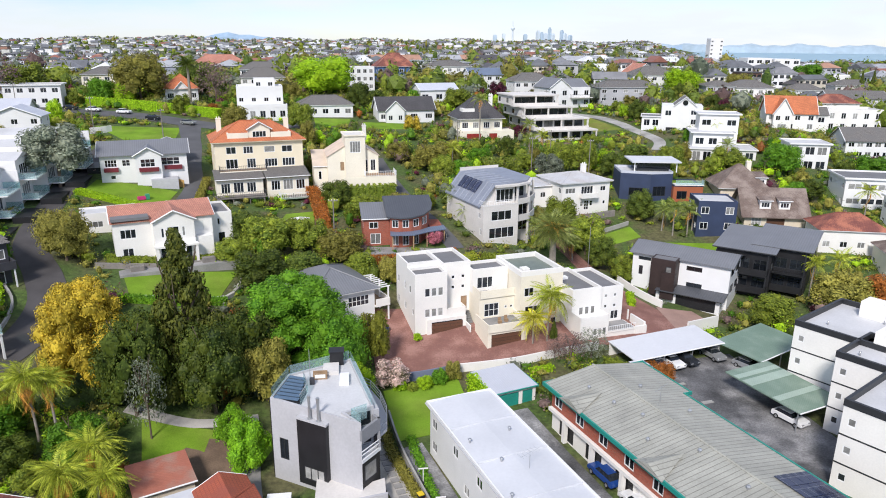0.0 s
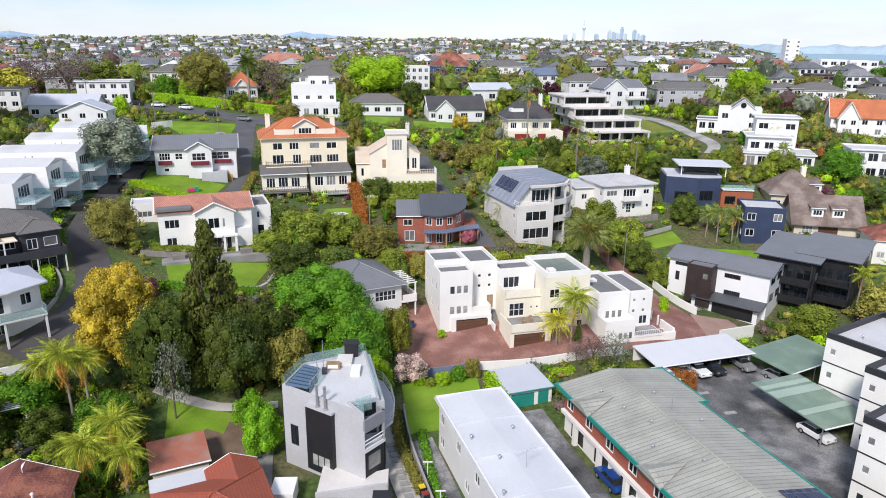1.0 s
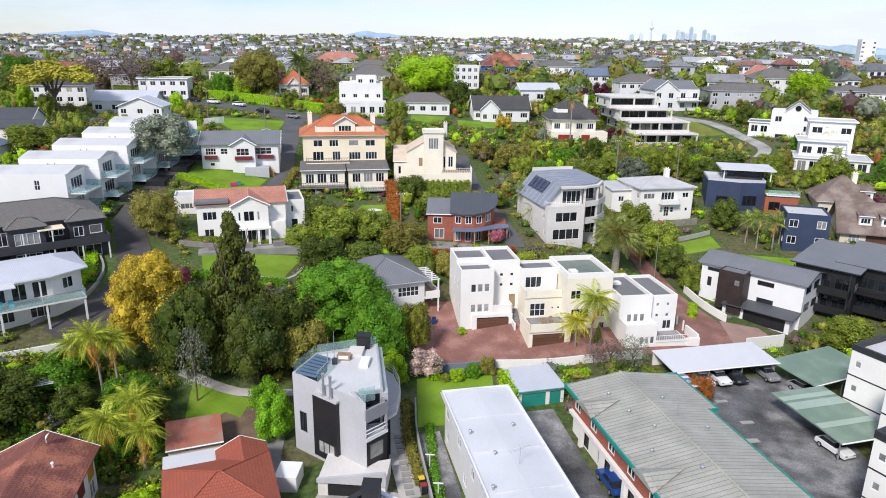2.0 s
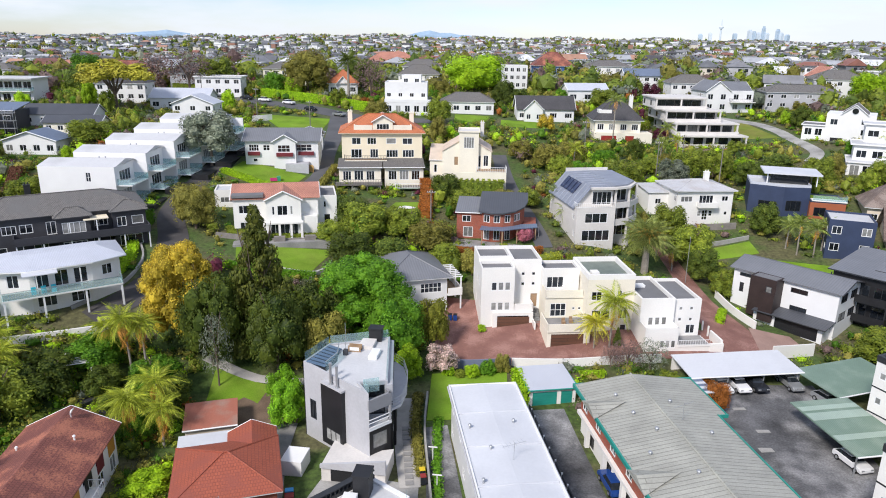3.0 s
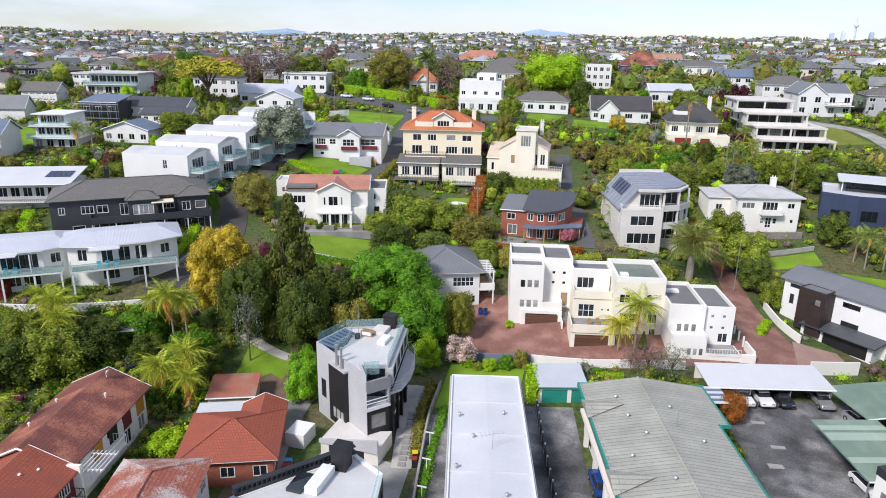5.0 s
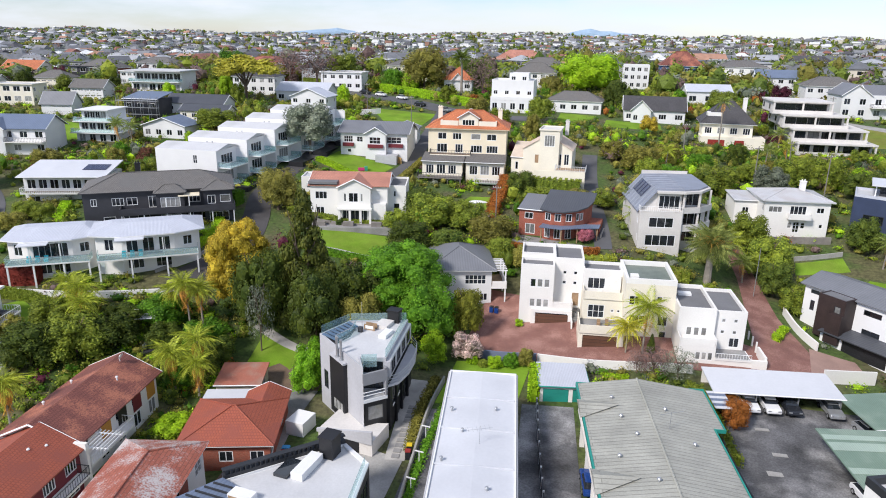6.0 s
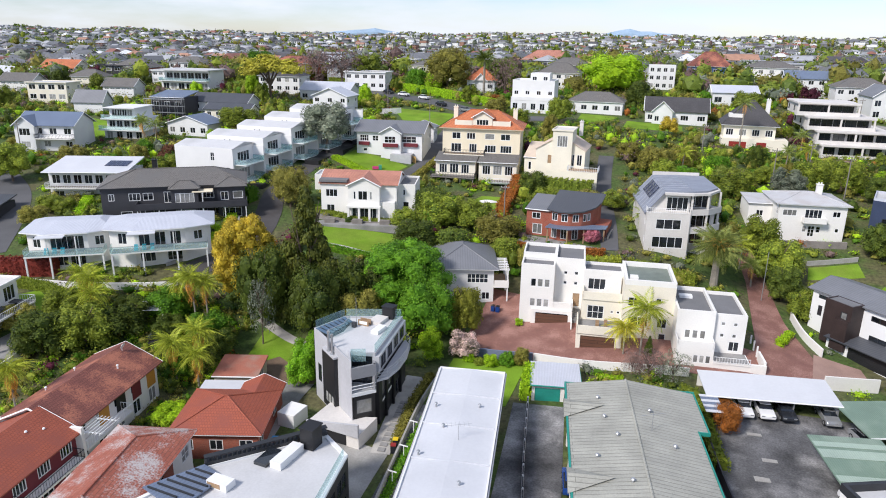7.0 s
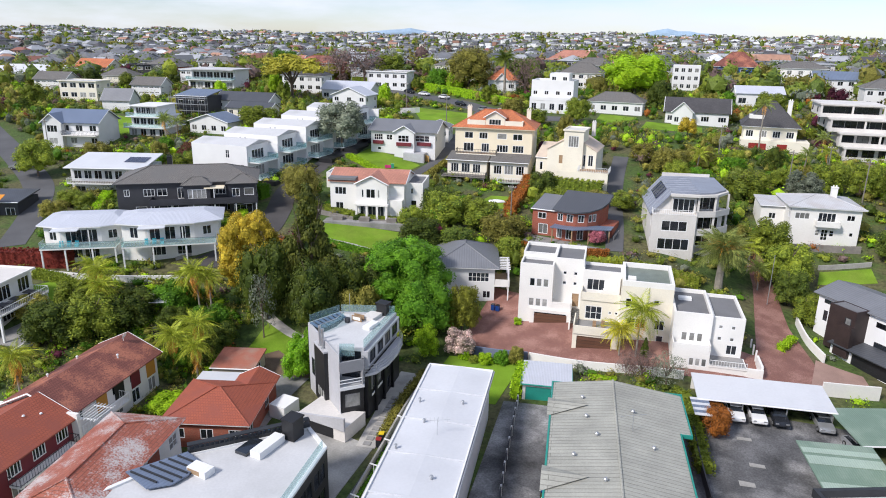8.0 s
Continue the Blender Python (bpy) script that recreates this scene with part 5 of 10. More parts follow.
    s.part("lift_housing", boxes((-0.2, 6.5, 8.0, 1.3, 7.7, 10.6), (-0.3, 6.4, 10.6, 1.4, 7.8, 10.72)), BLACK)
    table = s.part("bench_frame", boxes((-1.9, 3.3, 9.07, -0.4, 3.4, 9.8), (-1.9, 3.9, 9.07, -0.4, 4.0, 9.8)), TIMBER)
    s.part("bench_panel", boxes((-1.7, 3.27, 9.25, -0.6, 3.3, 9.65)), WHITE_TRIM, parent=table)
    s.part("deck_barrel", boxes((-2.2, 2.2, 9.07, -1.7, 2.7, 9.7)), CHARCOAL)
    bm = bmesh.new()
    tube(bm, (-2.2, 3.4, 9.0), (-2.2, 3.4, 12.6), 0.04, 0.03, 6)
    s.part("mast", bm, STEEL)
    # concrete garage with a wing wall that climbs to the corner
    s.poly([(-1.6, -8.6), (5.2, -8.8), (5.2, -4.6), (2.6, -5.6), (-1.5, -3.5)], -1.0, 1.9, STONE_GREY, {0: [(1.0, 5.2, 0.0, 1.7, 1, 1, "door:black")]}, name="garage", label="pale rendered garage with a stained flat top")
    bm = bmesh.new()
    v = [bm.verts.new(c) for c in ((-1.65, -8.9, 1.7), (5.3, -9.1, 1.7), (5.3, -9.1, 3.3), (-1.65, -8.9, 2.1), (-1.65, -8.62, 1.7), (5.3, -8.82, 1.7), (5.3, -8.82, 3.3), (-1.65, -8.62, 2.1))]
    for f in ((0, 1, 2, 3), (5, 4, 7, 6), (3, 2, 6, 7), (1, 5, 6, 2), (4, 0, 3, 7), (4, 5, 1, 0)):
        bm.faces.new([v[k] for k in f])
    s.part("wing_wall", bm, PALE_GREY)
    s.part("store", boxes((-6.2, -8.2, -1.0, -3.9, -5.4, 1.6)), WHITE_TRIM, "white garden store")
    return s


tower_house()
draped("tower_court", [(-12, 44), (2.5, 44), (0.5, 59), (-9.5, 60)], CONCRETE, "grey concrete forecourt between the modern houses", "paving", 0.05)
draped("earth_yard", [(-22.5, 67), (-15.6, 66), (-16.5, 73), (-22, 74)], SOIL, "bare earth yard beside the red-roofed house", "yard", 0.07)
lane("side_drive", [(-18.0, 68, 4.6), (-16.2, 61, 3.4), (-13.6, 53, 3.0), (-12.2, 46, 3.0)], PAVED, "worn concrete drive beside the red-roofed house", "driveway", 0.09)
lane("tower_path", [(-0.3, 58.5, 2.2), (-2.7, 67.5, 2.4), (-4.6, 76, 2.4)], GRAVEL, "pale gravel side path", "path", 0.09)
STONE = mesh_of("stepping_stone", boxes((-0.42, -0.36, 0, 0.42, 0.36, 0.08)), PAVED)
for i in range(11):
    x, y = -0.5 - 0.24 * i, 59.2 + 1.0 * i
    o = new("stepping_stone", STONE)
    o.matrix_basis = pose(x, y, ground_at(x, y) + 0.1, 0, 0, 14)
    tagged(o, "square grey stepping stone set in gravel", "paving stone", "stones of the side path")
fence("wall_side_white", [(4.6, 46), (1.6, 59), (-0.6, 69), (-1.6, 77)], 0.9, 0.22, CONCRETE, "pale concrete boundary wall")


# ---- the second black house at the foot of the drive ----
def black_house():
    s = House("black_house", -4, 43, 0, "black-clad modern house with a white flat roof deck", z=-2.8, trim=DARK_METAL)
    pts = [(-8.5, -10), (9.4, -10), (5.4, 6.4), (1.6, 8.6), (-5.6, -0.6)]
    s.take(-8.5, -10, 9, 8)
    s.poly(pts, -1.0, 6.2, BLACK, {1: panes(16.8, 4, 2.6, 3.4, 1.9, 2, 1, 4.5, 16.2) + panes(16.8, 3, 2.6, 0.4, 2.2, 2, 1, 4.5, 16.2)}, label="black clad walls")
    s.flat(pts, 6.2, 0.25, WHITE_CLEAN, WHITE_DECK, 0.4)
    # black slatted parapet along the north-west edge
    a, b = Vector((-5.6, -0.6)), Vector((1.6, 8.6))
    L, ang = (b - a).length, math.atan2(b.y - a.y, b.x - a.x)
    par = new("slatted_parapet", mesh_of("slatted_parapet", boxes((0, -0.3, 6.46, L, 0.3, 6.8), (0, -0.3, 7.2, L, 0.3, 7.32)), DARK_METAL))
    par.parent = s.ob
    par.location, par.rotation_euler = (a.x, a.y, 0), (0, 0, ang)
    one = mesh_of("slat", boxes((-0.05, -0.3, 6.8, 0.05, 0.3, 7.2)), DARK_METAL)
    for i in range(int(L / 0.45)):
        o = new("slat", one)
        o.parent, o.location = par, (0.2 + i * 0.45, 0, 0)
    s.part("chimney", boxes((0.6, 5.6, 6.3, 2.0, 7.2, 8.4), (0.5, 5.5, 8.4, 2.1, 7.3, 8.55)), BLACK)
    s.part("skylight", boxes((-1.8, 1.6, 6.27, -0.4, 4.2, 6.6)), GLASS)
    s.part("roof_bench", boxes((-0.1, 1.8, 6.27, 1.1, 5.4, 7.0)), WHITE_CLEAN)
    s.part("air_unit", boxes((-3.4, -2.8, 6.27, -1.2, -1.6, 6.95)), WHITE_CLEAN)
    s.part("timber_screen", boxes((-3.3, -2.83, 6.4, -1.9, -2.8, 6.85)), TIMBER)
    fan = bmesh.new()
    slab(fan, [(-8.0, -5.6), (-4.4, -6.4), (-2.9, -4.9), (-2.7, -3.2), (-3.6, -1.2), (-5.5, -0.7)], 6.5, 6.62)
    pg = s.part("pergola", fan, BLUE_IRON)
    for i in range(6):
        s.part("slat", boxes((-7.5 + i * 0.36, -5.5 + i * 0.75, 6.62, (-4.2, -3.1, -2.8, -2.9, -3.2, -3.6)[i], -5.38 + i * 0.75, 6.78)), DARK_METAL, parent=pg)
    g = s.part("glass_screen", boxes((-3.5, -9.6, 6.5, 8.7, -9.58, 7.5)), GLAZE)
    gl = new("glass_screen", mesh_of("glass_screen", boxes((1.0, 0.28, 6.5, 16.5, 0.3, 7.4)), GLAZE))
    gl.parent = s.ob
    gl.location, gl.rotation_euler = (9.4, -10, 0), (0, 0, math.atan2(16.4, -4.0))
    return s


black_house()


# ---- the long white-roofed building ----
def long_building():
    s = House("long_white_building", 2.1, 69.1, 15.2, "long white-walled building with a low white sheet roof", z=-2.3)
    s.vol(0.35, -36, 7.4, -0.3, -1.0, 6.0, WHITE_B, W=panes(35.7, 7, 1.3, 3.6, 1.2) + panes(35.7, 5, 1.3, 0.9, 1.2), N=panes(7.05, 2, 1.4, 3.6, 1.1))
    bm = bmesh.new()
    for x0, x1, za, zb in ((0.15, 3.85, 6.16, 6.36), (3.85, 7.6, 6.36, 6.16)):
        v = [bm.verts.new(c) for c in ((x0, -36.2, za), (x1, -36.2, zb), (x1, -0.1, zb), (x0, -0.1, za))]
        bm.faces.new(v)
    s.part("roof", bm, WHITE_IRON)
    s.part("fascia", boxes((0.0, -36.2, 5.9, 0.15, 0.05, 6.34), (7.6, -36.2, 5.9, 7.75, 0.05, 6.34), (0.15, -0.1, 5.9, 7.6, 0.05, 6.34)), WHITE_CLEAN)
    g = bmesh.new()
    tube(g, (-0.1, -36, 6.1), (-0.1, 0, 6.1), 0.09, 0.09, 6)
    tube(g, (7.85, -36, 6.1), (7.85, 0, 6.1), 0.09, 0.09, 6)
    s.part("gutter", g, PALE_GREY)
    for y in (-6.2, -12.4, -18.6, -24.8, -31):
        s.part("roof_seam", boxes((0.2, y - 0.03, 6.2, 3.84, y + 0.03, 6.37), (3.86, y - 0.03, 6.2, 7.55, y + 0.03, 6.37)), WHITE_IRON)
    for x, y in ((5.6, -8.5), (2.4, -13), (0.8, -18), (5.2, -22), (1.0, -9)):
        s.pipe(x, y, 6.25, 0.35, 0.1)
    a = bmesh.new()
    tube(a, (4.2, -15, 6.3), (4.2, -15, 8.2), 0.025, 0.02, 5)
    tube(a, (3.0, -15.4, 8.0), (5.4, -14.6, 8.0), 0.02, 0.02, 4)
    for i in range(6):
        tube(a, (3.2 + i * 0.4, -15.7 + i * 0.13, 8.0), (3.0 + i * 0.4, -14.8 + i * 0.13, 8.0), 0.015, 0.015, 4)
    s.part("aerial", a, STEEL)
    return s


long_building()
draped("side_drive", [(16.8, 40), (24.5, 40), (15.6, 77), (9.4, 75.5)], ASPHALT, "worn grey asphalt drive between the buildings", "driveway", 0.05)
draped("west_drive", [(3.5, 46), (8.2, 46), (1.8, 71), (-0.6, 70)], ASPHALT, "dark narrow side yard", "driveway", 0.05)
draped("back_lawn", [(-0.8, 71.5), (8.8, 74.2), (8.0, 86.0), (-2.0, 83)], LAWN, "patch of mown lawn behind the long building", "lawn", 0.07)
fence("fence_drive", [(20.2, 45), (15.0, 62), (11.3, 75.4)], 1.25, 0.12, CHARCOAL, "dark fence between two drives", "fence")
_post = mesh_of("fence_post", boxes((-0.09, -0.09, -0.3, 0.09, 0.09, 1.4)), WHITE_TRIM)
for q, side, w in ribbon([(20.2, 45, 0), (15.0, 62, 0), (11.3, 75.4, 0)], 1.9):
    o = new("fence_post", _post)
    o.location = (q.x, q.y, ground_at(q.x, q.y))
    tagged(o, "white post of the drive's fence", "post", "drive fence posts")


# ---- small garage with teal doors ----
def garage():
    s = House("teal_garage", 13.3, 80.6, 17, "small flat-roofed garage with teal doors", z=-2.3, category="garage", trim=TEAL)
    s.vol(-3.0, -2.9, 3.0, 2.9, -1.0, 2.2, WHITE, S=[(0.4, 3.6, 0.0, 1.9, 1, 1, "door:teal"), (4.1, 5.6, 0.0, 1.9, 1, 1, "door:teal")])
    s.mono(-3.0, -2.9, 3.0, 2.9, 2.2, 2.45, PALE_IRON, 0.2, 0.16, TEAL)
    s.part("fascia", boxes((-3.25, -3.2, 2.1, -3.2, 3.2, 2.5), (3.2, -3.2, 2.1, 3.25, 3.2, 2.5)), TEAL)
    return s


garage()
hedge([(10.6, 76.5), (9.4, 82)], 2.4, 0.9, LEAF_LIME, "clipped bright green hedge beside the garage")


# ---- brick units under a big sand-coloured roof ----
def brick_units():
    s = House("brick_units", 16.7, 73.0, 16.0, "two-storey red brick and white units under a sand-coloured tiled roof", z=-2.4)
    ww = []
    for i in range(7):
        v = 25.2 - i * 3.9
        ww += [(v - 1.9, v - 0.2, 3.4, 4.9, 2), ]
    low = []
    for i in range(5):
        low.append((1.5 + i * 5.2, 4.4 + i * 5.2, 0.0, 2.1, 1, 1, "door:black"))
    s.vol(0.6, -33, 12.0, -0.6, -1.0, 2.5, WHITE, W=low, N=panes(11.4, 3, 1.2, 0.9, 1.1), E=panes(32.4, 7, 1.4, 0.8, 1.2))
    s.vol(0.45, -33, 12.0, -0.55, 2.5, 5.5, BRICK, W=panes(32.45, 8, 1.5, 3.3, 1.5, 2), N=panes(11.5, 3, 1.3, 3.4, 1.2), E=panes(32.4, 8, 1.5, 3.3, 1.3), take=False)
    s.vol(12.0, -7.6, 13.4, -0.6, -1.0, 5.5, BRICK, E=panes(7, 2, 1.4, 3.4, 1.2))
    s.part("fascia", boxes((-0.45, -33.4, 5.35, -0.26, 0.3, 5.8), (-0.26, 0.13, 5.35, 14.1, 0.3, 5.8), (13.96, -8.2, 5.3, 14.1, 0.13, 5.7), (12.86, -33.4, 5.35, 13.0, -8.2, 5.8), (12.86, -8.34, 5.35, 14.1, -8.2, 5.75)), TEAL, "teal painted fascia")
    m = 6.4
    bm = bmesh.new()
    h0, h1 = 5.72, 6.75
    A = [bm.verts.new(c) for c in ((-0.25, -33.5, h0), (m, -33.5, h1), (m, 0.12, h1), (-0.25, 0.12, h0))]
    bm.faces.new((A[0], A[1], A[2], A[3]))
    B = [bm.verts.new(c) for c in ((m, -33.5, h1), (12.85, -33.5, h0), (12.85, -8.1, h0), (13.95, -8.1, h0 - 0.1), (13.95, 0.12, h0 - 0.1), (m, 0.12, h1))]
    bm.faces.new(B)
    s.part("roof", bm, TILE_SAND)
    bm = bmesh.new()
    bm.faces.new([bm.verts.new(c) for c in ((13.9, 0.0, 5.5), (-0.2, 0.0, 5.5), (-0.2, 0.0, 5.7), (m, 0.0, 6.71), (13.9, 0.0, 5.6))])
    bm.faces.new([bm.verts.new(c) for c in ((-0.2, -33.2, 5.5), (12.8, -33.2, 5.5), (12.8, -33.2, 5.7), (m, -33.2, 6.71), (-0.2, -33.2, 5.7))])
    s.part("gable_wall", bm, WHITE)
    # small cross gables over the west wall and the east wing
    for y in (-5.6, -18.5):
        bm = bmesh.new()
        v = [bm.verts.new(c) for c in ((-0.7, y - 2.0, 5.75), (-0.7, y, 6.5), (3.6, y, 6.5), (-0.7, y + 2.0, 5.75))]
        bm.faces.new((v[0], v[2], v[1]))
        bm.faces.new((v[1], v[2], v[3]))
        bm.faces.new((v[0], v[1], v[3]))
        s.part("cross_gable", bm, TILE_SAND)
    bm = bmesh.new()
    tube(bm, (m, -33.4, h1 + 0.03), (m, 0.1, h1 + 0.03), 0.12, 0.12, 6)
    s.part("ridge_capping", bm, TILE_SAND)
    slope = (h1 - h0) / (m + 0.25)
    for x, y in ((3.4, -8), (4.4, -11.5), (2.2, -15), (5.0, -19), (8.2, -6.4), (9.8, -12.5), (3.0, -4), (4.8, -25)):
        z = h0 + (x + 0.25) * slope if x < m else h1 - (x - m) * slope
        s.pipe(x, y, z, 0.3, 0.12)
    for i in range(4):
        for j in range(3):
            x0, y0 = 8.4 + i * 1.06, -29.6 + j * 1.72
            pn = bmesh.new()
            box(pn, x0, y0, 0, x0 + 1.0, y0 + 1.65, 0.05)
            for q in pn.verts:
                q.co.z += h1 - (q.co.x - m) * slope + 0.1
            s.part("solar_panel", pn, SOLAR, "dark blue solar panel")
    a = bmesh.new()
    zz = h1 - 1.5 * slope
    tube(a, (7.9, -10, zz), (7.9, -10, zz + 2.0), 0.03, 0.03, 5)
    tube(a, (6.6, -10.5, zz + 1.8), (9.2, -9.5, zz + 1.8), 0.025, 0.025, 4)
    s.part("aerial", a, STEEL)
    # white arcade posts at the ground floor
    for i in range(6):
        s.part("post", boxes((0.0, -4.0 - i * 5.2, -0.6, 0.5, -3.5 - i * 5.2, 2.5)), WHITE)
    s.part("arcade_beam", boxes((-0.02, -33, 2.5, 0.44, -0.6, 2.9)), WHITE)
    return s


brick_units()
hedge([(33.2, 83.5), (34.4, 80.0)], 2.2, 1.6, LEAF_RUST, "rust-red shrub mass beside the carport")

# ---- car court and carports ----
PALE_SHEET = ribbed("pale_green_sheet", (0.34, 0.43, 0.36), 0.25, 0.5, 0.0)
draped("car_court", [(36.5, 55.5), (50, 62.5), (48.5, 88), (30.8, 84)], ASPHALT, "worn and patched asphalt car court", "paving", 0.06)
draped("car_court_west", [(31.5, 71), (37, 60), (34, 84), (30.2, 84)], ASPHALT, "worn asphalt edge of the car court", "paving", 0.055)
for x, y, a in ((38.9, 76.2, 12), (38.2, 72.3, 14), (37.2, 80.5, 12)):
    t = new("asphalt_patch", mesh_of("asphalt_patch", boxes((-0.8, -0.45, 0.03, 0.8, 0.45, 0.075)), CONCRETE))
    t.matrix_basis = pose(x, y, ground_at(x, y), 0, 0, a)
    tagged(t, "pale concrete patch in the asphalt", "patch", kind="structure")
fence("fence_court", [(31.8, 78.5), (34.2, 70), (38.2, 57)], 1.3, 0.15, CHARCOAL, "dark boundary fence beside the car court", "fence")


def carport(x, y, ang, w, d, top, z_lo, z_hi, label, post, zb=-2.45, walls=True):
    s = House("carport", x, y, ang, label, z=zb, category="carport", group="carports")
    s.mono(-w / 2, -d / 2, w / 2, d / 2, z_lo, z_hi, top, 0.15, 0.14)
    n = max(2, int(w / 5) + 1)
    for i in range(n):
        px = -w / 2 + 0.2 + (w - 0.4) * i / (n - 1)
        s.posts([(px, -d / 2 + 0.3)], -0.3, z_lo + 0.05, post, 0.06)
    if walls:
        s.part("back_wall", boxes((-w / 2, d / 2 - 0.2, -0.5, w / 2, d / 2, z_hi)), WHITE)
        s.part("side_wall", boxes((w / 2 - 0.2, -d / 2 + 0.4, -0.5, w / 2, d / 2 - 0.2, z_lo)), WHITE)
    s.take(-w / 2, -d / 2, w / 2, d / 2)
    return s


carport(38.2, 87.2, 15.5, 15.2, 5.8, WHITE_IRON, 3.1, 3.45, "white flat-roofed carport over parked cars", STEEL)
for k, (c, lb) in enumerate(((CAR_WHITE, "white hatchback parked under the carport"), (CAR_WHITE, "second white car parked under the carport"), (CAR_DARK, "dark car parked under the carport"), (None, ""), (CAR_SILVER, "silver saloon parked under the carport"))):
    if c:
        u = -3.4 + k * 2.45
        car(38.2 + u * math.cos(radians(15.5)) + 0.8, 85.3 + u * math.sin(radians(15.5)), 105.5, c, lb, 0.1)
carport(52.2, 86.6, 27, 11.4, 7.0, GREEN_IRON, 2.7, 3.1, "faded green iron roof of a carport", STEEL, walls=False)
cp = carport(47.6, 74.3, 18, 7.4, 10.8, GREEN_IRON, 2.5, 2.8, "green iron carport with paler roof sheets", STEEL, walls=False)
for v, w_ in ((-2.6, 1.0), (1.4, 1.5), (3.4, 0.9)):
    pn = boxes((-3.8, v, 0, 3.8, v + w_, 0.03))
    for q in pn.verts:
        q.co.z += 2.655 + (q.co.y + 5.55) * 0.3 / 11.1
    cp.part("roof_sheet", pn, PALE_SHEET, "paler translucent roof sheet")
car(46.6, 70.6, 110, CAR_WHITE, "white car under the green carport", 0.1)
car(48.8, 83.6, 117, CAR_SILVER, "pale car under the green carport", 0.1)
car(21.6, 57.0, -74, CAR_WHITE, "white van parked beside the brick units", z=-2.4)
car(20.1, 62.0, -74, CAR_BLUE, "blue hatchback parked beside the brick units", z=-2.4)


# ---- pale apartment blocks with dark bands ----
def apartments(x, y, ang, w, d, label):
    s = House("apartment_block", x, y, ang, label, z=-2.5, group="apartment blocks")
    S, W = [], []
    for i in range(3):
        v = 0.9 + i * 3.1
        S += panes(w, max(2, int(w / 4)), 1.4, v, 1.3, 2, 1, glass=CURTAIN)
        W += panes(d, max(2, int(d / 4.2)), 0.8, v + 0.3, 0.9, 1, 1, glass=CURTAIN if i else None)
    s.vol(-w / 2, -d / 2, w / 2, d / 2, -1.0, 9.4, IVORY if w < 5 else WHITE, S=S, W=W)
    P = [(-w / 2, -d / 2), (w / 2, -d / 2), (w / 2, d / 2), (-w / 2, d / 2)]
    for z in (3.0, 6.2):
        o = shrunk(P, -0.03)
        s.plate(o, z, z + 0.16, DARK_METAL, "floor_band")
    s.flat(P, 9.4, 0.75, DARK_METAL, WHITE_DECK, 0.35, 0.06)
    s.pipe(-w / 4, d / 4, 9.5, 0.4)
    s.pipe(w / 5, -d / 6, 9.5, 0.4)
    s.part("stair_head", boxes((w / 2 - 3.4, -1.5, 9.47, w / 2 - 0.6, 1.6, 11.6)), WHITE)
    return s


apartments(58.8, 76.5, 30, 13.0, 10.5, "pale three-storey apartment block with dark parapet bands")
apartments(55.0, 68.0, 30, 9.0, 6.5, "lower pale apartment wing with dark parapet bands")
apartments(53.5, 57.5, 30, 18.0, 12.0, "large pale apartment block with a white roof and dark bands")


# ---- white, brown and black modern houses by the lane ----
def modern_pair():
    s = House("modern_house", 44.2, 114.5, -41.5, "white modern house with a dark brown stair tower and grey roof", z=-1.6, trim=DARK_METAL)
    # local x runs along the street side, y away from the lane
    s.vol(0, 0, 16.5, 8.2, -1.0, 7.6, WHITE_CLEAN, S=[(1.0, 3.2, 6.3, 6.9, 2), (1.2, 1.9, 3.6, 5.2, 1), (9.4, 12.0, 5.8, 6.6, 2), (9.6, 12.2, 2.9, 3.7, 2)], E=[(1.0, 3.4, 5.6, 7.0, 2), (4.6, 7.2, 5.6, 7.0, 3), (1.0, 3.6, 2.6, 4.0, 2), (4.6, 7.2, 2.6, 4.0, 3)])
    s.gable(0, 0, 16.5, 8.2, 7.6, 1.1, GREY_IRON, WHITE_CLEAN, "x", 0.6, 0.16)
    s.vol(4.0, -2.6, 8.2, 0.0, 1.2, 7.6, DARK_BROWN, W=[(0.8, 1.6, 5.6, 6.6, 1)], S=[(2.6, 3.6, 5.4, 6.6, 1, 1, CURTAIN), (2.6, 3.6, 2.2, 3.6, 1, 1, CURTAIN)], label="dark brown clad stair tower")
    s.flat([(4.0, -2.6), (8.2, -2.6), (8.2, 0.0), (4.0, 0.0)], 7.6, 0.15, DARK_BROWN, MEMBRANE)
    s.vol(6.2, -3.4, 8.4, -2.6, 1.0, 5.6, DARK_BROWN, take=False)
    s.vol(5.4, -2.8, 16.0, 0.0, -1.0, 2.3, WHITE_CLEAN, S=[(3.4, 9.9, 0.05, 2.05, 1, 1, "door:black")])
    s.mono(5.6, -3.4, 16.4, 0.0, 2.35, 2.8, CHAR_IRON, 0.2, 0.16)
    return s


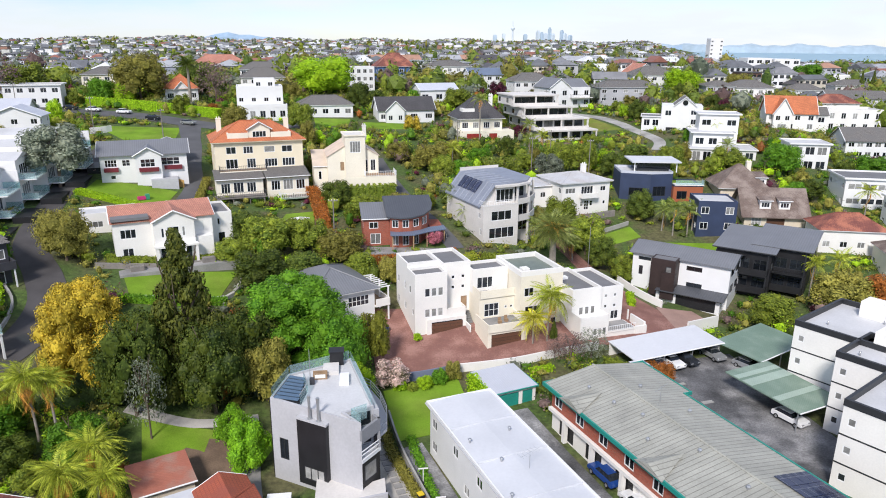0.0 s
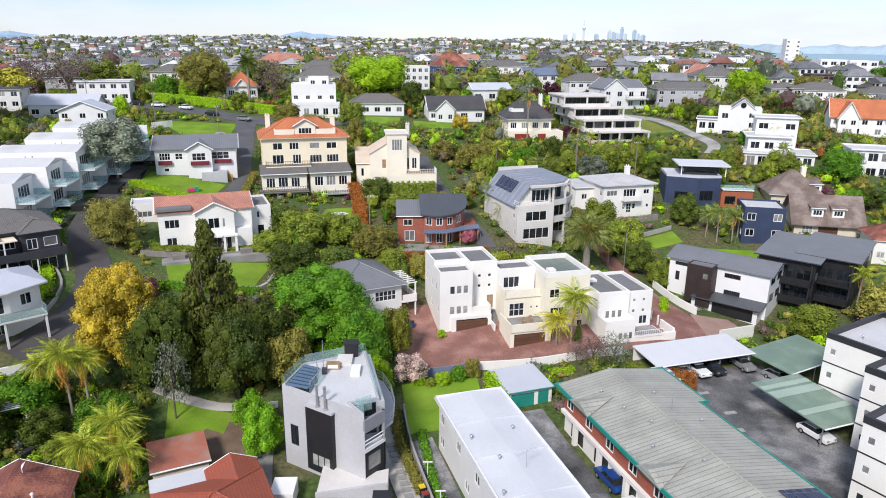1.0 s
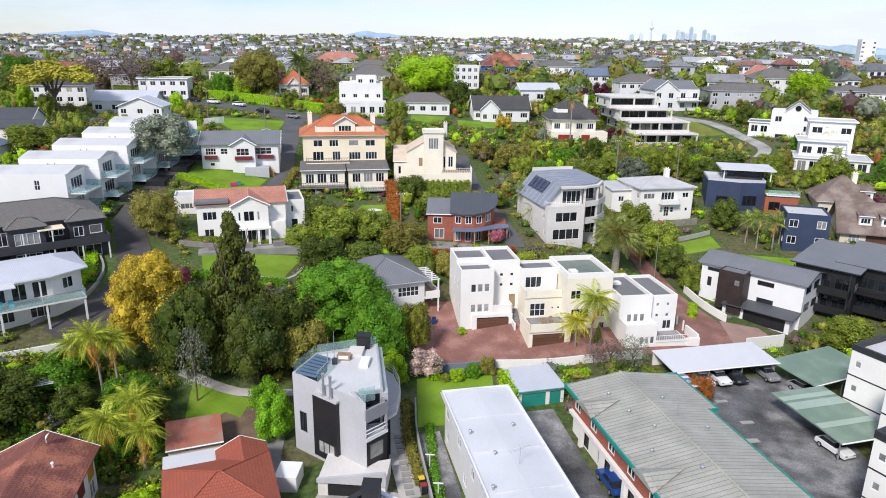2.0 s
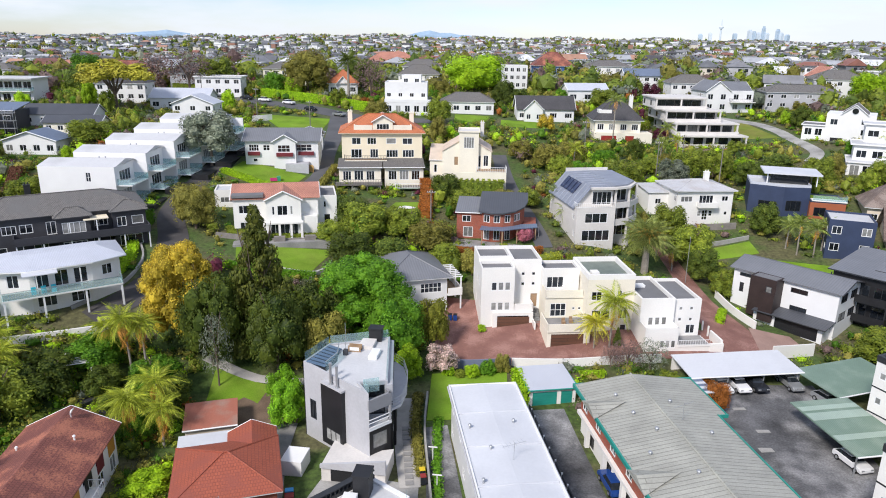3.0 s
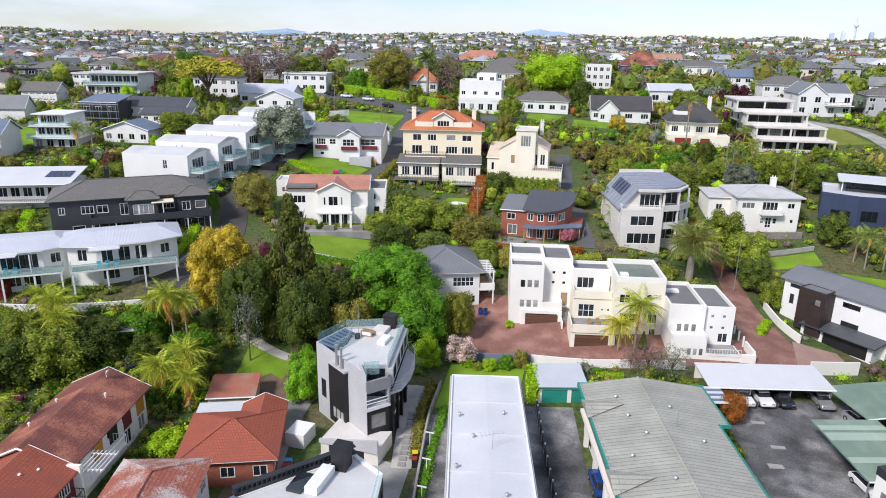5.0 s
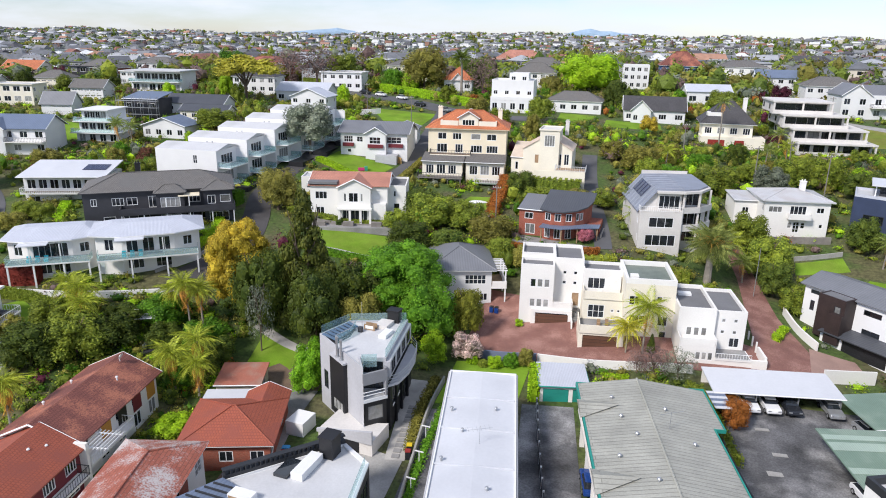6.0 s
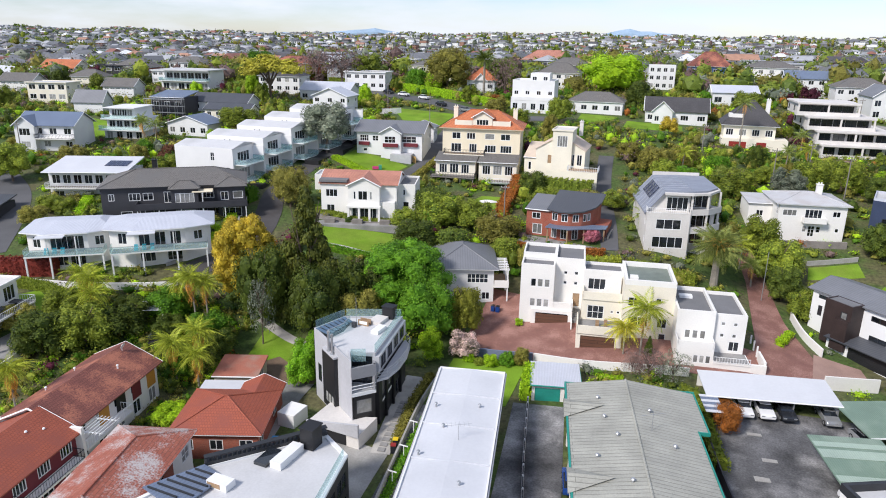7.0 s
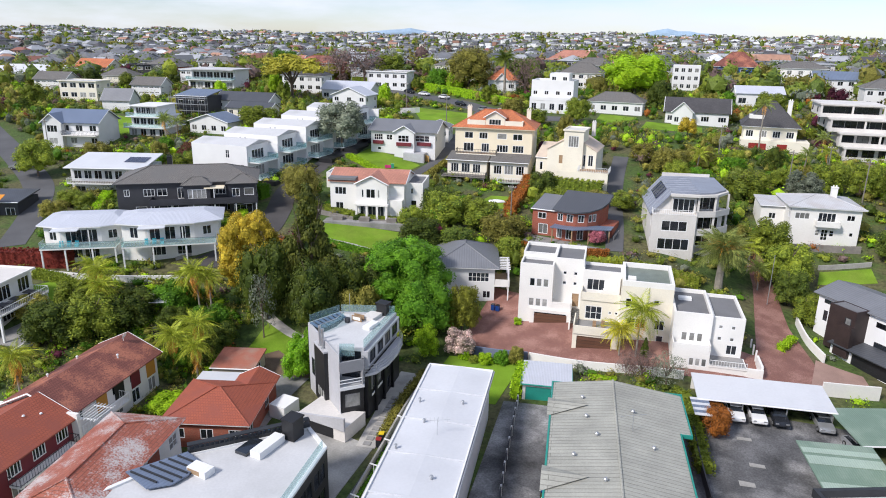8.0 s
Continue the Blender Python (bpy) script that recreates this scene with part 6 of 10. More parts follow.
modern_pair()
for k, (x, y, w, d, h, m) in enumerate(((66.4, 114.2, 9.0, 13.0, 8.6, BLACK), (72.6, 113.0, 8.6, 12.0, 8.9, BLACK))):
    s = House("modern_house", x, y, -41.5, "black-clad modern house with a grey skillion roof and balconies", z=-1.5, trim=DARK_METAL)
    s.vol(-w / 2, -d / 2, w / 2, d / 2, -1, h, m, S=panes(w, 3, 2.2, 5.4, 1.9, 2) + panes(w, 3, 2.2, 2.2, 1.9, 2), E=panes(d, 3, 2.0, 5.2, 1.6))
    s.mono(-w / 2, -d / 2, w / 2, d / 2, h, h + 1.0, GREY_IRON, 0.7, 0.2, DARK_METAL)
    s.balcony(-w / 2 + 0.2, -d / 2 - 1.8, w / 2 - 0.2, -d / 2, 5.0, "bars" if k else "solid", BLACK, 1.0)
    s.balcony(-w / 2 + 0.2, -d / 2 - 1.8, w / 2 - 0.2, -d / 2, 1.9, "solid", BLACK, 1.0)
    s.posts([(-w / 2 + 0.3, -d / 2 - 1.7), (w / 2 - 0.3, -d / 2 - 1.7)], -1, h, DARK_METAL, 0.08)


# ---- the grey-roofed villa among the trees ----
def pin_villa():
    s = House("villa", -8.6, 102.5, 24, "white villa with a grey iron roof and an upper porch", z=0.2)
    s.vol(-5.2, -5.0, 4.6, 6.6, -1.5, 6.0, WHITE_B, S=panes(9.8, 1, 3.4, 3.6, 1.6, 5, 2, 5.0, 9.4) + panes(9.8, 2, 1.3, 0.8, 1.3) + [(1.0, 2.6, 3.8, 5.2, 2)], E=panes(11.6, 3, 1.4, 3.8, 1.3) + panes(11.6, 3, 1.2, 0.8, 1.2))
    s.hip(-5.2, -5.0, 4.6, 6.6, 6.0, 2.4, GREY_IRON, 0.7)
    s.balcony(4.6, -5.4, 7.0, 1.0, 3.2, "solid", WHITE, 1.0, TIMBER, "SE")
    s.posts([(6.8, -5.2), (6.8, -2.2), (6.8, 0.8)], -1.5, 6.0, WHITE_TRIM, 0.1)
    for i in range(8):
        s.part("porch_slat", boxes((4.7, -5.2 + i * 0.85, 5.9, 7.1, -5.1 + i * 0.85, 6.05)), WHITE_TRIM)
    return s


pin_villa()
for k in range(2):
    t = thing("wheelie_bin", pose(-1.5 + k * 0.8, 97.5, ground_at(-1.5, 97.5)), "blue wheelie bin beside the villa", "bin", "wheelie bins")
    part("bin_body", boxes((-0.28, -0.3, 0.05, 0.28, 0.3, 0.95)), CAR_BLUE, t)
    part("bin_lid", boxes((-0.3, -0.32, 0.95, 0.3, 0.34, 1.02)), CAR_DARK, t)


# ---- red-roofed units and small buildings on the near left ----
def red_units():
    s = House("red_roof_units", -30.2, 50.0, -76, "two-storey units with red tiled roofs and maroon and ochre panels", z=-3.2)
    # local x runs towards the viewer's side of the row, y towards the lane
    E = []
    s.vol(-8.5, -8.4, 7.0, 0.0, -1.0, 5.2, WHITE, N=panes(15.5, 5, 1.6, 3.4, 1.6, 3) + panes(15.5, 5, 1.5, 0.6, 1.8, 2))
    for i, m in enumerate((OCHRE, MAROON, BLACK, OCHRE)):
        s.part("panel", boxes((-8.0 + i * 3.0, 0.0, 2.6, -6.3 + i * 3.0, 0.05, 5.1)), m)
    s.gable(-8.5, -8.4, 7.0, 0.0, 5.2, 2.0, TILE_MAROON, WHITE, "x", 0.6)
    s.part("party_wall", boxes((6.9, -8.8, -1.0, 7.3, 1.4, 5.4)), WHITE)
    s.vol(7.3, -7.8, 26, 0.6, -1.0, 5.0, MAROON, N=panes(18.7, 6, 1.7, 3.0, 1.7, 4) + panes(18.7, 6, 1.5, 0.5, 1.8, 2))
    s.gable(7.3, -7.8, 26, 0.6, 5.0, 2.0, TILE_RED, WHITE, "x", 0.6)
    s.balcony(-1.0, 0.06, 6.8, 1.5, 2.7, "bars", WHITE, 1.0, sides="NEW")
    s.balcony(8.0, 0.66, 16.0, 2.0, 2.5, "iron", WHITE, 1.0, sides="NEW")
    for x, y, z in ((2, -6.8, 5.9), (-3, -7.0, 5.8), (9, -1.4, 5.6), (10.4, -2.2, 6.0), (-4, -2.0, 6.2)):
        s.pipe(x, y, z, 0.5, 0.09, WHITE_TRIM)
    bm = bmesh.new()
    tube(bm, (-7.2, -3.5, 6.9), (-7.2, -3.5, 7.6), 0.04, 0.04, 5)
    bmesh.ops.create_cone(bm, cap_ends=True, segments=14, radius1=0.42, radius2=0.1, depth=0.16, matrix=Matrix.Translation((-7.2, -3.4, 7.7)) @ Matrix.Rotation(1.1, 4, "X"))
    s.part("satellite_dish", bm, WHITE_TRIM)
    # white slatted frame standing in for a rotary clothes line
    pg = s.part("pergola", boxes((4.0, 0.1, 4.6, 4.1, 3.4, 4.7), (6.6, 0.1, 4.6, 6.7, 3.4, 4.7)), WHITE_TRIM)
    for i in range(8):
        s.part("slat", boxes((3.6, 0.3 + i * 0.42, 4.7, 7.1, 0.36 + i * 0.42, 4.78)), WHITE_TRIM, parent=pg)
    return s


red_units()


def rust_roof():
    s = House("rust_roof_house", -16.4, 39.0, 20, "two-storey white house with a rusty, flaking pressed-metal roof", z=-3.1)
    s.vol(-3.6, -9.5, 3.6, 6.6, -1, 6.2, WHITE, E=panes(16.1, 4, 1.6, 4.0, 1.5, 2, 2) + panes(16.1, 4, 1.4, 0.9, 1.4, 2), N=panes(7.2, 2, 1.4, 4.0, 1.2))
    s.part("brick_panel", boxes((3.6, 0.5, 0.0, 3.64, 2.5, 6.0), (3.6, -5.5, 0.0, 3.64, -3.5, 6.0)), BRICK)
    s.hip(-3.6, -9.5, 3.6, 6.6, 6.2, 1.5, TILE_RUST, 0.5)
    return s


rust_roof()


def red_hip():
    s = House("red_tile_cottage", -18.4, 55.6, 24, "single-storey brick cottage with a bright red tiled hip roof", z=-2.7)
    s.vol(-4.6, -5.2, 4.6, 3.6, -1, 3.0, BRICK, S=panes(9.2, 3, 1.5, 0.9, 1.3), E=panes(8.8, 2, 1.5, 1.0, 1.2))
    s.hip(-4.6, -5.2, 4.6, 3.6, 3.0, 1.9, TILE_RED, 0.55)
    s.vol(0.4, 3.6, 4.6, 6.0, -1, 3.0, BRICK)
    s.gable(0.4, 1.0, 4.6, 6.0, 3.0, 1.0, TILE_RED, BRICK, "y", 0.5)
    s.part("canopy", boxes((-5.2, 4.2, 2.6, 0.6, 7.2, 2.75)), WHITE_IRON)
    s.posts([(-5.0, 4.4), (-5.0, 7.0), (0.4, 7.0)], -1, 2.6, WHITE_TRIM, 0.06)
    return s


red_hip()
s = House("garden_shed", -25.0, 65.4, 24, "low garden shed with a faded red iron roof", z=-2.5, category="shed")
s.vol(-2.7, -2.6, 2.7, 2.6, -1, 2.0, BEIGE, E=panes(5.2, 1, 1.6, 0.6, 1.1))
s.mono(-2.7, -2.6, 2.7, 2.6, 2.0, 2.3, ribbed("faded_red_iron", (0.42, 0.15, 0.10), 0.08, 0.6, 0.0, stain=(0.36, 0.22, 0.17)), 0.25)
lane("shed_track", [(-14.0, 46, 3.2), (-15.6, 54, 3.4), (-17.0, 60, 3.6), (-18.8, 65, 4.0), (-22.4, 69.5, 4.2), (-25, 71.5, 2.6)], SOIL, "bare earth track past the cottage", "path", 0.07)
draped("garden_lawn", [(-28, 69), (-16, 68), (-14, 74), (-30, 77)], LAWN, "sunlit garden lawn beneath the tall trees", "lawn", 0.06)
lane("garden_path", [(-32, 78.5, 1.6), (-24, 76.5, 1.5), (-17, 77.5, 1.4)], GRAVEL, "pale curving garden path", "path", 0.1)

# ---- hillside houses ----
def curved_house():
    for k, (x, y, w) in enumerate(((-69.5, 77.6, 12.5), (-57.0, 84.6, 15.5))):
        s = House("white_terrace_house", x, y, 38 + k * 4, "white two-storey house with a pale iron roof and long glass balcony", z=4.6 + k * 0.6)
        h = 5.8
        P = [(-w / 2, -3.0), (-w / 4, -4.6), (w / 4, -4.6), (w / 2, -3.2), (w / 2, 4.2), (-w / 2, 4.2)]
        s.take(-w / 2, -4.6, w / 2, 4.2)
        s.poly(P, -2, h, WHITE, {1: panes(w / 2, 3, 1.75, 2.9, 2.3, 2, glass=GLASS) + panes(w / 2, 2, 2.4, 0.2, 2.1, 3, glass=GLASS), 0: panes(w / 4 + 0.4, 1, 1.5, 3.2, 1.9), 2: panes(w / 4 + 0.4, 1, 1.5, 3.3, 1.6), 3: panes(7.4, 2, 1.5, 3.3, 1.4)})
        bm = bmesh.new()
        o = shrunk(P, -0.9)
        lo = [bm.verts.new((*p, h + 0.02)) for p in o]
        hi = [bm.verts.new((p[0] * 0.62, p[1] * 0.25 + 0.6, h + 1.1)) for p in o]
        for i in range(6):
            bm.faces.new((lo[i], lo[(i + 1) % 6], hi[(i + 1) % 6], hi[i]))
        bm.faces.new(hi)
        bm.faces.new(lo[::-1])
        s.part("roof", bm, PALE_IRON)
        bm = bmesh.new()
        slab(bm, o, h - 0.16, h + 0.01)
        s.part("fascia", bm, WHITE_TRIM)
        s.balcony(-w / 2 + 0.4, -7.2, w / 2 - 0.4, -4.62, 2.7, "glass", WHITE, 1.05, CONCRETE)
        s.posts([(-w / 2 + 0.6, -7.0), (-w / 6, -7.0), (w / 6, -7.0), (w / 2 - 0.6, -7.0)], -2, 2.5, WHITE_TRIM, 0.12)
        s.posts([(-w / 5, -6.8), (w / 7, -6.8)], 2.7, 5.6, WHITE_TRIM, 0.08)
        s.part("awning", boxes((-w / 5 - 1.6, -7.1, 5.5, -w / 5 + 2.6, -4.62, 5.62)), WHITE_IRON)
        for i in range(3):
            c = -w / 4 + i * 1.2
            s.part("deck_chair", boxes((c, -6.4, 2.74, c + 0.6, -5.8, 3.15), (c, -5.9, 3.15, c + 0.6, -5.8, 3.65)), plain("turquoise_canvas", (0.05, 0.5, 0.6), 0.7) if i == 0 else bpy.data.materials["turquoise_canvas"])


curved_house()


def black_villa():
    s = House("charcoal_villa", -66.7, 98.4, 40, "large charcoal weatherboard house with white windows and a grey shingle roof", z=8.2)
    w = 25
    s.vol(-12.5, -5, 12.5, 6, -2.5, 6.2, CHARCOAL, S=[(1.2, 2.2, 3.9, 5.2, 2), (4.6, 6.6, 3.8, 5.2, 3), (7.0, 8.8, 3.8, 5.2, 2), (10.6, 12.6, 3.2, 5.3, 3), (13.2, 15.8, 3.6, 5.3, 1), (17.4, 19.4, 3.8, 5.3, 3), (21.4, 24.2, 3.7, 5.2, 1), (3.0, 5.0, 0.7, 1.9, 1), (6.2, 7.2, 0.2, 2.2, 1), (8.6, 10.6, 0.6, 2.0, 2), (12.0, 15.6, 0.1, 2.2, 4), (16.2, 18.0, 0.1, 2.2, 2), (19.4, 21.6, 0.6, 1.9, 2)], E=panes(11, 2, 1.8, 3.7, 1.4) + panes(11, 2, 1.4, 0.8, 1.4), W=panes(11, 2, 1.2, 3.7, 1.4))
    s.hip(-12.5, -5, 12.5, 6, 6.2, 2.3, SHINGLE, 0.5, CHARCOAL)
    s.vol(-0.5, -7.0, 4.2, -5, -2.5, 6.0, CHARCOAL, S=[(0.7, 4.0, 3.5, 5.3, 4), (0.6, 4.0, 0.2, 2.2, 4)])
    s.hip(-0.5, -7.0, 4.2, -4.0, 6.0, 1.2, SHINGLE, 0.4, CHARCOAL)
    s.vol(7.5, -6.4, 12.5, -5, -2.5, 6.0, CHARCOAL, S=[(0.6, 2.0, 3.6, 5.2, 2), (2.8, 4.6, 3.8, 5.2, 1), (0.8, 4.2, 0.3, 2.1, 3)])
    s.hip(7.5, -6.4, 12.5, -2.0, 6.0, 1.3, SHINGLE, 0.4, CHARCOAL)
    s.balcony(-6.5, -8.4, 12.8, -5.02, 2.9, "solid", CHARCOAL, 0.95, GREY_TIMBER)
    s.posts([(x, -8.2) for x in (-6.2, -2.6, 1.2, 5.0, 8.8, 12.5)], -2.5, 2.7, WHITE_TRIM, 0.09)
    s.posts([(x, -8.2) for x in (1.2, 5.0)], 2.9, 5.5, WHITE_TRIM, 0.08)
    s.chimney(-3.6, 1.0, 7.0, 10.2, BLACK, 0.45, 0.35)
    s.part("awning", boxes((3.2, -7.9, 5.5, 6.8, -5.0, 5.62)), CREAM)


black_villa()


def white_terraces():
    """Five white terrace houses stepping up the hill."""
    for i in range(5):
        f = i / 4
        x, y = -73.2 + 2.2 * f * 2.0, 116.5 + 35.0 * f
        s = House("white_terrace", x, y, 8, "white stepped terrace house with a flat white roof and glass balconies", z=10.6 + 5.0 * f, group="row of white terraces")
        s.vol(-7.0, -4.1, 7.0, 4.1, -2, 8.0, WHITE_CLEAN, S=[(8.6, 9.6, 5.2, 7.0, 2, 2), (2.6, 3.4, 1.2, 2.2, 1), (6.4, 7.6, 1.2, 2.2, 2), (12.2, 13.2, 2.2, 4.0, 1)] if i == 0 else [], E=panes(8.2, 1, 4.6, 4.8, 2.2, 4) + panes(8.2, 1, 4.6, 1.2, 2.2, 4), W=panes(8.2, 2, 1.2, 4.8, 1.2))
        P = [(-7.0, -4.1), (7.0, -4.1), (7.0, 4.1), (-7.0, 4.1)]
        bm = bmesh.new()
        v = [bm.verts.new(c) for c in ((-7.2, -4.0, 8.0), (7.2, -4.0, 8.0), (7.2, 0.4, 8.9), (-7.2, 0.4, 8.9), (7.2, 4.2, 8.3), (-7.2, 4.2, 8.3))]
        bm.faces.new((v[0], v[1], v[2], v[3]))
        bm.faces.new((v[3], v[2], v[4], v[5]))
        bm.faces.new((v[1], v[4], v[2]))
        bm.faces.new((v[0], v[3], v[5]))
        bm.faces.new((v[0], v[5], v[4], v[1]))
        s.part("roof", bm, WHITE_DECK)
        s.balcony(7.0, -3.6, 9.8, 3.6, 4.6, "glass", WHITE_CLEAN, 1.1, sides="SEN")
        s.balcony(7.0, -3.6, 9.8, 3.6, 1.0, "glass", WHITE_CLEAN, 1.1, sides="SEN")
        s.part("party_wall", boxes((7.0, 3.8, -2, 9.6, 4.08, 7.6)), WHITE_CLEAN)
        s.part("pool_wall", boxes((9.9, -3.8, -2, 13.4, 3.8, 0.9)), BLACK, "black pool fence")
        s.pipe(2, 1, 8.7, 0.3)
        s.pipe(3, 1.4, 8.7, 0.3)


white_terraces()


def pink_house():
    s = House("white_villa", -36.2, 116.6, 20, "white two-storey villa with a faded terracotta roof", z=8.0)
    s.vol(-7.4, -4.6, 7.2, 5.2, -2, 6.6, WHITE, S=[(0.9, 3.2, 3.9, 5.4, 3), (11.0, 13.2, 4.0, 5.6, 1, 1, "door:white"), (12.2, 13.4, 0.4, 2.2, 2), (1.0, 2.6, 0.3, 2.4, 2)], W=panes(9.8, 2, 0.9, 4.0, 1.2) + panes(9.8, 2, 0.9, 0.9, 1.2), E=panes(9.8, 2, 1.0, 4.0, 1.2))
    s.gable(-7.4, -4.6, 7.2, 5.2, 6.6, 1.6, TILE_PINK, WHITE, "x", 0.4)
    s.vol(-1.8, -6.4, 4.2, -4.6, -2, 6.6, WHITE, S=[(1.0, 1.5, 3.9, 5.5, 1), (1.9, 3.7, 3.8, 5.6, 2), (4.1, 4.6, 3.9, 5.5, 1), (0.7, 5.4, 0.2, 2.3, 6)])
    s.gable(-1.8, -6.4, 4.2, 0.6, 6.6, 1.5, TILE_PINK, WHITE, "y", 0.35)
    s.part("roof_panel", boxes((-7.6, -5.2, 6.85, -2.2, -3.0, 7.3)), MEMBRANE)
    s.vol(7.2, -3.0, 10.6, 5.6, -2, 6.0, WHITE, S=[(1.0, 1.5, 4.2, 5.4, 1), (1.0, 2.2, 1.0, 3.0, 1)], E=panes(8.6, 2, 1.0, 4.0, 1.1))
    s.flat([(7.2, -3.0), (10.6, -3.0), (10.6, 5.6), (7.2, 5.6)], 6.0, 0.4, WHITE, MEMBRANE)
    s.posts([(-1.6, -7.2), (0.4, -7.2), (2.4, -7.2), (4.2, -7.2)], -2, 2.5, WHITE, 0.2)
    s.part("porch_roof", boxes((-2.0, -7.5, 2.5, 4.5, -6.42, 2.8)), WHITE)
    s.part("bay", boxes((3.5, -5.9, -2, 7.0, -4.62, 3.4)), WHITE)
    s.part("terrace", boxes((-7.4, -10.2, -2.5, 10.0, -4.7, -0.1)), PAVED)
    for i in range(3):
        s.part("outdoor_table", boxes((-5.8 + i * 5.2, -9.2, -0.1, -3.9 + i * 5.2, -8.2, 0.65)), GREY_TIMBER)
    s2 = House("white_garage", -46.8, 124.0, 20, "low white flat-roofed garage", z=10.0, category="garage")
    s2.vol(-4.4, -2.6, 4.4, 2.8, -2, 3.3, WHITE, S=[(1.0, 3.4, 1.2, 2.3, 3), (6.0, 7.6, 1.0, 2.3, 2)])
    s2.flat([(-4.4, -2.6), (4.4, -2.6), (4.4, 2.8), (-4.4, 2.8)], 3.3, 0.35, WHITE, WHITE_DECK)


pink_house()


def grey_villa():
    s = House("bungalow", -47.5, 151.0, 14, "white weatherboard bungalow with maroon window boxes and a grey roof", z=14.4)
    s.vol(-8.0, -5.5, 8.0, 5.5, -2.5, 5.4, WHITE_B, S=[(0.8, 3.0, 3.0, 4.5, 4, 2), (3.9, 5.4, 3.1, 4.4, 2, 2), (11.0, 14.6, 3.0, 4.5, 3, 2), (1.6, 2.6, 0.6, 1.4, 1), (9.8, 11.2, 0.2, 1.4, 2)], W=panes(11, 2, 1.2, 3.0, 1.3), E=panes(11, 2, 1.2, 3.0, 1.3))
    s.gable(-8.0, -5.5, 8.0, 5.5, 5.4, 2.0, GREY_IRON, WHITE_B, "x", 0.6)
    s.vol(-1.6, -7.2, 3.2, -5.5, -2.5, 5.4, WHITE_B, S=[(0.9, 3.6, 3.0, 4.6, 3, 2)])
    s.gable(-1.6, -7.2, 3.2, -1.0, 5.4, 1.4, GREY_IRON, WHITE_B, "y", 0.45)
    for a, b in ((-7.4, -4.8), (-1.0, 2.6), (3.6, 7.0)):
        y = -7.7 if a == -1.0 else -6.0
        s.part("window_box", boxes((a, y, 2.1, b, y + 0.5, 2.9)), MAROON)
    s.part("barbecue_deck", boxes((1.0, -8.6, -2.5, 6.0, -5.6, 0.6)), PALE_GREY)
    home("cottage", -46, 163.5, 14, 7, 5, 3.2, "gable", 1.2, WHITE_B, GREY_IRON, "small white gabled outbuilding", 1, 2, along="y", z=16)


grey_villa()


def cream_mansion():
    s = House("cream_mansion", -25.2, 153.6, 14, "cream three-storey house with an orange tiled roof and roof terrace", z=12.0)
    w = 17.8
    s.vol(-w / 2, -5, w / 2, 6.5, -3, 9.6, CREAM, S=[(2.2, 4.2, 7.2, 8.7, 2), (5.6, 7.6, 7.2, 8.7, 3), (9.8, 12.0, 7.3, 8.6, 1, 1, CURTAIN), (13.4, 15.6, 7.2, 8.6, 2), (2.0, 4.4, 4.2, 6.2, 3), (6.2, 8.0, 4.2, 6.2, 3), (9.8, 12.4, 4.3, 6.0, 4), (13.4, 16.0, 4.3, 6.0, 4)], W=panes(11.5, 3, 1.2, 7.2, 1.3) + panes(11.5, 3, 1.2, 4.2, 1.3), E=panes(11.5, 3, 1.2, 7.2, 1.3))
    s.hip(-w / 2, -5, w / 2, 6.5, 9.6, 3.6, TILE_ORANGE, 0.7, CREAM)
    s.vol(-2.0, -4.6, 2.4, 0.0, 9.7, 12.2, IVORY, S=[(0.8, 3.6, 10.4, 11.7, 4)], take=False, name="dormer")
    s.gable(-2.0, -4.6, 2.4, 1.5, 12.2, 1.3, TILE_ORANGE, IVORY, "y", 0.4)
    for b in ((-6.2, -4.7, 9.75, -2.1, -4.4, 11.4), (2.5, -4.7, 9.75, 6.6, -4.4, 11.4), (-6.2, -4.39, 9.75, -5.9, -1.0, 11.4), (6.3, -4.39, 9.75, 6.6, -1.0, 11.4)):
        s.part("terrace_wall", boxes(b), IVORY)
    s.chimney(-7.2, 3.4, 10.2, 13.6, IVORY, 0.5, 0.4)
    s.chimney(7.0, 3.8, 10.2, 13.2, IVORY, 0.5, 0.4)
    s.balcony(-w / 2 + 0.6, -7.0, 1.0, -5.0, 4.0, "iron", IVORY, 1.0, TIMBER)
    for k, (a, b) in enumerate(((-9.4, -0.4), (0.4, 8.8))):
        s.vol(a, -10.6, b, -5.0, -3.5, 2.9, IVORY, S=[(0.8, 2.6, 0.3, 2.3, 3), (3.2, 5.2, 0.3, 2.4, 3), (5.8, 7.6, 0.3, 2.3, 3)], W=panes(5.6, 1, 1.6, 0.4, 1.8))
        s.mono(a, -10.9, b, -5.0, 2.95, 4.0, SHINGLE, 0.3, 0.18)
    s.balcony(-10.2, -13.4, -0.2, -10.6, -0.1, "iron", GREY_TIMBER, 1.0, GREY_TIMBER)
    s.posts([(x, -13.1) for x in (-9.8, -6.6, -3.4, -0.6)], -4, -0.2, GREY_TIMBER, 0.1)
    s.balcony(2.6, -13.6, 9.6, -10.6, -0.9, "bars", plain("sage_timber", (0.30, 0.38, 0.30), 0.7), 1.0, GREY_TIMBER)
    s.posts([(3.0, -13.2), (9.2, -13.2)], -4, -1.0, GREY_TIMBER, 0.1)


cream_mansion()


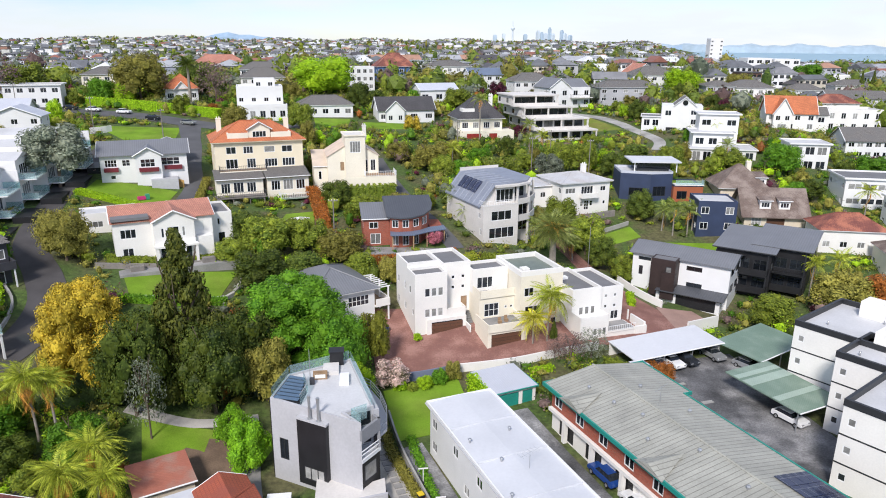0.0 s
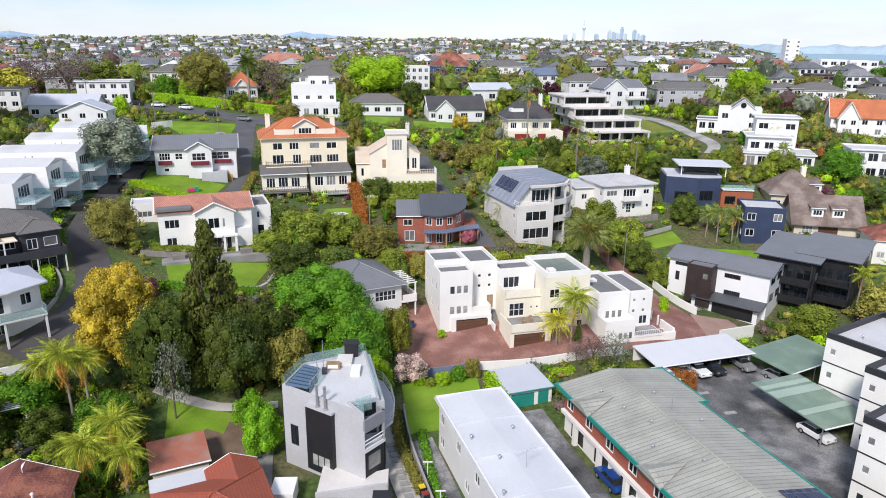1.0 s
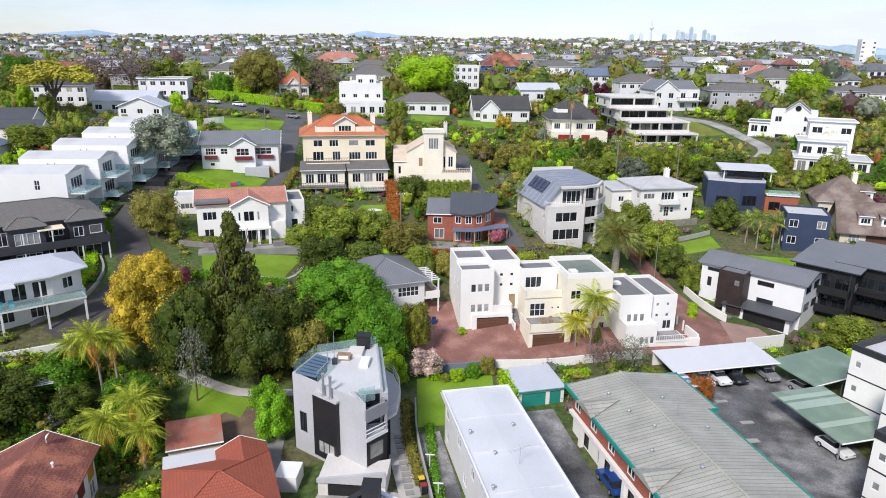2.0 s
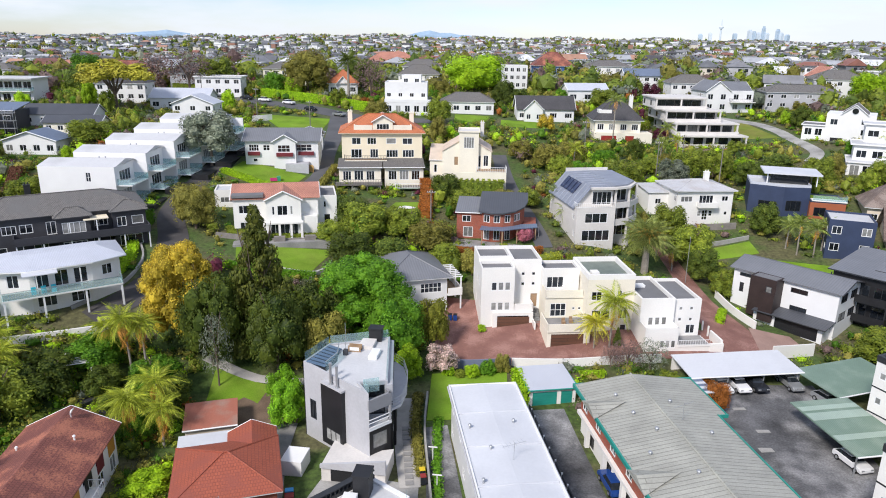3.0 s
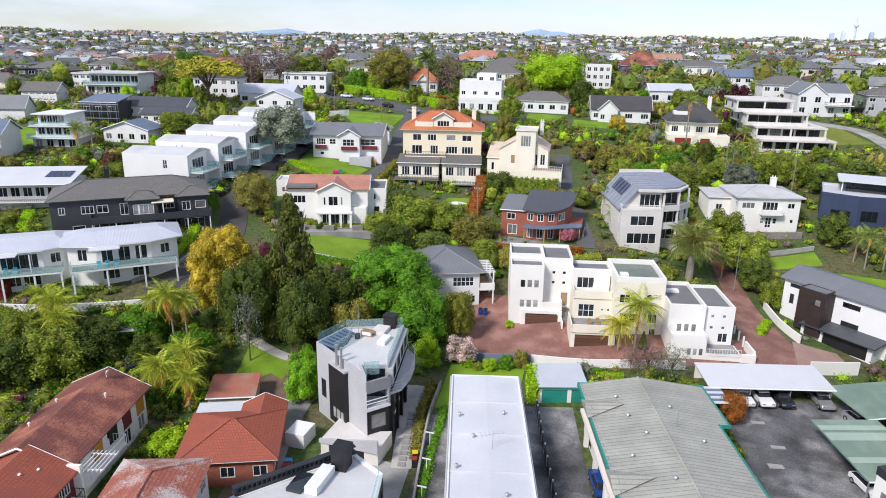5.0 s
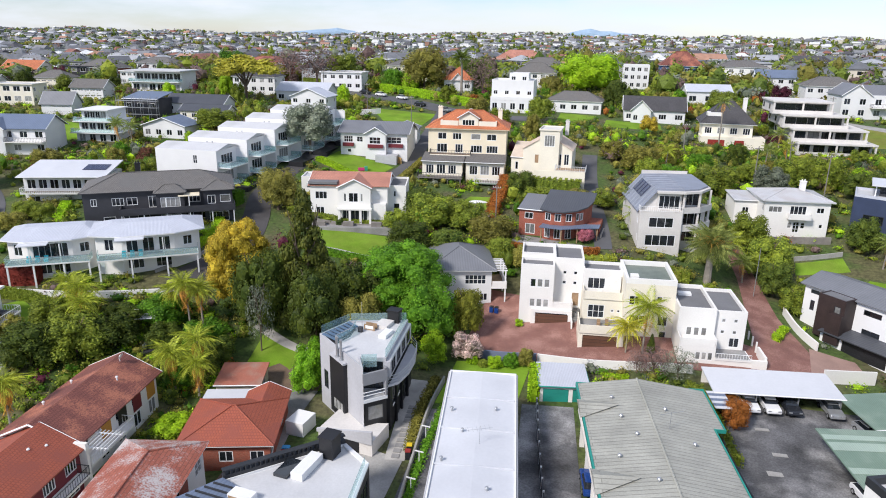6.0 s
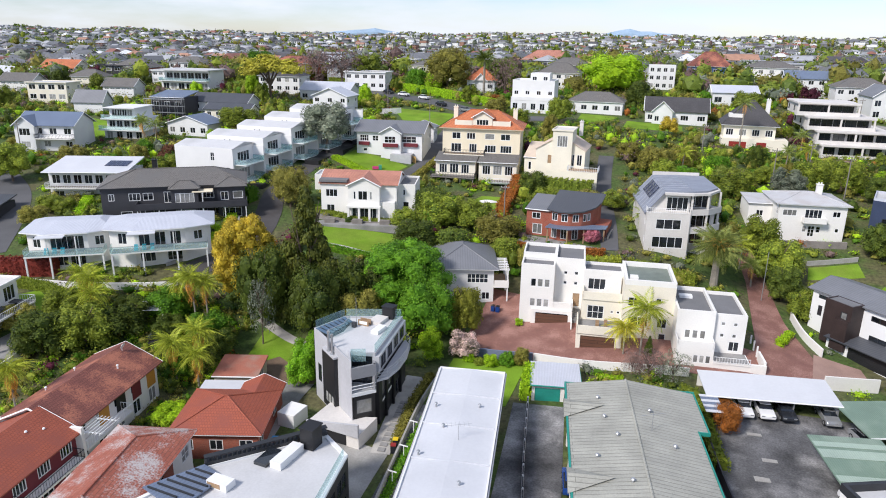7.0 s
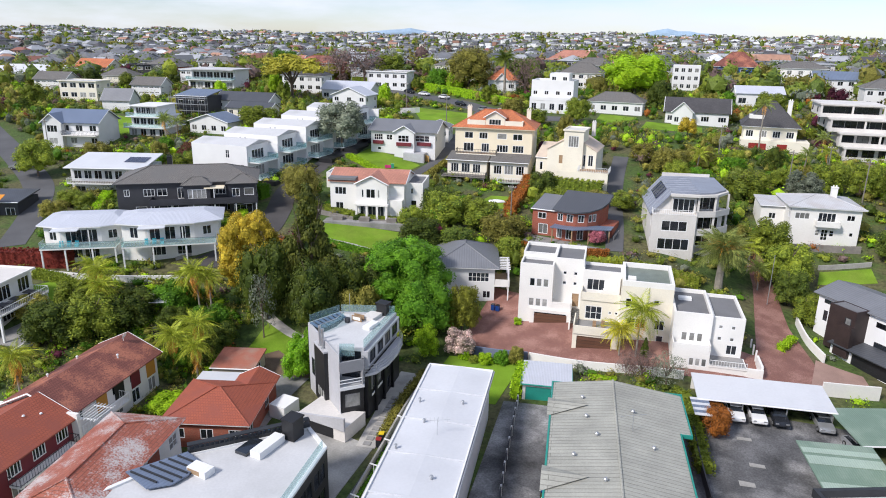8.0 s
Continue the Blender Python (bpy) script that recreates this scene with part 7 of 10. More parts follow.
def beige_house():
    s = House("beige_house", -5.6, 151.4, 6, "pale peach plastered house with steep sloping roofs and a balcony", z=13.0)
    s.vol(-5.0, -4.5, 5.6, 5.5, -2.5, 5.6, IVORY, S=[(2.6, 3.4, 2.6, 4.4, 1, 1, "door:timber"), (4.2, 5.6, 2.8, 4.4, 1, 1, "door:timber"), (6.4, 8.4, 2.2, 4.8, 4), (8.9, 10.0, 2.4, 4.8, 2)], E=panes(10, 2, 1.3, 2.6, 1.6))
    s.gable(-5.0, -4.5, 5.6, 5.5, 5.6, 3.2, plain("peach_membrane", (0.62, 0.50, 0.40), 0.8), IVORY, "y", 0.2, trim=False)
    s.vol(-1.4, -5.4, 2.8, 1.0, 0, 9.8, IVORY, S=[(1.0, 3.2, 6.4, 8.8, 4)], take=False)
    s.flat([(-1.4, -5.4), (2.8, -5.4), (2.8, 1.0), (-1.4, 1.0)], 9.8, 0.3, IVORY, STONE_GREY, 0.2, 0.25)
    s.vol(-7.8, -3.0, -5.0, 5.0, -2.5, 3.2, IVORY, S=[(0.9, 1.6, 0.6, 2.4, 1)])
    s.mono(-7.8, -3.0, -5.0, 5.0, 3.2, 5.6, plain("peach_tiles", (0.60, 0.50, 0.40), 0.8), 0.2)
    s.balcony(2.4, -8.0, 8.8, -4.5, 1.8, "bars", IVORY, 1.0, TIMBER)
    s.part("terrace_wall", boxes((-2.0, -8.0, -3, 8.8, -7.7, 1.6)), IVORY)
    s.chimney(3.6, 2.6, 8.0, 11.0, STONE_GREY, 0.4, 0.4)


beige_house()


def brick_house():
    s = House("brick_house", 2.6, 123.6, 2, "red brick house with curved charcoal roof and blue porch roof", z=6.8)
    s.vol(-6.2, -3.6, -1.6, 4.2, -2, 4.8, BRICK, S=[(1.0, 2.6, 3.2, 4.4, 2), (1.2, 3.0, 0.4, 2.3, 2)], W=panes(7.8, 2, 1.2, 3.0, 1.2))
    s.mono(-6.2, -3.6, -1.6, 4.2, 4.85, 6.0, GREY_IRON, 0.3, 0.15)
    pts = [(-1.6, -4.4), (0.2, -5.0), (2.2, -4.8), (4.0, -3.8), (5.4, -1.8), (6.0, 0.8), (6.0, 4.4), (-1.6, 4.4)]
    s.take(-2, -5, 6, 4.4)
    w = {k: [(0.35, 1.5, 3.5, 4.9, 2), (0.35, 1.5, 0.3, 2.2, 2)] for k in (0, 1, 2)}
    w[3] = [(0.3, 1.1, 3.5, 4.9, 1), (1.3, 2.1, 3.5, 4.9, 1)]
    s.poly(pts, -2, 5.4, BRICK, w)
    bm = bmesh.new()
    o = shrunk(pts, -0.6)
    lo = [bm.verts.new((*p, 5.3 + 0.16 * (p[1] + 5))) for p in o]
    hi = [bm.verts.new((*p, 5.55 + 0.16 * (p[1] + 5))) for p in o]
    bm.faces.new(hi)
    bm.faces.new(lo[::-1])
    for i in range(len(o)):
        j = (i + 1) % len(o)
        bm.faces.new((lo[i], lo[j], hi[j], hi[i]))
    s.part("roof", bm, CHAR_IRON, "curved charcoal metal roof")
    s.plate([(-1.8, -7.2), (2.4, -7.4), (5.0, -5.6), (8.4, -4.2), (8.4, -1.6), (5.6, -2.4), (4.0, -4.0), (2.2, -5.0), (0, -5.2), (-1.6, -4.6)], 2.7, 2.85, BLUE_IRON, "porch_roof")
    s.posts([(-1.4, -6.9), (2.2, -7.1), (4.8, -5.4), (8.1, -4.0)], -2, 2.7, TIMBER, 0.1)
    s.vol(5.9, -2.2, 8.2, 4.0, -2, 2.6, BRICK, S=[(0.5, 1.8, 0.5, 2.2, 2, 1, CURTAIN)])
    s.part("terrace", boxes((-6.5, -8.2, -2, 8.6, -3.4, -0.05)), PAVED)
    s.part("side_drive_wall", boxes((8.6, -3, -2, 8.8, 7, 1.4)), CONCRETE)


brick_house()


def terraced_grey():
    s = House("concrete_house", 21.6, 128.9, 17, "stone-grey four-level house with rounded balconies and a blue metal roof", z=7.0)
    s.vol(-6.2, -7.5, 1.0, 8.0, -2, 3.0, STONE_GREY, S=[(1.2, 6.4, 0.3, 2.3, 4)], W=panes(15.5, 2, 0.8, 1, 1.2))
    s.vol(1.0, -4.0, 5.8, 8.0, -2, 3.0, STONE_GREY, S=[(0.8, 4.2, 0.3, 2.3, 3)], E=panes(12, 3, 1.3, 0.8, 1.6))
    s.vol(-6.2, -7.5, 1.0, 8.0, 3.0, 6.2, STONE_GREY, S=[(1.6, 5.8, 3.6, 5.4, 3)], W=panes(15, 3, 0.9, 4.0, 1.0))
    s.vol(1.0, -4.0, 5.8, 8.0, 3.0, 6.2, STONE_GREY, S=[(0.6, 4.2, 3.2, 5.7, 3)], E=panes(12, 3, 1.3, 3.8, 1.6))
    s.vol(-3.2, -6.0, 1.0, 8.0, 6.2, 9.6, STONE_GREY, S=[(0.3, 3.9, 6.6, 9.0, 4)])
    s.vol(1.0, -3.0, 5.2, 8.0, 6.2, 9.6, STONE_GREY, S=[(0.4, 3.8, 6.6, 9.0, 3)], E=panes(11, 3, 1.3, 7.0, 1.6))
    for z, low in ((3.2, 0.9), (6.4, 0.75)):
        s.plate([(1.0, -7.2), (4.2, -6.2), (7.0, -3.4), (7.2, -0.5), (5.8, 0.4), (5.8, -4.0), (1.0, -4.0)], z - 0.3, z, STONE_GREY, "balcony")
        edge = [(1.0, -7.2), (4.2, -6.2), (7.0, -3.4), (7.2, -0.5)]
        for p, q in zip(edge, edge[1:]):
            n = math.hypot(q[0] - p[0], q[1] - p[1])
            along(s.part("balustrade", boxes((0.02, 0.0, z, n - 0.02, 0.16, z + low)), STONE_GREY), p, q)
    s.balcony(-6.2, -7.5, 1.0, -6.0, 6.4, "bars", STONE_GREY, 0.9, sides="SW")
    s.posts([(4.0, -5.9), (6.6, -3.2), (1.2, -6.6)], -2, 9.6, STONE_GREY, 0.16)
    s.poly([(-6.1, -5.9), (-3.22, -5.9), (-3.22, 7.9), (-6.1, 7.9)], 6.2, 6.5, STONE_GREY, name="wall_plate")
    bm = bmesh.new()
    tri = ((-6.1, 6.5), (-3.22, 6.5), (-3.22, 9.75))
    a, b = [bm.verts.new((x, -5.9, z)) for x, z in tri], [bm.verts.new((x, 7.9, z)) for x, z in tri]
    bm.faces.new(a)
    bm.faces.new(b[::-1])
    for i in range(3):
        bm.faces.new((a[i], b[i], b[(i + 1) % 3], a[(i + 1) % 3]))
    bmesh.ops.recalc_face_normals(bm, faces=bm.faces)
    s.part("gable_wall", bm, STONE_GREY)
    # roof: a steep western slope folding into a nearly level deck with raised seams
    prof = [(-6.5, 6.2), (-3.3, 10.05), (1.2, 10.2)]
    bm = bmesh.new()
    ends = [[bm.verts.new((x, y, z + k)) for k in (0, -0.22) for x, z in prof] for y in (-6.5, 8.3)]
    for i in (0, 1):
        for k in (0, 3):
            bm.faces.new((ends[0][i + k], ends[0][i + 1 + k], ends[1][i + 1 + k], ends[1][i + k]))
        for e in ends:
            bm.faces.new((e[i], e[i + 1], e[i + 4], e[i + 3]))
    for i in (0, 2):
        bm.faces.new((ends[0][i], ends[1][i], ends[1][i + 3], ends[0][i + 3]))
    bmesh.ops.recalc_face_normals(bm, faces=bm.faces)
    s.part("roof", bm, SEAM_GREY, "folded blue-grey metal roof with raised seams")
    for i in range(8):
        y = -5.6 + i * 1.9
        bm = bmesh.new()
        for (x0, z0), (x1, z1) in zip(prof, prof[1:]):
            tube(bm, (x0, y, z0 + 0.05), (x1, y, z1 + 0.05), 0.09, 0.09, 5)
        s.part("roof_seam", bm, SEAM_PALE)
    for i in range(4):
        y = -1.3 + i * 1.9
        bm = bmesh.new()
        c = [bm.verts.new((-6.5 + 3.2 * f + dx, y + dy, 6.2 + 3.85 * f + dz)) for f in (0.42, 0.92) for dx, dz in ((-0.05, 0.05), (-0.13, 0.12)) for dy in (-0.75, 0.75)]
        for q in ((0, 1, 5, 4), (2, 6, 7, 3), (0, 2, 3, 1), (4, 5, 7, 6), (0, 4, 6, 2), (1, 3, 7, 5)):
            bm.faces.new([c[j] for j in q])
        bmesh.ops.recalc_face_normals(bm, faces=bm.faces)
        s.part("skylight", bm, SOLAR)
    s.plate([(1.22, -6.6), (3.8, -5.6), (6.2, -2.6), (6.2, 8.3), (1.22, 8.3)], 9.95, 10.22, SEAM_GREY, "roof_deck")
    s.plate([(-3.5, -7.3), (1.2, -7.3), (4.2, -6.2), (6.6, -2.9), (6.6, 0.0), (5.6, 0.0), (1.0, -5.0), (-3.4, -5.9)], 9.55, 9.93, STONE_GREY, "eave")
    s.part("parapet", boxes((-3.2, 8.32, 9.6, 5.4, 8.5, 10.75)), STONE_GREY)


terraced_grey()


def white_hip():
    s = House("white_house", 43.1, 146.8, 14, "white two-storey house with a pale weathered hip roof", z=6.7)
    s.vol(-5.4, -4.5, 6.4, 5.5, -2.5, 6.2, WHITE, S=[(0.7, 3.2, 4.0, 5.2, 3), (4.6, 7.6, 3.7, 5.4, 4), (9.4, 10.8, 4.1, 5.2, 2), (4.5, 5.3, 1.0, 2.2, 1, 2), (5.5, 6.7, 0.2, 2.3, 2, 3), (6.9, 7.7, 1.0, 2.2, 1, 2), (10.2, 10.9, 1.2, 2.0, 1)], E=panes(10, 2, 1.1, 4.0, 1.2), W=panes(10, 2, 1.1, 4.0, 1.2))
    s.hip(-5.4, -4.5, 6.4, 5.5, 6.2, 1.4, WEATHERED, 0.6)
    s.balcony(-1.2, -5.8, 2.8, -4.5, 3.2, "solid", WHITE, 0.8)
    s.chimney(2.6, 0.4, 7.0, 9.2, WHITE, 0.5, 0.4)
    s.vol(-9.6, 0, -5.4, 6.5, -2.5, 5.0, WHITE, S=panes(4.2, 1, 1.3, 2.6, 1.2))
    s.mono(-9.6, 0, -5.4, 6.5, 5.0, 5.6, WEATHERED, 0.3)


white_hip()


def blue_modern():
    s = House("navy_house", 63.0, 152.0, -10, "navy-clad modern house with a white floating roof and a roof lawn", z=7.6, trim=DARK_METAL)
    s.poly([(-7.5, -4), (-1.0, -5.5), (4, -4.5), (4, 4), (-7.5, 4)], -3, 6.0, NAVY, {0: [(2.0, 5.5, 1.0, 2.8, 3)], 1: [(0.6, 3.6, 1.0, 3.2, 3)]})
    s.take(-7.5, -5.5, 8, 4)
    s.flat([(-7.5, -4), (-1.0, -5.5), (4, -4.5), (4, 4), (-7.5, 4)], 6.0, 0.5, PALE_IRON, WHITE_DECK)
    s.vol(-3.5, -1.5, 4.0, 4, 6.0, 8.2, GLASS, take=False, name="glazed_wall")
    s.part("roof", boxes((-5.0, -3.4, 8.2, 6.0, 5.2, 8.5)), WHITE_IRON)
    s.posts([(-4.2, -2.6), (5.2, -2.6)], 6.0, 8.2, WHITE_TRIM, 0.1)
    s.vol(4.0, -6.0, 10.5, 2.0, -3, 3.4, plain("orange_cladding", (0.36, 0.11, 0.05), 0.6), S=[(0.8, 3.0, 0.6, 2.4, 2)])
    s.flat([(4.0, -6.0), (10.5, -6.0), (10.5, 2.0), (4.0, 2.0)], 3.4, 0.3, NAVY, LAWN)
    s.balcony(4.2, -6.2, 10.6, -4.2, 3.9, "glass", WHITE, 1.0, sides="SE")
    home("navy_house", 68.6, 133.0, -14, 7.6, 8, 6.4, "flat", 0.4, NAVY, WHITE_DECK, "dark navy two-storey house with a white flat roof", 2, 2, 1.6, 1.5, z=4.4, trim=WHITE_TRIM)


blue_modern()

# brown shingle pair
s = House("shingle_house", 81.5, 147.0, -12, "pale house under a steep brown shingle roof with skylights", z=7.4)
s.vol(-4.6, -4.5, 5.2, 4.5, -3, 3.4, BEIGE, S=panes(9.8, 3, 1.4, 0.9, 1.3))
s.hip(-4.6, -4.5, 5.2, 4.5, 3.4, 4.6, BROWN_SHINGLE, 0.7)
for u in (-1.6, -0.3, 1.0):
    bm = boxes((u, -2.9, 0, u + 0.8, -1.9, 0.14))
    for q in bm.verts:
        q.co.z += 3.4 + (q.co.y + 5.2) * 4.6 / 5.2
    s.part("skylight", bm, PALE_IRON)
s.vol(3.2, -3.0, 5.6, 0.0, 3.4, 5.6, WHITE, S=[(0.4, 2.0, 4.0, 5.2, 2)], take=False, name="dormer")
s.mono(3.2, -3.0, 5.6, 0.6, 5.6, 6.3, BROWN_SHINGLE, 0.25, 0.12)
s.chimney(3, 2, 5, 8.4, IVORY)
s = House("shingle_house", 82.5, 134.0, -14, "pale plastered house with a steep brown shingle roof and dormers", z=5.0)
s.vol(-6.5, -4.2, 5.5, 4.6, -3, 3.2, BEIGE, S=[(4.4, 8.0, 0.0, 2.3, 1, 1, "door:brown"), (1.4, 3.4, 0.4, 2.3, 3, 2)], E=[(0.8, 2.0, 0.4, 2.8, 2), (3.0, 4.2, 0.4, 2.8, 2)])
s.gable(-6.5, -4.2, 5.5, 4.6, 3.2, 4.4, BROWN_SHINGLE, BEIGE, "x", 0.9, trim=False)
for u in (-3.6, 0.2):
    s.vol(u, -3.6, u + 2.2, -0.6, 3.6, 5.6, WHITE, S=[(0.25, 1.95, 4.2, 5.3, 3)], take=False, name="dormer")
    s.mono(u, -3.6, u + 2.2, 0.4, 5.6, 6.4, BROWN_SHINGLE, 0.3, 0.12)
home("maroon_roof_house", 90.5, 121.5, -16, 12, 8, 4.2, "hip", 2.6, WHITE, TILE_MAROON, "white house with a dark red tiled roof", 1, 4, 1.4, 1.2, z=3.2)
home("brown_roof_house", 96, 109, -20, 12, 9, 4.4, "hip", 2.6, IVORY, BROWN_SHINGLE, "pale house with a brown tiled roof", 1, 4, z=1.2)

# stacked apartment on the hill
s = House("stepped_apartment", 54.0, 207.0, 10, "grey stepped apartment house with deep concrete balconies", z=14.2, trim=DARK_METAL)
for i, (x0, x1, y0) in enumerate(((-7, 12, -9.5), (-8, 10, -7.5), (-10, 6, -4.5), (-12, 3, -1.0))):
    z = i * 3.2
    s.vol(x0 + 0.5, y0 + 2.2, x1 - 0.5, 12, z - (2.5 if i == 0 else 0), z + 2.75, STONE_GREY, S=panes(x1 - x0 - 1, 5, 2.7, z + 0.15, 2.2, 2), W=panes(9, 2, 1.6, z + 0.6, 1.4), take=i == 0)
    s.plate([(x0, y0), (x1, y0), (x1, 12), (x0, 12)], z + 2.75, z + 3.15, STONE_GREY, "floor_slab")
    s.balcony(x0, y0, x1, y0 + 2.0, z + 0.02, "solid", STONE_GREY, 0.8)
    s.posts([(x0 + 0.4, y0 + 0.3), ((x0 + x1) / 2, y0 + 0.3), (x1 - 0.4, y0 + 0.3)], z, z + 2.75, STONE_GREY, 0.2)
s = House("slate_house", 31.0, 203.0, 6, "cream house with a tall slate hip roof over red garage doors", z=14.6)
s.vol(-6.5, -7.5, 9.5, -1, -2.5, 3.0, IVORY, S=[(2.0, 6.2, 0.1, 2.3, 1, 1, "door:red"), (8.6, 11.0, 0.1, 2.3, 1, 1, "door:red")])
s.vol(-6.0, -5.5, 6.5, 5.5, 0, 6.2, IVORY, S=panes(12.5, 4, 1.8, 3.6, 1.7, 3), W=panes(11, 2, 1.2, 3.8, 1.2), take=False)
s.hip(-6.0, -5.5, 6.5, 5.5, 6.2, 6.0, SLATE, 0.8)
s.chimney(4.5, 0, 7, 12.5, WHITE, 0.5, 0.5)
s.vol(-5.0, -4.5, -1.5, -1, 6.2, 9.0, WHITE, take=False, name="dormer")
s = House("slate_cottage", 11.0, 217.0, 9, "white house with a dark slate gable roof and front lawn", z=18.2)
s.vol(-8.4, -4, 8.8, 5, -2.5, 4.0, WHITE_B, S=panes(17.2, 4, 2.2, 1.2, 1.5, 3))
s.gable(-8.4, -4, 8.8, 5, 4.0, 3.4, SLATE, WHITE_B, "x", 0.5)
s.vol(-6.5, -6.0, -1.0, -4, -2.5, 4.0, WHITE_B, S=panes(5.5, 2, 1.3, 1.0, 1.5))
s.gable(-6.5, -6.0, -1.0, 0, 4.0, 2.6, SLATE, WHITE_B, "y", 0.4)
home("hip_house", -13.0, 220.5, 6, 16.5, 9, 3.4, "hip", 2.6, WHITE_B, SHINGLE, "low white house with a grey hip roof", 1, 5, 1.8, 1.5, z=19.8)
s = House("white_tall_house", -31.0, 215.0, 8, "tall white plastered house stepping back with terraces", z=18.8)
s.vol(-7, -6, 7, 6, -2.5, 4.4, WHITE_CLEAN, S=panes(14, 5, 1.6, 1.6, 2.0, 2))
s.vol(-7, -4, 6, 6, 4.4, 9.6, WHITE_CLEAN, S=panes(13, 4, 1.3, 6.0, 1.2, 2), take=False)
s.balcony(-7, -6, 7, -4, 4.5, "solid", WHITE_CLEAN, 0.9)
s.flat([(-7, -4), (6, -4), (6, 6), (-7, 6)], 9.6, 0.8, WHITE_CLEAN, WHITE_DECK)
s.vol(-2, -1, 4, 5, 9.6, 12.0, WHITE_CLEAN, S=panes(6, 2, 1.4, 10.2, 1.2), take=False)
s.flat([(-2, -1), (4, -1), (4, 5), (-2, 5)], 12.0, 0.4, WHITE_CLEAN, MEMBRANE)
s = House("orange_gable_house", -60.0, 243.0, 14, "white cottage with a bright orange tiled roof", z=22.5)
s.vol(-5, -5, 5, 6, -2, 4.2, WHITE_B, S=panes(10, 2, 2.0, 1.4, 1.6, 3))
s.hip(-5, -5, 5, 6, 4.2, 4.4, TILE_ORANGE, 0.6)
s.gable(-2.2, -5.6, 2.2, -1, 4.2, 2.4, TILE_ORANGE, WHITE_B, "y", 0.4)
home("terracotta_house", -66, 352, 12, 26, 14, 5.5, "hip", 4.5, WHITE, TILE_PINK, "wide white house with a pale orange hip roof", 2, 6, 2, 1.4, chim=True)
home("red_blue_house", 13.5, 303, 8, 16, 12, 6.4, "hip", 5.4, BLUE_WALL, TILE_MAROON, "blue weatherboard house with a dark red hip roof", 2, 4, 1.8, 1.4, z=25.6)
home("white_tower_house", -1.0, 275, 8, 9.5, 9, 8.4, "flat", 0.5, WHITE_CLEAN, MEMBRANE, "white flat-roofed house behind the lime tree", 3, 4, 1.4, 1.5, z=24)
home("white_barn_house", 25, 252, 14, 14, 9, 4.2, "gable", 2.0, WHITE_CLEAN, PALE_IRON, "white modern house with angled gables", 1, 3, 2.4, 1.8, z=21.6)
s = House("double_gable_house", 70, 246, 12, "white house with two grey gables and balconies", z=20)
s.vol(-8, -6, 8, 6, -2, 7.0, WHITE_B, S=panes(16, 4, 1.8, 4.2, 1.8, 2) + panes(16, 4, 1.8, 1.0, 1.8, 2))
s.gable(-8, -6, 0, 6, 7.0, 3.0, GREY_IRON, WHITE_B, "y", 0.4)
s.gable(0, -4, 8, 6, 7.0, 2.6, GREY_IRON, WHITE_B, "x", 0.4)
s.balcony(0, -8, 8, -6, 3.6, "iron", WHITE, 1.0)
home("long_grey_house", 95, 250, 6, 24, 10, 5.4, "hip", 2.2, PALE_GREY, SHINGLE, "long pale grey house with hip roofs", 2, 6, 1.8, 1.2, z=21.2, chim=True)
s = House("round_window_house", 92.0, 203.0, -24, "white house with a round gable window and terraces", z=16.2)
s.vol(-3.5, -5, 8, 5, -3, 8.0, WHITE_CLEAN, S=[(1.0, 2.8, 5.0, 6.6, 2), (8.2, 10.6, 5.4, 6.8, 3), (8.4, 10.6, 2.6, 4.2, 3), (1.6, 4.6, -0.6, 1.6, 1, 1, "door:black"), (6.4, 10.6, -0.6, 1.6, 1, 1, "door:black")])
s.gable(0, -5, 6, 5, 8.0, 2.4, SHINGLE, WHITE_CLEAN, "y", 0.3)
bm = bmesh.new()
tube(bm, (3.0, -5.04, 8.9), (3.0, -5.2, 8.9), 0.75, 0.75, 18)
s.part("round_window", bm, GLASS)
s.vol(-9, -4, -3.5, 4, -3, 4.4, WHITE_CLEAN, S=panes(5.5, 2, 1.8, 1.8, 1.9, 2))
s.flat([(-9, -4), (-3.5, -4), (-3.5, 4), (-9, 4)], 4.4, 0.3, WHITE_CLEAN, MEMBRANE, over=0.4)
s = House("white_modern_house", 92.0, 172.0, -20, "white multi-level modern house with flat roofs and tall glazing", z=12.0)
s.vol(-9, -5, 7, 6, -4, 3.6, WHITE_CLEAN, S=panes(16, 6, 2.0, 0.6, 2.5, 2), E=panes(11, 2, 2, 0.6, 2.2))
s.flat([(-9, -5), (7, -5), (7, 6), (-9, 6)], 3.6, 0.3, WHITE_CLEAN, WHITE_DECK, over=0.4)
s.vol(-8, 0, 2, 9, 3.6, 7.2, WHITE_CLEAN, S=panes(10, 3, 2.2, 4.2, 1.8, 2), take=False)
s.flat([(-8, 0), (2, 0), (2, 9), (-8, 9)], 7.2, 0.3, WHITE_CLEAN, WHITE_DECK, over=0.8)
s.vol(-6, 6, 4, 14, 3, 11.5, WHITE_CLEAN, S=panes(10, 2, 2.4, 8.6, 1.6, 2), take=False)
s.flat([(-6, 6), (4, 6), (4, 14), (-6, 14)], 11.5, 0.3, WHITE_CLEAN, WHITE_DECK, over=0.6)
home("white_cube_house", 108.5, 163, -18, 9, 9, 7.0, "slab", 0.35, WHITE_CLEAN, WHITE_DECK, "white house with stacked overhanging roofs", 2, 3, 2.2, 2.0, z=11.0)
s = House("orange_tile_house", 124.0, 196.0, -20, "white rendered house with steep orange tiled gables", z=17.2)
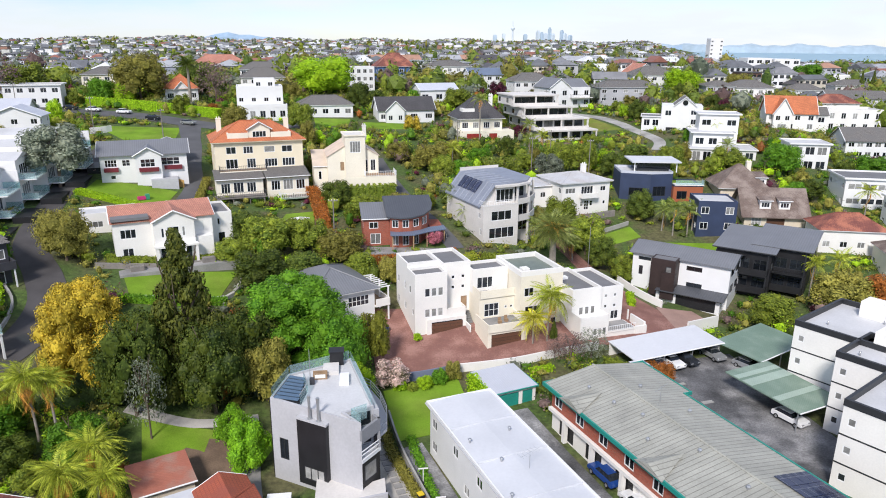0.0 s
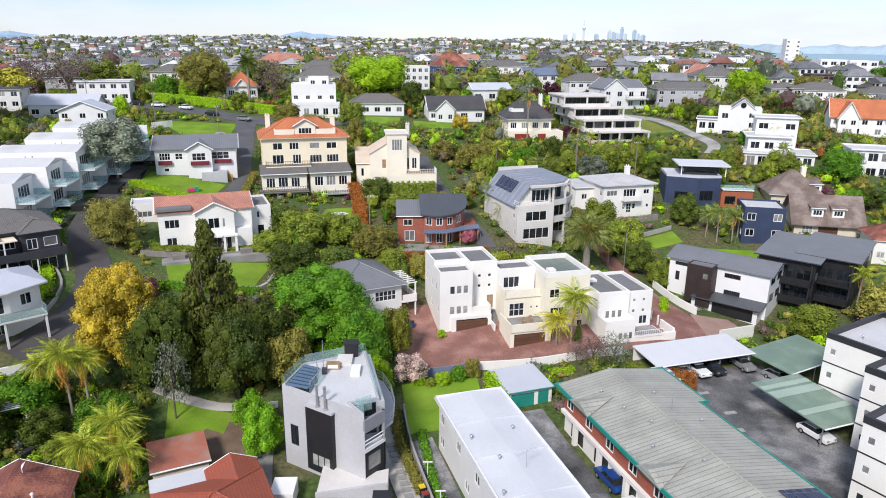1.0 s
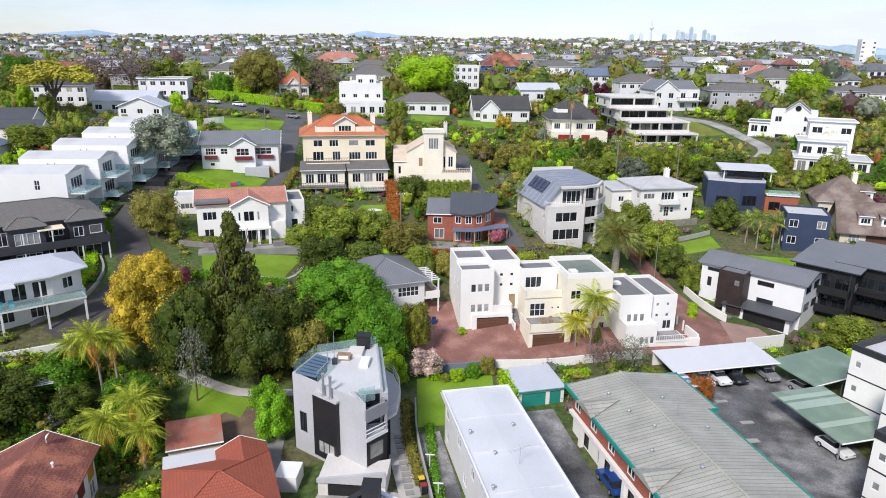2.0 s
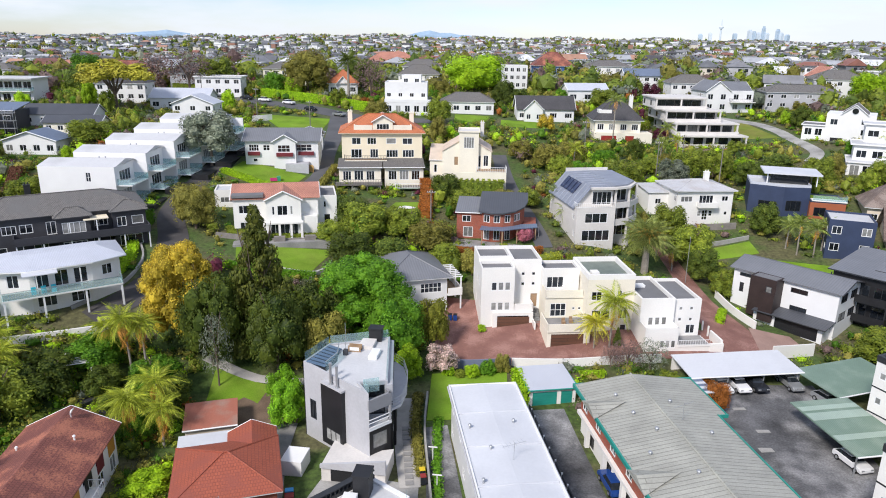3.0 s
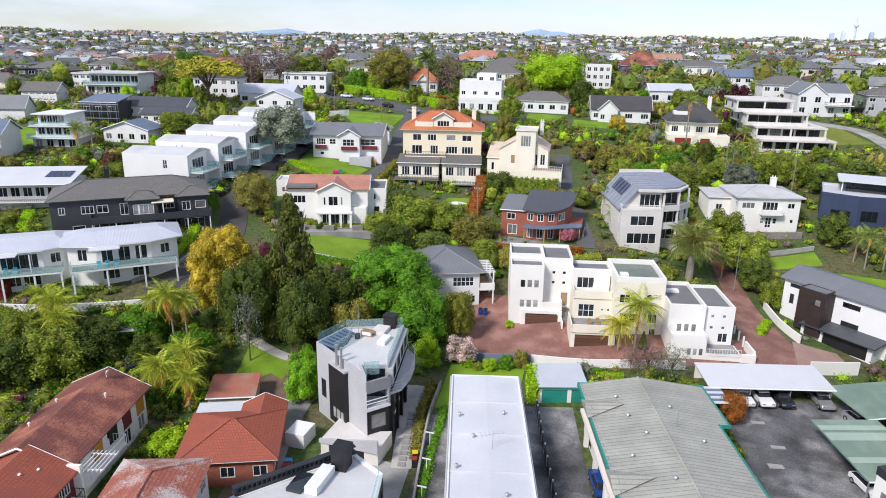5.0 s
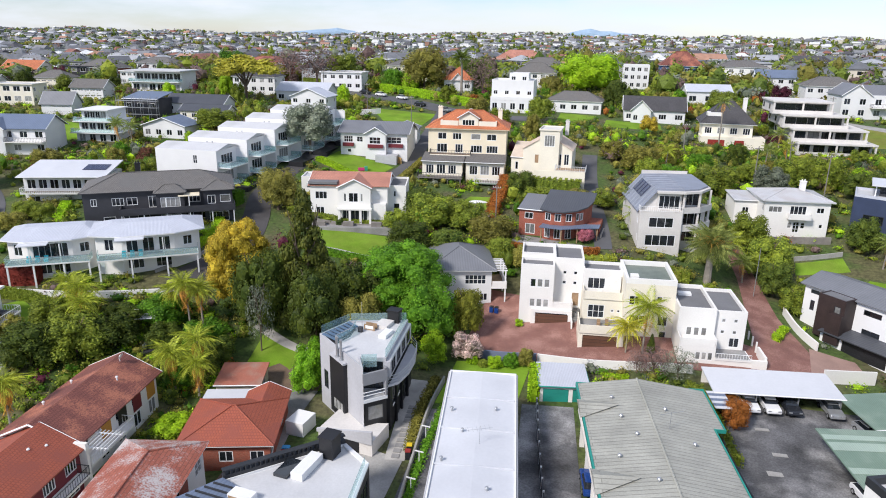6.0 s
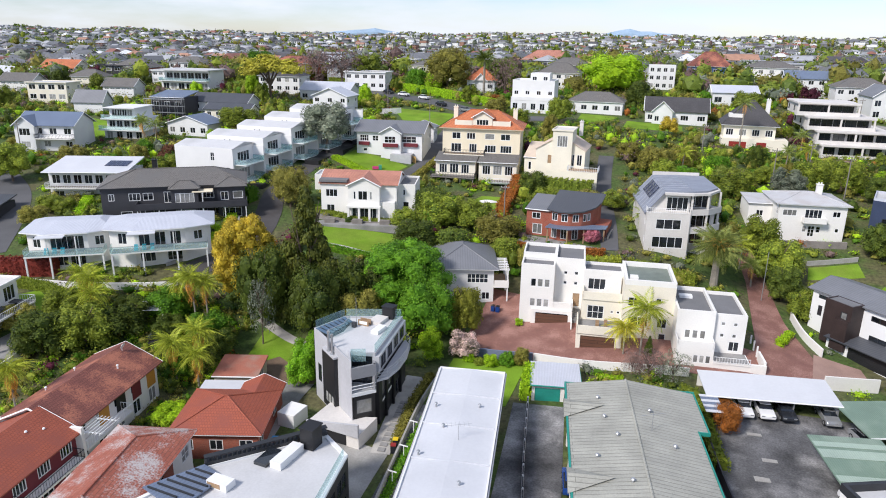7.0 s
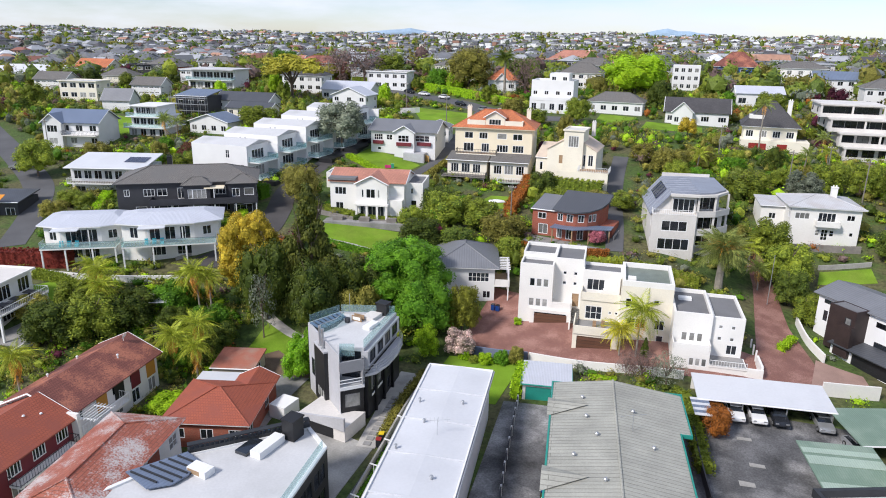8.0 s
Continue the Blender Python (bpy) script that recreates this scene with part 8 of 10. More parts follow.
s.vol(-6, -4, 7.5, 5, -3, 5.4, WHITE, S=panes(13.5, 4, 1.5, 3.2, 1.4, 2) + panes(13.5, 3, 1.6, 0.6, 1.6, 2))
s.gable(-6, -4, 7.5, 5, 5.4, 4.4, TILE_ORANGE, WHITE, "x", 0.5)
s.vol(-4.5, -6, 0.5, -4, -3, 5.4, WHITE, S=panes(5, 2, 1.3, 3.2, 1.4, 2) + panes(5, 1, 2.4, 0.4, 1.8, 3))
s.gable(-4.5, -6, 0.5, 2, 5.4, 4.0, TILE_ORANGE, WHITE, "y", 0.4)
s.vol(7.5, -3, 11, 4, -3, 4.8, WHITE, S=panes(3.5, 1, 1.8, 2.6, 1.6, 2))
s.gable(7.5, -3, 11, 4, 4.8, 2.0, SHINGLE, WHITE, "x", 0.3)
home("white_parapet_house", 148, 203, -16, 19, 11, 6.4, "flat", 0.7, WHITE, WHITE_DECK, "long white parapeted house", 2, 6, 1.4, 1.8, z=15.8)
home("grey_gable_house", 134, 174, -14, 14, 10, 5.0, "gable", 3.0, WHITE_B, SHINGLE, "white weatherboard house with grey roofs", 2, 6, 1.6, 1.4, z=12.2)
home("modern_house", 109, 140, -18, 13, 10, 6.4, "slab", 0.4, WHITE_CLEAN, MEMBRANE, "white modern house with long dark window bands", 2, 4, 2.8, 1.3, z=7.2)
home("modern_house", 112, 124, -18, 16, 10, 6.6, "slab", 0.4, WHITE_CLEAN, WHITE_DECK, "white modern house over an open carport", 2, 4, 2.6, 1.4, z=4.6)

# houses along the eastern ridge
for x, y, a, w, d, h, n in ((197.0, 336.0, -6, 12, 10, 9.2, 3), (210.5, 334.0, -6, 13, 10, 8.8, 3)):
    s = home("white_apartments", x, y, a, w, d, h, "flat", 0.5, WHITE_CLEAN, WHITE_DECK, "white flat-roofed apartments with blue window bands", 3, n, 2.6, 1.7, z=26.0)
    s.balcony(-w / 2, -d / 2 - 1.4, 0, -d / 2, 3.1, "solid", WHITE_CLEAN, 0.9)
    s.balcony(-w / 2, -d / 2 - 1.4, 0, -d / 2, 6.2, "solid", WHITE_CLEAN, 0.9)
home("tower_block", 317.0, 600.0, -10, 11, 11, 21, "flat", 0.8, WHITE_CLEAN, WHITE_DECK, "slim white tower block near the shore", 6, 2, 1.8, 1.5, z=26)
home("red_gable_house", 122.0, 302.0, 14, 11, 9, 4.6, "gable", 3.6, WHITE, TILE_PINK, "white house with a faded red gabled roof", 1, 3, 1.5, 1.3, along="y")
home("white_flat_house", 152.0, 322.0, -4, 17, 9, 4.6, "slab", 0.4, WHITE_CLEAN, WHITE_DECK, "long white flat-roofed house", 1, 5, 2.0, 1.4)
home("grey_modern_house", 137.5, 262.0, -10, 11, 9, 6.2, "hip", 1.8, PALE_GREY, SHINGLE, "grey rendered house with blue-tinted glazing", 2, 3, 2.2, 1.6)
home("white_gable_house", 168.0, 284.0, -10, 11, 9, 4.0, "gable", 2.8, WHITE, SHINGLE, "white house with a grey gabled roof", 1, 3, 1.5, 1.3, along="y")
home("grey_roof_house", 182.0, 274.0, -8, 14, 9, 4.2, "hip", 2.4, WHITE_B, SHINGLE, "low white house with a grey hip roof", 1, 4, 1.5, 1.3)
home("grey_roof_house", 199.0, 268.0, -12, 15, 9, 5.2, "hip", 2.2, STONE_GREY, SHINGLE, "grey house with hip roofs beside the cypresses", 2, 4, 1.5, 1.2)
home("white_parapet_house", 220.0, 298.0, -12, 16, 9, 5.0, "flat", 0.5, WHITE_CLEAN, WHITE_DECK, "white parapeted house near the shore", 2, 4, 1.6, 1.3)

# houses on the western slope
s = House("blue_roof_house", -129.0, 121.5, 22, "white gabled house with a blue-grey iron roof and terrace", z=12.8)
s.vol(-7, -4.5, 7, 5, -3, 6.4, WHITE_B, S=panes(14, 4, 1.9, 4.0, 1.6, 2) + panes(14, 3, 1.8, 0.9, 1.5, 2))
s.gable(-7, -4.5, 7, 5, 6.4, 2.6, BLUE_IRON, WHITE_B, "x", 0.6)
s.vol(-7, -6, -2, -4.5, -3, 6.4, WHITE_B, S=panes(5, 1, 2.8, 3.8, 1.8, 3) + panes(5, 1, 2.4, 0.8, 1.6, 2))
s.gable(-7, -6, -2, 1, 6.4, 2.0, BLUE_IRON, WHITE_B, "y", 0.5)
s.balcony(-2, -6.4, 7, -4.5, 3.2, "iron", WHITE, 1.0)
s = House("white_balcony_house", -120.5, 137.5, 18, "white three-storey house with curved glass balconies", z=13.8)
for i in range(3):
    q = 5.5 - i * 1.0
    s.vol(-q, -4, q, 5, i * 2.9 - (2 if i == 0 else 0), i * 2.9 + 2.7, WHITE_CLEAN, S=panes(2 * q, 4, 1.7, i * 2.9 + 0.5, 1.9, 2), take=i == 0)
    s.plate([(-q - 0.8, -5.6), (q + 0.8, -5.6), (q + 0.8, 5), (-q - 0.8, 5)], i * 2.9 + 2.7, i * 2.9 + 2.9, WHITE_CLEAN, "floor_slab")
    if i < 2:
        s.balcony(-q - 0.6, -5.5, q + 0.6, -4, i * 2.9 + 2.92, "glass", WHITE_CLEAN, 1.0)
s = House("unfinished_house", -127.0, 160.0, 14, "dark half-built house with a blue roof inside scaffolding", z=17.0)
s.vol(-5, -4, 5, 5, -2, 6.0, CHARCOAL, S=panes(10, 3, 1.8, 3.6, 1.4))
s.mono(-5, -4, 5, 5, 6.0, 7.4, BLUE_IRON, 0.4)
for i in range(6):
    for j, yy in enumerate((-6.2, -5.0)):
        bm = bmesh.new()
        tube(bm, (-6 + i * 2.4, yy, -2), (-6 + i * 2.4, yy, 7.0), 0.06, 0.06, 5)
        s.part("scaffold_pole", bm, STEEL)
for k in range(4):
    s.part("scaffold_deck", boxes((-6.2, -6.3, k * 1.9, 6.2, -4.9, k * 1.9 + 0.1)), STEEL)
home("blue_gable_house", -106.5, 146.5, 10, 12, 8, 3.4, "gable", 2.0, WHITE_B, BLUE_IRON, "white house with a blue-grey gabled roof", 1, 4, 1.6, 1.5, z=14.8, along="y")
s = House("solar_roof_house", -93.0, 102.5, 26, "white house with a pale roof, solar panels and a timber verandah", z=8.4)
s.vol(-8, -4, 8, 4.5, -2.5, 5.4, WHITE_B, S=panes(16, 7, 1.7, 2.9, 1.9, 2) + panes(16, 2, 2.2, -0.4, 1.8, 2))
s.mono(-8, -5.6, 8, 4.5, 5.45, 7.0, WHITE_IRON, 0.4)
s.balcony(-8, -6, 8, -4, 2.4, "bars", WHITE, 1.0, GREY_TIMBER)
for i in range(4):
    pn = boxes((2.6 + i * 1.15, -1.8, 0, 3.7 + i * 1.15, 1.6, 0.06))
    for q in pn.verts:
        q.co.z += 5.7 + (q.co.y + 6.0) * 0.142
    s.part("solar_panel", pn, SOLAR)
s = House("flat_glass_house", -150.5, 194.0, 14, "white modern house with a wide flat roof and glass front", z=21.8)
s.vol(-10, -5, 8, 6, -2, 3.6, WHITE_CLEAN, S=panes(18, 6, 2.3, 0.6, 2.2, 2))
s.vol(-9, -4, 8, 6, 3.6, 7.0, WHITE_CLEAN, S=panes(17, 6, 2.4, 4.0, 2.3, 2), take=False)
s.part("roof", boxes((-11, -7, 7.0, 9, 7, 7.35)), WHITE_DECK)
s.balcony(-10, -6.6, 8, -4, 3.6, "glass", WHITE_CLEAN, 1.0)
home("dark_modern_house", -206, 212, 24, 17, 8, 5.6, "slab", 0.4, CHARCOAL, WHITE_DECK, "dark modern house with pale roof edges and long windows", 2, 5, 2.2, 1.5)
home("white_roof_hall", -236, 214, 26, 22, 8, 4.0, "mono", 1.6, BRICK, WHITE_IRON, "long brick building under a white sloping roof", 1, 6, 2.0, 1.3)
for x, y, w in ((-252, 182, 15), (-262, 196, 17), (-238, 190, 11)):
    home("white_hall", x, y, 30, w, 9, 3.6, "gable", 2.6, WHITE_CLEAN, WHITE_IRON, "white gabled building with a white roof", 1, 4, 1.8, 1.4, group="white gabled buildings")
fence("wall_west", [(-197, 160), (-184, 163), (-172, 171)], 2.6, 0.3, CONCRETE, "grey retaining wall above a strip of lawn")
home("white_gable_house", -97.5, 199.5, 10, 17, 10, 3.6, "gable", 2.4, WHITE_B, PALE_IRON, "white gabled house with a pale iron roof", 1, 4, 2, 1.5, z=20.6)
home("black_roof_house", -117, 171, 12, 18, 8, 3.2, "gable", 2.2, WHITE_B, CHAR_IRON, "low white house with black roofs", 1, 5, 1.6, 1.3, z=18.4)
home("black_roof_house", -108, 163, 12, 14, 6, 3.0, "gable", 1.4, IVORY, CHAR_IRON, "low building with a black gabled roof", 1, 5, 1.4, 1.3, z=17.4)
home("flat_retreat", -176, 158, 20, 13, 8, 6.0, "slab", 0.3, IVORY, WHITE_DECK, "pale flat-roofed house above a retaining wall", 2, 4, 2.2, 1.6, z=19.4)
home("white_cottage", -84, 181.5, 8, 11, 8, 5.6, "gable", 2.2, WHITE_B, PALE_IRON, "white gabled cottage behind the big tree", 2, 3, 1.5, 1.3, z=18.6, along="y")
s = House("orange_awning_house", -103, 82, 30, "dark house with an orange awning", z=5.8)
s.vol(-6, -4, 6, 4, -3, 3.4, CHARCOAL, S=panes(12, 3, 1.8, 0.8, 1.6))
s.mono(-6, -4, 6, 4, 3.4, 4.2, CHAR_IRON, 0.4)
s.mono(-4, -6.4, 4, -4.2, 4.3, 5.0, plain("orange_canvas", (0.75, 0.28, 0.03), 0.7), 0.1, 0.08)
s = House("balcony_house", -66.0, 56.5, 20, "pale white house with stepped balconies and a paved terrace", z=0.2)
s.vol(-7, -6, 4.0, 5.5, -3, 6.2, WHITE, S=panes(11, 3, 1.8, 3.6, 1.8, 2) + panes(11, 3, 1.8, 0.4, 1.9, 2), E=panes(11.5, 3, 2.4, 3.5, 2.2, 3) + panes(11.5, 3, 2.4, 0.3, 2.1, 3))
s.flat([(-7, -6), (4.0, -6), (4.0, 5.5), (-7, 5.5)], 6.2, 0.3, WHITE, STONE_GREY, over=0.5)
s.balcony(4.0, -5.6, 7.2, 4.6, 3.2, "bars", WHITE, 0.9, PAVED, "SEN")
s.posts([(7.0, -5.3), (7.0, -0.5), (7.0, 4.3)], -3, 3.0, WHITE_TRIM, 0.14)
for u in (-3.6, -1.0, 1.8):
    s.part("deck_table", boxes((5.2, u, 3.24, 6.2, u + 1.2, 3.3), (5.6, u + 0.5, 3.24, 5.8, u + 0.7, 3.24 + 0.7), (5.1, u - 0.1, 3.9, 6.3, u + 1.3, 3.98)), CHARCOAL)
draped("terrace_paving", [(-61, 52), (-54.5, 54.5), (-56.5, 60.5), (-60, 60)], PAVED, "grey paved terrace beside the white house", "paving", 0.08)
fence("fence_terrace", [(-53.6, 52), (-54.0, 55.5), (-56.2, 60.6)], 1.0, 0.12, WHITE, "white boarded terrace fence", "fence")

# second-line houses that fill the slope behind
_r = random.Random(31)
for x, y, a, w, d, h, rf, wl_, tp in ((-190, 235, 10, 16, 10, 5.6, "hip", WHITE_B, SHINGLE), (-165, 252, 8, 15, 10, 5.4, "gable", IVORY, TILE_PINK), (-140, 240, 12, 18, 11, 6.0, "hip", BRICK, TILE_MAROON),
                                      (-112, 238, 6, 17, 10, 5.6, "hip", PALE_GREY, SLATE), (-88, 262, 10, 16, 11, 6.0, "hip", IVORY, SHINGLE), (-98, 226, 12, 15, 9, 6.0, "slab", WHITE_CLEAN, MEMBRANE), (-172, 205, 14, 12, 8, 4.6, "slab", WHITE_CLEAN, WHITE_DECK), (-163, 174, 16, 11, 7, 3.4, "gable", WHITE_B, SHINGLE), (-195, 188, 16, 12, 8, 3.4, "hip", IVORY, SHINGLE), (-153, 153, 20, 9, 6, 3.0, "gable", WHITE_B, GREY_IRON), (-205, 168, 20, 12, 8, 3.6, "gable", WHITE, SHINGLE), (-200, 215, 10, 16, 10, 5, "hip", BRICK, SHINGLE), (-230, 205, 12, 16, 10, 5.4, "gable", IVORY, TILE_ORANGE), (-120, 205, 12, 15, 9, 5.4, "hip", WHITE_B, SLATE), (-40, 292, 8, 16, 10, 5.4, "hip", WHITE, SHINGLE), (62, 262, 8, 15, 9, 6, "hip", WHITE_B, SHINGLE), (158, 222, -12, 14, 9, 6.2, "hip", WHITE, TILE_MAROON), 
                                      (-36, 262, 8, 15, 10, 5.6, "hip", WHITE, SHINGLE), (48, 276, 8, 16, 10, 6.0, "gable", WHITE_B, BLUE_IRON), (36, 300, 4, 18, 11, 6.0, "hip", WHITE, SHINGLE),
                                      (120, 285, -6, 18, 12, 6.0, "hip", WHITE_B, SHINGLE), (150, 262, -10, 17, 11, 6.2, "hip", WHITE, SHINGLE),
                                      (176, 236, -14, 20, 11, 6.0, "gable", WHITE_B, SHINGLE),
                                      (210, 220, -20, 18, 12, 6.0, "hip", IVORY, TILE_PINK)):
    home("hill_house", x, y, a, w, d, h, rf, 0.4 if rf == "slab" else _r.uniform(2.2, 3.4), wl_, tp, {"hip": "two-storey house with a hip roof on the ridge", "gable": "gabled two-storey house on the ridge", "slab": "flat-roofed modern house on the ridge"}[rf], 2, 5, 1.7, 1.4, group="ridge houses")

# ---- roads and lanes on the hill ----
lane("road", [(-150, 232, 7), (-118, 224, 7), (-90, 218, 7.5), (-66, 212, 8), (-52, 205, 8), (-38, 200, 7), (-20, 203, 6)], ROAD_GREY, "grey suburban street with parked cars", "road")
lane("lane_cream", [(-49, 201, 6), (-46, 187, 4.8), (-43.5, 176, 4.6), (-40.5, 161, 4.0), (-37.2, 146, 3.6), (-37.5, 134, 3.4), (-36, 129, 3)], ROAD_GREY, "narrow grey lane beside the cream house", "road")
lane("drive_west", [(-62, 172, 4), (-60.5, 150, 4.5), (-59, 132, 4.5), (-56.5, 116, 4.5), (-50, 104, 5), (-46.5, 96, 5), (-46.5, 88, 5), (-49.5, 80, 4)], BLUESTONE, "dark asphalt lane winding down the hill", "road")
lane("lane_brick", [(12.6, 117, 3), (10.2, 127, 3.2), (6.6, 141, 3.2), (3.2, 156, 3.4), (0.6, 171, 3.6)], ROAD_GREY, "narrow lane beside the brick house", "road")
lane("hill_drive", [(80, 205, 3.6), (79, 214, 3.8), (75, 224, 4), (64, 232, 4)], CONCRETE, "pale curving concrete drive", "driveway")
lane("ridge_road", [(80, 205, 3.6), (82, 190, 3.4), (78, 182, 3)], CONCRETE, "pale concrete drive round the lawn", "driveway")
lane("west_road", [(-165, 118, 6), (-130, 104, 6), (-108, 94, 6), (-95, 84, 5), (-84, 72, 5)], ROAD_GREY, "grey side street on the western slope", "road")
fence("curb_west", [(-53.5, 100), (-50.4, 95), (-49.8, 88), (-53, 81)], 0.5, 0.3, CONCRETE, "pale kerb wall along the lane")
draped("bank_lawn", [(66, 206), (77.5, 206), (72.5, 226), (60, 228)], LAWN_DRY, "sloping lawn above the drive", "lawn")
draped("villa_lawn", [(-56, 137), (-40.5, 131.5), (-39.6, 142.5), (-55.5, 145.5)], LAWN, "bright mown lawn before the bungalow", "lawn")
draped("verge_lawn", [(-60, 180), (-48.5, 178), (-50.5, 197), (-72, 196)], LAWN, "grass verge above the street", "lawn")
draped("terrace_lawn", [(-37, 99.5), (-25, 101.5), (-23.5, 109.5), (-39.5, 105.5)], LAWN, "mown terrace lawn above a stone wall", "lawn")
fence("stone_wall", [(-38, 98.6), (-31, 99.8), (-24, 101.5), (-22.4, 108)], 0.5, 0.5, GRAVEL, "dry stone retaining wall below the lawn")
fence("stone_wall_upper", [(-44, 107.5), (-34, 108.8), (-26, 112.2)], 0.8, 0.5, GREY_TIMBER, "grey stone wall above the lawn")
draped("mansion_lawn", [(-19.5, 127), (-12.5, 128.5), (-12.5, 136), (-18, 134.5)], LAWN, "small lawn below the cream house", "lawn")
draped("slate_lawn", [(-1, 201), (15, 203), (14, 210.5), (-1.5, 210)], LAWN, "front lawn of the slate-roofed house", "lawn")
draped("hip_lawn", [(-15, 203), (-6, 204), (-5, 214), (-16, 214)], LAWN, "front lawn of the hip-roofed house", "lawn")
draped("west_lawn", [(-140, 132), (-126, 131), (-124, 143), (-148, 146)], LAWN, "strip of lawn below a fence", "lawn")
fence("stone_wall_bank", [(39.5, 139.2), (45, 140.6), (51, 141.6)], 1.2, 0.5, GREY_TIMBER, "grey stone retaining wall below the white house")
fence("wall_bank_steps", [(44.5, 134.6), (52.6, 137.6)], 0.8, 0.3, CONCRETE, "low concrete garden wall")
draped("bank_garden", [(44.6, 130.0), (53.5, 132.6), (52.6, 136.8), (44.8, 133.9)], LAWN, "small lawn below a low garden wall", "lawn")
draped("court_lawn", [(52, 122), (64, 118), (68, 126), (56, 130)], LAWN, "lawn beside the lane", "lawn")
draped("lower_lawn", [(-70, 63.6), (-58.4, 62.2), (-56.6, 65.0), (-66, 67.6)], LAWN, "lawn below a clipped hedge", "lawn")
fence("wall_curve_white", [(-75, 66.5), (-62, 70), (-54, 73.5), (-46, 78.5)], 1.1, 0.3, WHITE, "white retaining wall below the terraces")
fence("fence_cottage", [(-88, 176), (-70, 186), (-66, 190)], 1.6, 0.15, WHITE, "white fence beside the street", "fence")
for x, y, a, c, lb in ((-49.5, 201.5, 153, CAR_SILVER, "silver car parked on the street"), (-60, 206.5, 153, CAR_DARK, "dark car parked on the street"), (-70, 214.6, 160, CAR_WHITE, "white car parked on the street"),
                       (-79, 217, 166, CAR_WHITE, "white van parked by the kerb"), (-86, 218.8, 166, CAR_DARK, "dark car parked by the kerb"), (-98, 221.4, 168, CAR_SILVER, "silver car by the kerb"), (-122, 99, 22, CAR_SILVER, "silver car on the side street"),
                       (112, 116.5, 70, CAR_WHITE, "white car in an open carport"), (115, 116, 70, CAR_SILVER, "silver car in an open carport")):
    car(x, y, a, c, lb, 0.1)

# ---- trees that stand out ----
tree(-36.2, 81.0, 14.2, 5.3, LEAF_GOLD, "tall tree with dense golden-yellow foliage", "billow", bare=0.05)
tree(-25.5, 82.0, 20.0, 5.6, leafy("olive_dark_leaves", (0.030, 0.043, 0.008), (0.115, 0.125, 0.02)), "tall dark green conifer-like tree with a pointed top", "conic", bare=0.04)
tree(-30.6, 77.5, 13.0, 4.6, LEAF_DEEP, "dark green dense evergreen tree", "fine", bare=0.05)
tree(-22.0, 78.5, 12.4, 4.4, LEAF_DEEP, "dense evergreen tree over the garden", "fine", bare=0.05)
tree(-28.2, 74.0, 10.5, 2.2, LEAF_GREY, "grey twiggy tree half bare", "airy", bare=0.1)
tree(-19.0, 85.0, 10.4, 4.4, LEAF_DEEP, "dark evergreen behind the tower house", "round", bare=0.05)
tree(-13.2, 90.0, 12.4, 7.6, LEAF_GREEN, "broad bright green shade tree with a dense crown", "billow", bare=0.06)
tree(-8.0, 86.0, 10.4, 5.0, LEAF_GREEN, "bright green leafy tree beside the broad one", "fine", bare=0.08)
tree(-16.3, 81.1, 8.3, 3.9, LEAF_OLIVE, "olive-green tree behind the tower house", "round", bare=0.1)
tree(-3.2, 89.6, 8.6, 2.9, leafy("yellowing_leaves", (0.09, 0.10, 0.012), (0.22, 0.22, 0.03)), "yellow-green upright tree beside the drive", "round", bare=0.06)
tree(-4.8, 81.4, 4.8, 2.4, LEAF_LIME, "fresh green small tree by the wall", "mid", bare=0.05)
tree(-0.8, 84.0, 4.3, 2.5, LEAF_PINK, "shrub with pale pink blossom", "mid", bare=0.02)
tree(9.0, 118.6, 2.8, 1.7, leafy("crimson_blossom", (0.10, 0.03, 0.035), (0.36, 0.12, 0.15)), "crimson-pink blossoming shrub beside the brick house", "fine", bare=0.1)
LEAF_FRESH = leafy("fresh_garden_leaves", (0.055, 0.135, 0.007), (0.14, 0.275, 0.012))
tree(-17.0, 68.2, 5.9, 2.6, LEAF_FRESH, "light green rounded tree beside the tower house", "round", bare=0.03)
tree(-19.0, 72.6, 5.0, 2.3, LEAF_FRESH, "light green rounded shrub tree", "mid", bare=0.03)
tree(-60.6, 140.8, 12.4, 7.0, LEAF_GREY, "wide grey-green coastal tree with dark limbs", "round", bare=0.25)
tree(-109.8, 184, 17.0, 11.5, LEAF_YELLOW, "wide yellow-green spring tree with open limbs", "spread", bare=0.25)
tree(-13.9, 250, 15.0, 12.5, LEAF_LIME, "huge lime-green tree in fresh leaf", "fine", bare=0.1)
tree(-70.6, 235.3, 16.2, 9.6, LEAF_OLIVE, "large rounded dark olive tree", "fine", bare=0.08)
tree(-46.5, 229, 14.0, 5.9, LEAF_BARE, "leafless reddish-brown tree beside the palm", "airy", bare=0.15)
tree(-109.5, 226, 14.6, 8.5, LEAF_BARE, "leafless brown tree on the ridge", "airy", bare=0.15)
tree(-125, 232, 13, 8, LEAF_BARE, "leafless reddish tree on the ridge", "airy", bare=0.15)
tree(-48.7, 109.6, 8.6, 4.6, LEAF_OLIVE, "olive-yellow rounded tree beside the lane", "fine", bare=0.06)
tree(-97.6, 153, 6.5, 6.0, LEAF_MID, "spreading green tree behind the terraces", "round", bare=0.1)
tree(-150, 230, 12, 6, LEAF_GREEN, "green tree on the western ridge", "round", bare=0.1)
tree(60.6, 96.6, 6.0, 4.4, LEAF_MID, "rounded green tree beside the black houses", "round", bare=0.05)
tree(74.3, 98.5, 7.8, 5.6, LEAF_OLIVE, "olive and gold tree", "round", bare=0.05)
